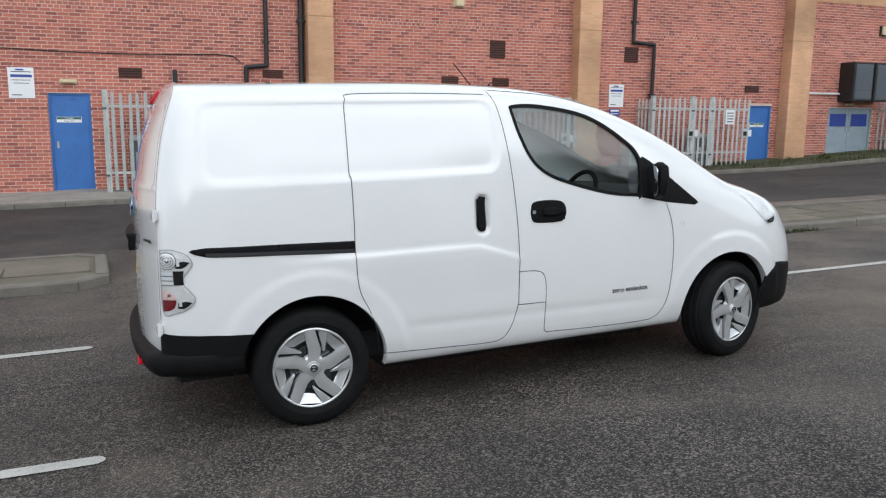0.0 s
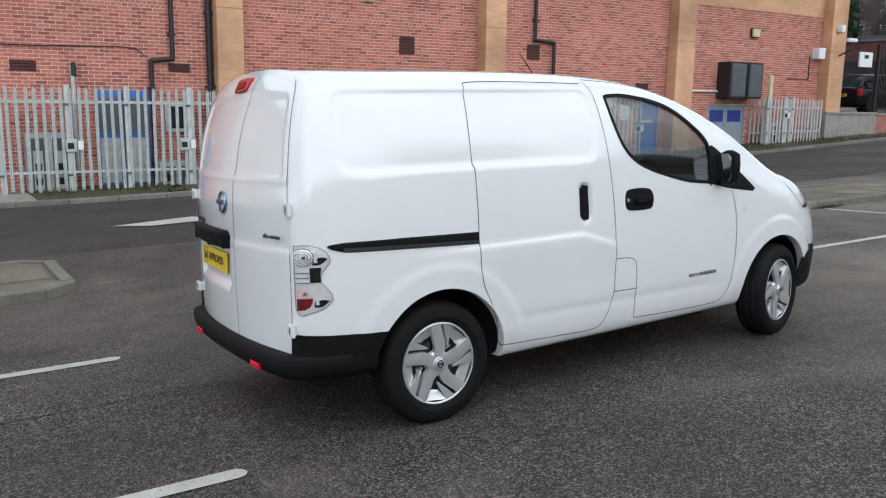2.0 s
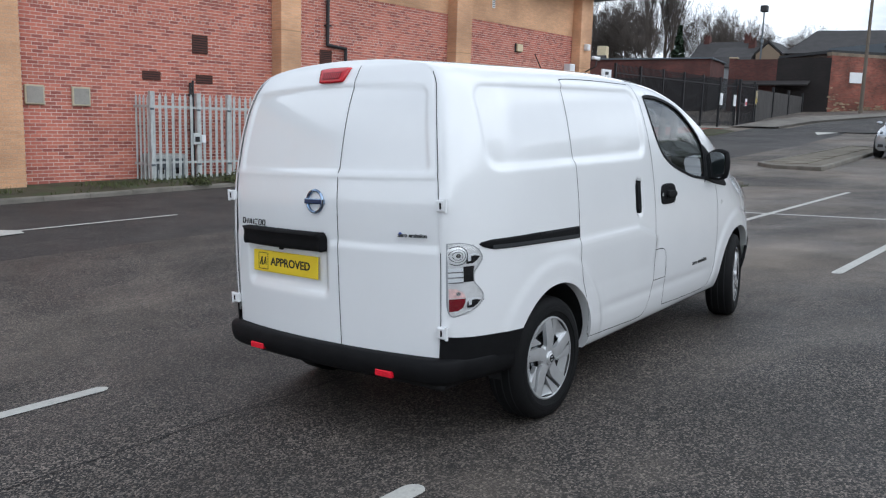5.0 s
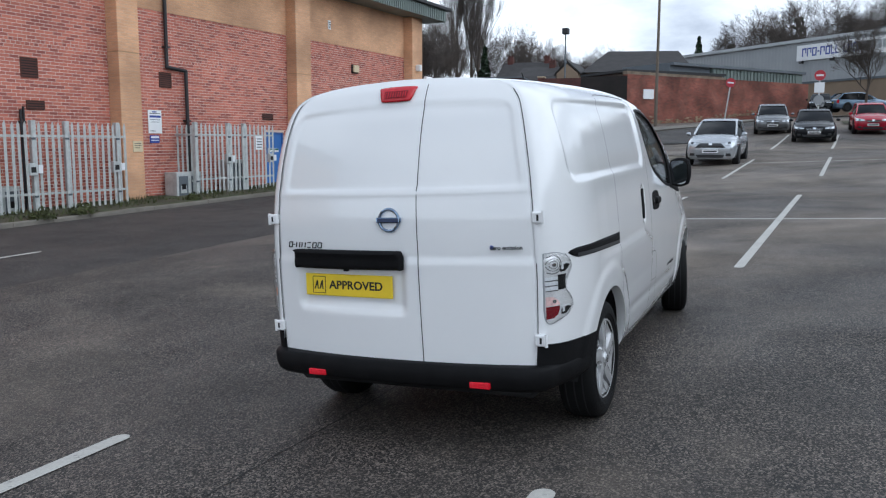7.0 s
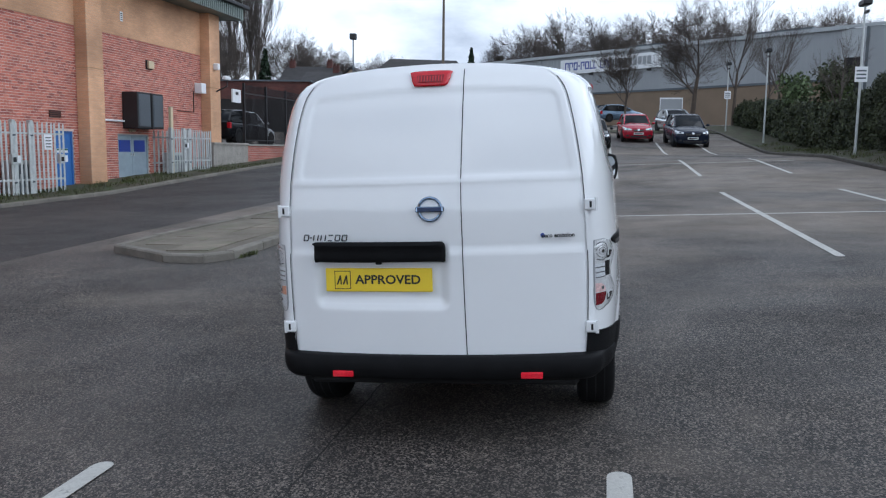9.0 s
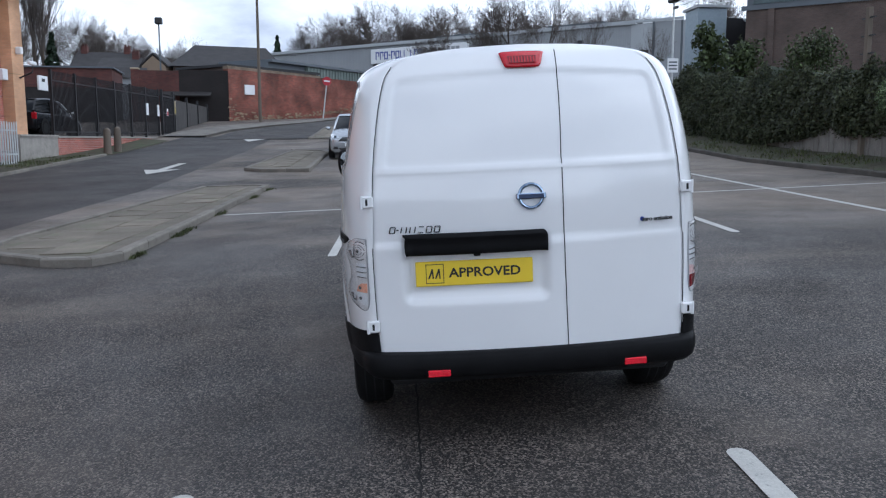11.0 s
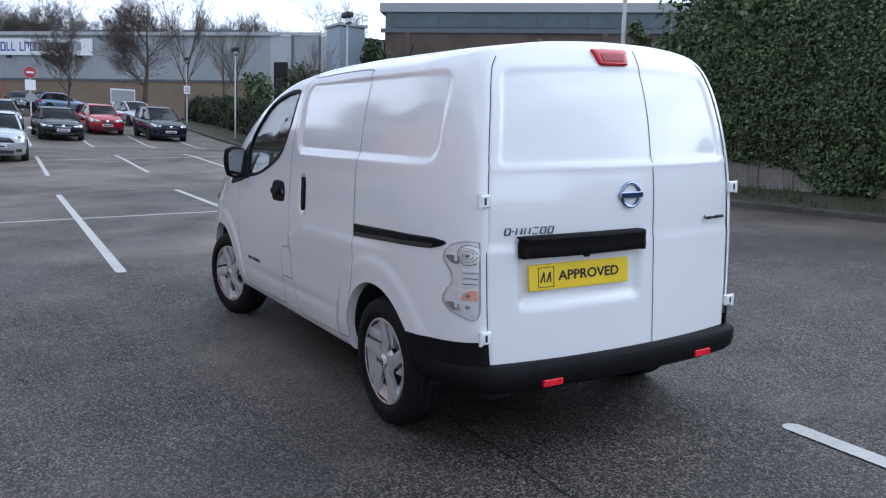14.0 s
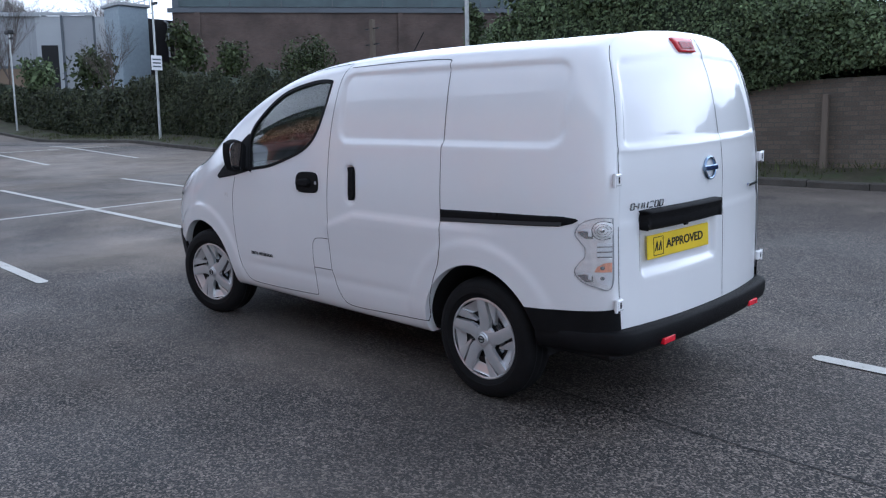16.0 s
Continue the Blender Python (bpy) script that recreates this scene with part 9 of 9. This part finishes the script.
def car(x, y, yaw, length, width, height, paint, label, group="parked cars", z=None, lamp_h=0.70, hood=0.94, name="car", estate=False, grille=(0.42, 0.40, 0.56, 0.70), lamp=(0.50, 0.90, 0.055), bars=3, bar_mat=None, screen=0.53):
    """A parked car, front towards its own +x: body, glasshouse, roof, wheels, lamps, grille, plate, mirrors."""
    base = gz(x, y) if z is None else z
    pitch = 0.0 if z is not None else math.degrees(math.atan((gz(x + 1, y) - gz(x - 1, y)) / 2))
    c = thing(name, label, "car", pose(x, y, base) @ pose(0, 0, 0, 0, -pitch, 0) @ pose(0, 0, 0, 0, 0, yaw), group=group)
    w, L = width / 2, length
    belt = height * 0.64
    st = [(0.0, 0.80, 0.36, belt - 0.20), (0.08, 0.93, 0.26, belt - 0.03), (0.35, 0.985, 0.22, belt), (L * 0.35, 1.0, 0.2, belt - 0.01), (L * 0.60, 1.0, 0.2, belt - 0.03), (L * 0.71, 0.99, 0.2, hood + 0.015),
          (L * 0.82, 0.98, 0.2, hood - 0.04), (L * 0.90, 0.955, 0.2, hood - 0.10), (L * 0.945, 0.92, 0.2, hood - 0.155), (L * 0.975, 0.87, 0.21, hood - 0.185), (L * 0.992, 0.81, 0.23, hood - 0.23), (L, 0.72, 0.27, hood - 0.29)]
    stf = smooth_path([(a, b * w, zb, zt) for a, b, zb, zt in st], 4)
    prof = ((0.86, 0.0), (0.97, 0.14), (1.0, 0.42), (0.985, 0.70), (0.94, 0.86), (0.86, 0.95), (0.70, 0.99), (0.35, 1.0))
    rings = []
    for a, ww, zb, zt in stf:
        half = [(ww * k, zb + (zt - zb) * q + (0.018 if k < 0.5 else 0)) for k, q in prof]
        rings.append([(a - L / 2, yy, zz) for yy, zz in half] + [(a - L / 2, -yy, zz) for yy, zz in half[::-1]])
    v, f = loft(rings)
    link_mesh("body", v, f, paint, c, smooth=True, sharp=50)
    sa = [q[0] for q in stf]

    def front(yy, zz):
        """Where the nose's skin lies at this width and height."""
        lo, hi = L * 0.6, L
        for _ in range(14):
            m = (lo + hi) / 2
            ww, zb, zt = (float(np.interp(m, sa, [q[i] for q in stf])) for i in (1, 2, 3))
            q = (zz - zb) / max(zt - zb, 0.05)
            ok = 0 <= q <= 1 and abs(yy) <= ww * float(np.interp(q, [p[1] for p in prof], [p[0] for p in prof]))
            lo, hi = (m, hi) if ok else (lo, m)
        return lo - L / 2

    def nose(nm, quad, mat, off, parent=c, lab=""):
        """A panel that follows the nose between four corners given as width, height."""
        nu, nv = 7, 4
        vs, fs = [], []
        for d in (off, -0.03):
            for j in range(nv):
                for i in range(nu):
                    s_, t_ = i / (nu - 1), j / (nv - 1)
                    yy, zz = (quad[0][k] * (1 - s_) * (1 - t_) + quad[1][k] * s_ * (1 - t_) + quad[2][k] * s_ * t_ + quad[3][k] * (1 - s_) * t_ for k in (0, 1))
                    vs.append((front(yy, zz) + d, yy, zz))
        n = nu * nv
        for j in range(nv - 1):
            for i in range(nu - 1):
                o = j * nu + i
                fs.append((o, o + 1, o + nu + 1, o + nu))
        edge = [i for i in range(nu)] + [j * nu + nu - 1 for j in range(1, nv)] + [(nv - 1) * nu + i for i in range(nu - 2, -1, -1)] + [j * nu for j in range(nv - 2, 0, -1)]
        for i, e in enumerate(edge):
            e2 = edge[(i + 1) % len(edge)]
            fs.append((e2, e, e + n, e2 + n))
        return link_mesh(nm, vs, fs, mat, parent, lab, smooth=True)

    # glasshouse: tail, rear roof edge, roof, screen head, screen foot
    x0, x1 = 0.12, L * 0.735
    top = height - 0.03
    g = [(x0, 0.88, belt - 0.02, 0.80), (x0 + (0.20 if estate else 0.46), 0.90, belt + (top - belt) * 0.86, 0.69), (L * 0.27, 0.91, top - 0.025, 0.68), (L * 0.40, 0.91, top, 0.68), (L * (screen - 0.04), 0.90, top - 0.02, 0.67), (L * screen, 0.90, top - 0.07, 0.68), (L * (screen * 0.45 + 0.735 * 0.55), 0.88, top - 0.07 - (top - 0.07 - hood) * 0.50, 0.755), (x1, 0.82, hood, 0.80)]
    rings = []
    for a, bw, zt, tw in g:
        lo_z = min(belt - 0.03, zt - 0.005)
        rings.append([(a - L / 2, bw * w, lo_z), (a - L / 2, (tw + 0.02) * w, zt - 0.02), (a - L / 2, tw * w * 0.9, zt + 0.004), (a - L / 2, 0, zt + 0.02), (a - L / 2, -tw * w * 0.9, zt + 0.004), (a - L / 2, -(tw + 0.02) * w, zt - 0.02), (a - L / 2, -bw * w, lo_z)])
    v, f = loft(rings)
    link_mesh("glasshouse", v, f, M_CARGLASS, c, "dark tinted glass", smooth=True, sharp=40)
    rv, rf = [], []
    cols = (-1.06, -0.97, -0.5, 0.5, 0.97, 1.06)
    for i, (a, bw, zt, tw) in enumerate(g[1:6]):
        rv += [(a - L / 2, k * tw * w, zt + (0.034 if abs(k) < 0.6 else 0.022 if abs(k) < 1 else -0.03)) for k in cols]
        if i:
            rf += [((i - 1) * 6 + j, (i - 1) * 6 + j + 1, i * 6 + j + 1, i * 6 + j) for j in range(5)]
    link_mesh("roof", rv, [q[::-1] for q in rf], paint, c, smooth=True)
    for s in (1, -1):
        bm = bmesh.new()
        for p, q in ((g[5], g[6]), (g[6], g[7])):
            tube(bm, (p[0] - L / 2, s * (p[3] + 0.01) * w, p[2] - 0.005), (q[0] - L / 2, s * (q[3] + 0.015) * w, q[2] - 0.005), 0.038, n=8)
        part("pillar", bm, paint, c, smooth=True)
        part("pillar", tube(bmesh.new(), (g[0][0] - L / 2, s * 0.82 * w, g[0][2]), (g[1][0] - L / 2, s * 0.70 * w, g[1][2]), 0.05, n=8), paint, c, smooth=True)
        part("b_pillar", boxes((L * 0.40 - L / 2 - 0.04, L * 0.40 - L / 2 + 0.04, s * 0.80 * w - 0.02, s * 0.80 * w + 0.02, belt - 0.04, height - 0.14)), M_BLACKMETAL, c)
        bm = bmesh.new()
        bmesh.ops.create_icosphere(bm, subdivisions=2, radius=1.0, matrix=Matrix.Translation((L * 0.655 - L / 2, s * (w + 0.075), belt + 0.045)) @ Matrix.Diagonal((0.06, 0.10, 0.065, 1)))
        part("door_mirror", bm, paint, c, smooth=True)
        i0, i1, lh = lamp[0] * w * s, lamp[1] * w * s, lamp[2]
        quad = [(i0, lamp_h - lh * 0.7), (i1, lamp_h - lh * 0.6), (i1, lamp_h + lh * 1.2), (i0, lamp_h + lh * 0.25)]
        hl = nose("head_lamp", quad if s > 0 else [quad[1], quad[0], quad[3], quad[2]], M_HEADLAMP, 0.020, c, "clear head lamp")
        k = lamp_h + lh * 0.05
        nose("lamp_bowl", [(s * w * 0.70 - 0.045, k - lh * 0.45), (s * w * 0.70 + 0.045, k - lh * 0.45), (s * w * 0.70 + 0.045, k + lh * 0.4), (s * w * 0.70 - 0.045, k + lh * 0.4)], M_LAMPDARK, 0.024, hl)
        nose("fog_lamp", [(s * w * 0.68 - 0.085, 0.33), (s * w * 0.68 + 0.085, 0.33), (s * w * 0.68 + 0.07, 0.42), (s * w * 0.68 - 0.07, 0.42)], M_BLACKMETAL, 0.018)
        part("tail_lamp", boxes((-L / 2 - 0.0, -L / 2 + 0.14, s * w * 0.84 - 0.1, s * w * 0.84 + 0.06, belt - 0.32, belt - 0.06), bevel=0.02), M_RED, c)
    fx = L / 2
    gw1, gw0, z0, z1 = grille[0] * w, grille[1] * w, grille[2], grille[3]
    gr = nose("grille", [(-gw0, z0), (gw0, z0), (gw1, z1), (-gw1, z1)], M_BLACKMETAL, 0.022, c, "black grille")
    for i in range(bars):
        k = (i + 0.5) / bars
        hw = (gw0 + (gw1 - gw0) * k) * 0.94
        zz = z0 + (z1 - z0) * k
        nose("grille_bar", [(-hw, zz - 0.007), (hw, zz - 0.007), (hw, zz + 0.007), (-hw, zz + 0.007)], bar_mat or M_CHROME, 0.028, gr)
    nose("lower_intake", [(-w * 0.48, 0.27), (w * 0.48, 0.27), (w * 0.54, 0.37), (-w * 0.54, 0.37)], M_BLACKMETAL, 0.020)
    zp = 0.43 if z0 > 0.54 or z0 < 0.42 else z0 - 0.10
    px = front(0, zp + 0.05) + 0.03
    pl = part("number_plate", boxes((px - 0.02, px + 0.008, -0.26, 0.26, zp, zp + 0.11), bevel=0.004), M_SIGNWHITE, c, "white number plate")
    part("plate_bar", boxes((px + 0.0085, px + 0.0105, -0.21, 0.21, zp + 0.035, zp + 0.078)), M_BLACKMETAL, pl)
    pl2 = part("number_plate", boxes((-fx - 0.012, -fx + 0.02, -0.26, 0.26, 0.62, 0.73), bevel=0.004), M_YELLOW, c, "yellow rear number plate")
    part("plate_bar", boxes((-fx - 0.0145, -fx - 0.0125, -0.21, 0.21, 0.655, 0.70)), M_BLACKMETAL, pl2)
    zb_ = min(z1, hood - 0.24)
    nose("maker_badge", [(-0.05, zb_ - 0.05), (0.05, zb_ - 0.05), (0.06, zb_ + 0.04), (-0.06, zb_ + 0.04)], M_CHROME, 0.032)
    part("windscreen_wiper", tube(bmesh.new(), (x1 - L / 2 - 0.03, -w * 0.5, hood + 0.035), (x1 - L / 2 - 0.06, w * 0.2, hood + 0.05), 0.009), M_BLACKMETAL, c)
    for ax in (L * 0.185, L * 0.805):
        for s in (1, -1):
            wh = new("wheel")
            wh.parent = c
            wh.location = (ax - L / 2, s * (w - 0.09), 0.31)
            wh.rotation_euler = (0, 0, 0 if s > 0 else math.pi)
            tv_, tf_ = lathe([(0.2, -0.09), (0.29, -0.095), (0.31, -0.06), (0.31, 0.06), (0.29, 0.098), (0.21, 0.095)], 28)
            link_mesh("tyre", tv_, tf_, M_RUBBER, wh, smooth=True)
            rv_, rf_ = lathe([(0.21, 0.09), (0.2, 0.075), (0.08, 0.085), (0.001, 0.09)], 20)
            link_mesh("rim", rv_, rf_, M_SILVER, wh, smooth=True, sharp=20)
            part("arch", tube(bmesh.new(), (0, -0.1, 0.02), (0, 0.092, 0.02), 0.355, n=24), M_GAP, wh)
    return c


P_SILVER = car_paint("silver_car_paint", (0.54, 0.57, 0.60), 0.6)
P_BLACK = car_paint("black_car_paint", (0.008, 0.009, 0.011), 0.0)
P_NAVY = car_paint("dark_blue_car_paint", (0.012, 0.017, 0.032), 0.0)
P_RED = car_paint("red_car_paint", (0.36, 0.010, 0.028), 0.0)
P_BLUE = car_paint("pale_blue_car_paint", (0.20, 0.28, 0.38), 0.4)
P_WHITE = car_paint("white_car_paint", (0.72, 0.73, 0.74), 0.0)
P_GREY = car_paint("mid_grey_car_paint", (0.17, 0.175, 0.18), 0.5)
car(25.9 + 1.96, 5.85, 180 - 2, 3.95, 1.70, 1.50, P_SILVER, "small silver hatchback parked facing down the slope", lamp_h=0.76, hood=0.98, grille=(0.40, 0.58, 0.60, 0.75), lamp=(0.56, 0.94, 0.085), bars=4, bar_mat=M_DARKCHROME, screen=0.49)
car(43.6 + 2.25, 4.7, 180 + 3, 4.6, 1.82, 1.45, P_GREY, "mid grey estate car parked behind the silver hatchback", estate=True, lamp_h=0.70, hood=0.94, grille=(0.36, 0.30, 0.36, 0.72), bars=4)
car(37.9 + 2.35, 2.65, 180, 4.65, 1.86, 1.40, P_BLACK, "black saloon car with a wide chrome grille", lamp_h=0.66, hood=0.90, grille=(0.38, 0.30, 0.34, 0.66), lamp=(0.46, 0.88, 0.05), bars=4)
car(43.0 + 2.03, 0.0, 180 + 1, 4.06, 1.73, 1.45, P_RED, "red hatchback with dark glass", lamp_h=0.72, hood=0.96, grille=(0.40, 0.22, 0.60, 0.70), lamp=(0.44, 0.90, 0.07), bars=1)
car(39.6 + 2.23, -2.35, 180 + 1, 4.47, 1.80, 1.60, P_NAVY, "dark blue people carrier parked beside the red hatchback", lamp_h=0.76, hood=1.0, estate=True, grille=(0.44, 0.36, 0.60, 0.73), lamp=(0.52, 0.90, 0.075), bars=1, screen=0.50)
car(52.3, -3.2, 180 + 8, 4.3, 1.75, 1.5, P_SILVER, "silver car parked behind the others, tail on", lamp_h=0.74, hood=0.96)
car(67.2, -0.6, -62, 4.2, 1.7, 1.45, P_BLUE, "pale blue hatchback standing side on at the far end", z=gz(67.2, -0.6) + 0.35, lamp_h=0.74, hood=0.96)
car(67.5, 2.0, 178, 4.2, 1.75, 1.5, P_BLACK, "dark car by the end of the brick wall", z=gz(67.5, 2.0) + 0.3, lamp_h=0.74, hood=0.96)
car(32.4, 18.75, -4, 4.1, 1.75, 1.52, P_BLACK, "black hatchback parked in the raised railed yard", z=1.56, group="cars in the yard")
car(37.3, 20.2, -4, 4.3, 1.78, 1.66, P_WHITE, "white hatchback parked in the raised railed yard", z=1.56, group="cars in the yard")
car(30.6, 23.2, 0, 4.1, 1.75, 1.5, P_WHITE, "pale car parked further back in the yard", z=1.56, group="cars in the yard")

# ---------------- the bricks of the long wall, each proud of its joints ----------------
def brick_runs():
    """Every brick of the wall as (u0, u1, z0, z1, set back), course by course, cut at the openings."""
    rng = random.Random(77)
    for c in range(72):
        z0 = -0.52 + c * 0.075
        z1 = z0 + 0.062
        band = 3.53 < z0 < 3.70
        # a decorated band of headers near the joint in the piers
        length = 0.1125 if band else 0.225
        u = -3.2 + (length / 2 if c % 2 else 0.0)
        while u < U1 - 0.02:
            a, b = u + 0.0065, min(u + length - 0.0065, U1)
            back = rng.uniform(0.0, 0.0015) + (0.002 if band and c % 2 else 0.0)
            u += length
            for o0, o1, oz0, oz1 in openings:
                if z0 < oz1 and z1 > oz0:
                    if a >= o0 and b <= o1:
                        a = b
                    elif a < o0 < b:
                        b = o0
                    elif a < o1 < b:
                        a = o1
            if b - a > 0.03 and z1 < 4.868:
                yield a, b, z0, z1, back


def brick_verts(a, b, z0, z1, y):
    return [(a, y, z0), (b, y, z0), (b, y, z1), (a, y, z1), (a, 0.02, z0), (b, 0.02, z0), (b, 0.02, z1), (a, 0.02, z1)]


BRICK_FACES = ((0, 1, 2, 3), (1, 5, 6, 2), (3, 2, 6, 7), (0, 3, 7, 4), (4, 5, 1, 0))
brick_me = bpy.data.meshes.new("brick")
brick_me.from_pydata(brick_verts(-0.106, 0.106, -0.031, 0.031, 0.0), [], BRICK_FACES)
brick_me.materials.append(M_BRICKONE)
wall_v, wall_f, singles = [], [], 0
for a, b, z0, z1, back in brick_runs():
    if b - a > 0.208 and -2.1 < a < 1.3 and 0.0 < z0 < 1.75 and singles < 300:
        piece = new("brick", brick_me)
        piece.parent = brick_wall
        piece.location = ((a + b) / 2, back, (z0 + z1) / 2)
        singles += 1
    else:
        o = len(wall_v)
        wall_v += brick_verts(a, b, z0, z1, back)
        wall_f += [tuple(o + i for i in f) for f in BRICK_FACES]
tagged(link_mesh("brickwork", wall_v, wall_f, M_BRICKS, brick_wall), kind="stuff")
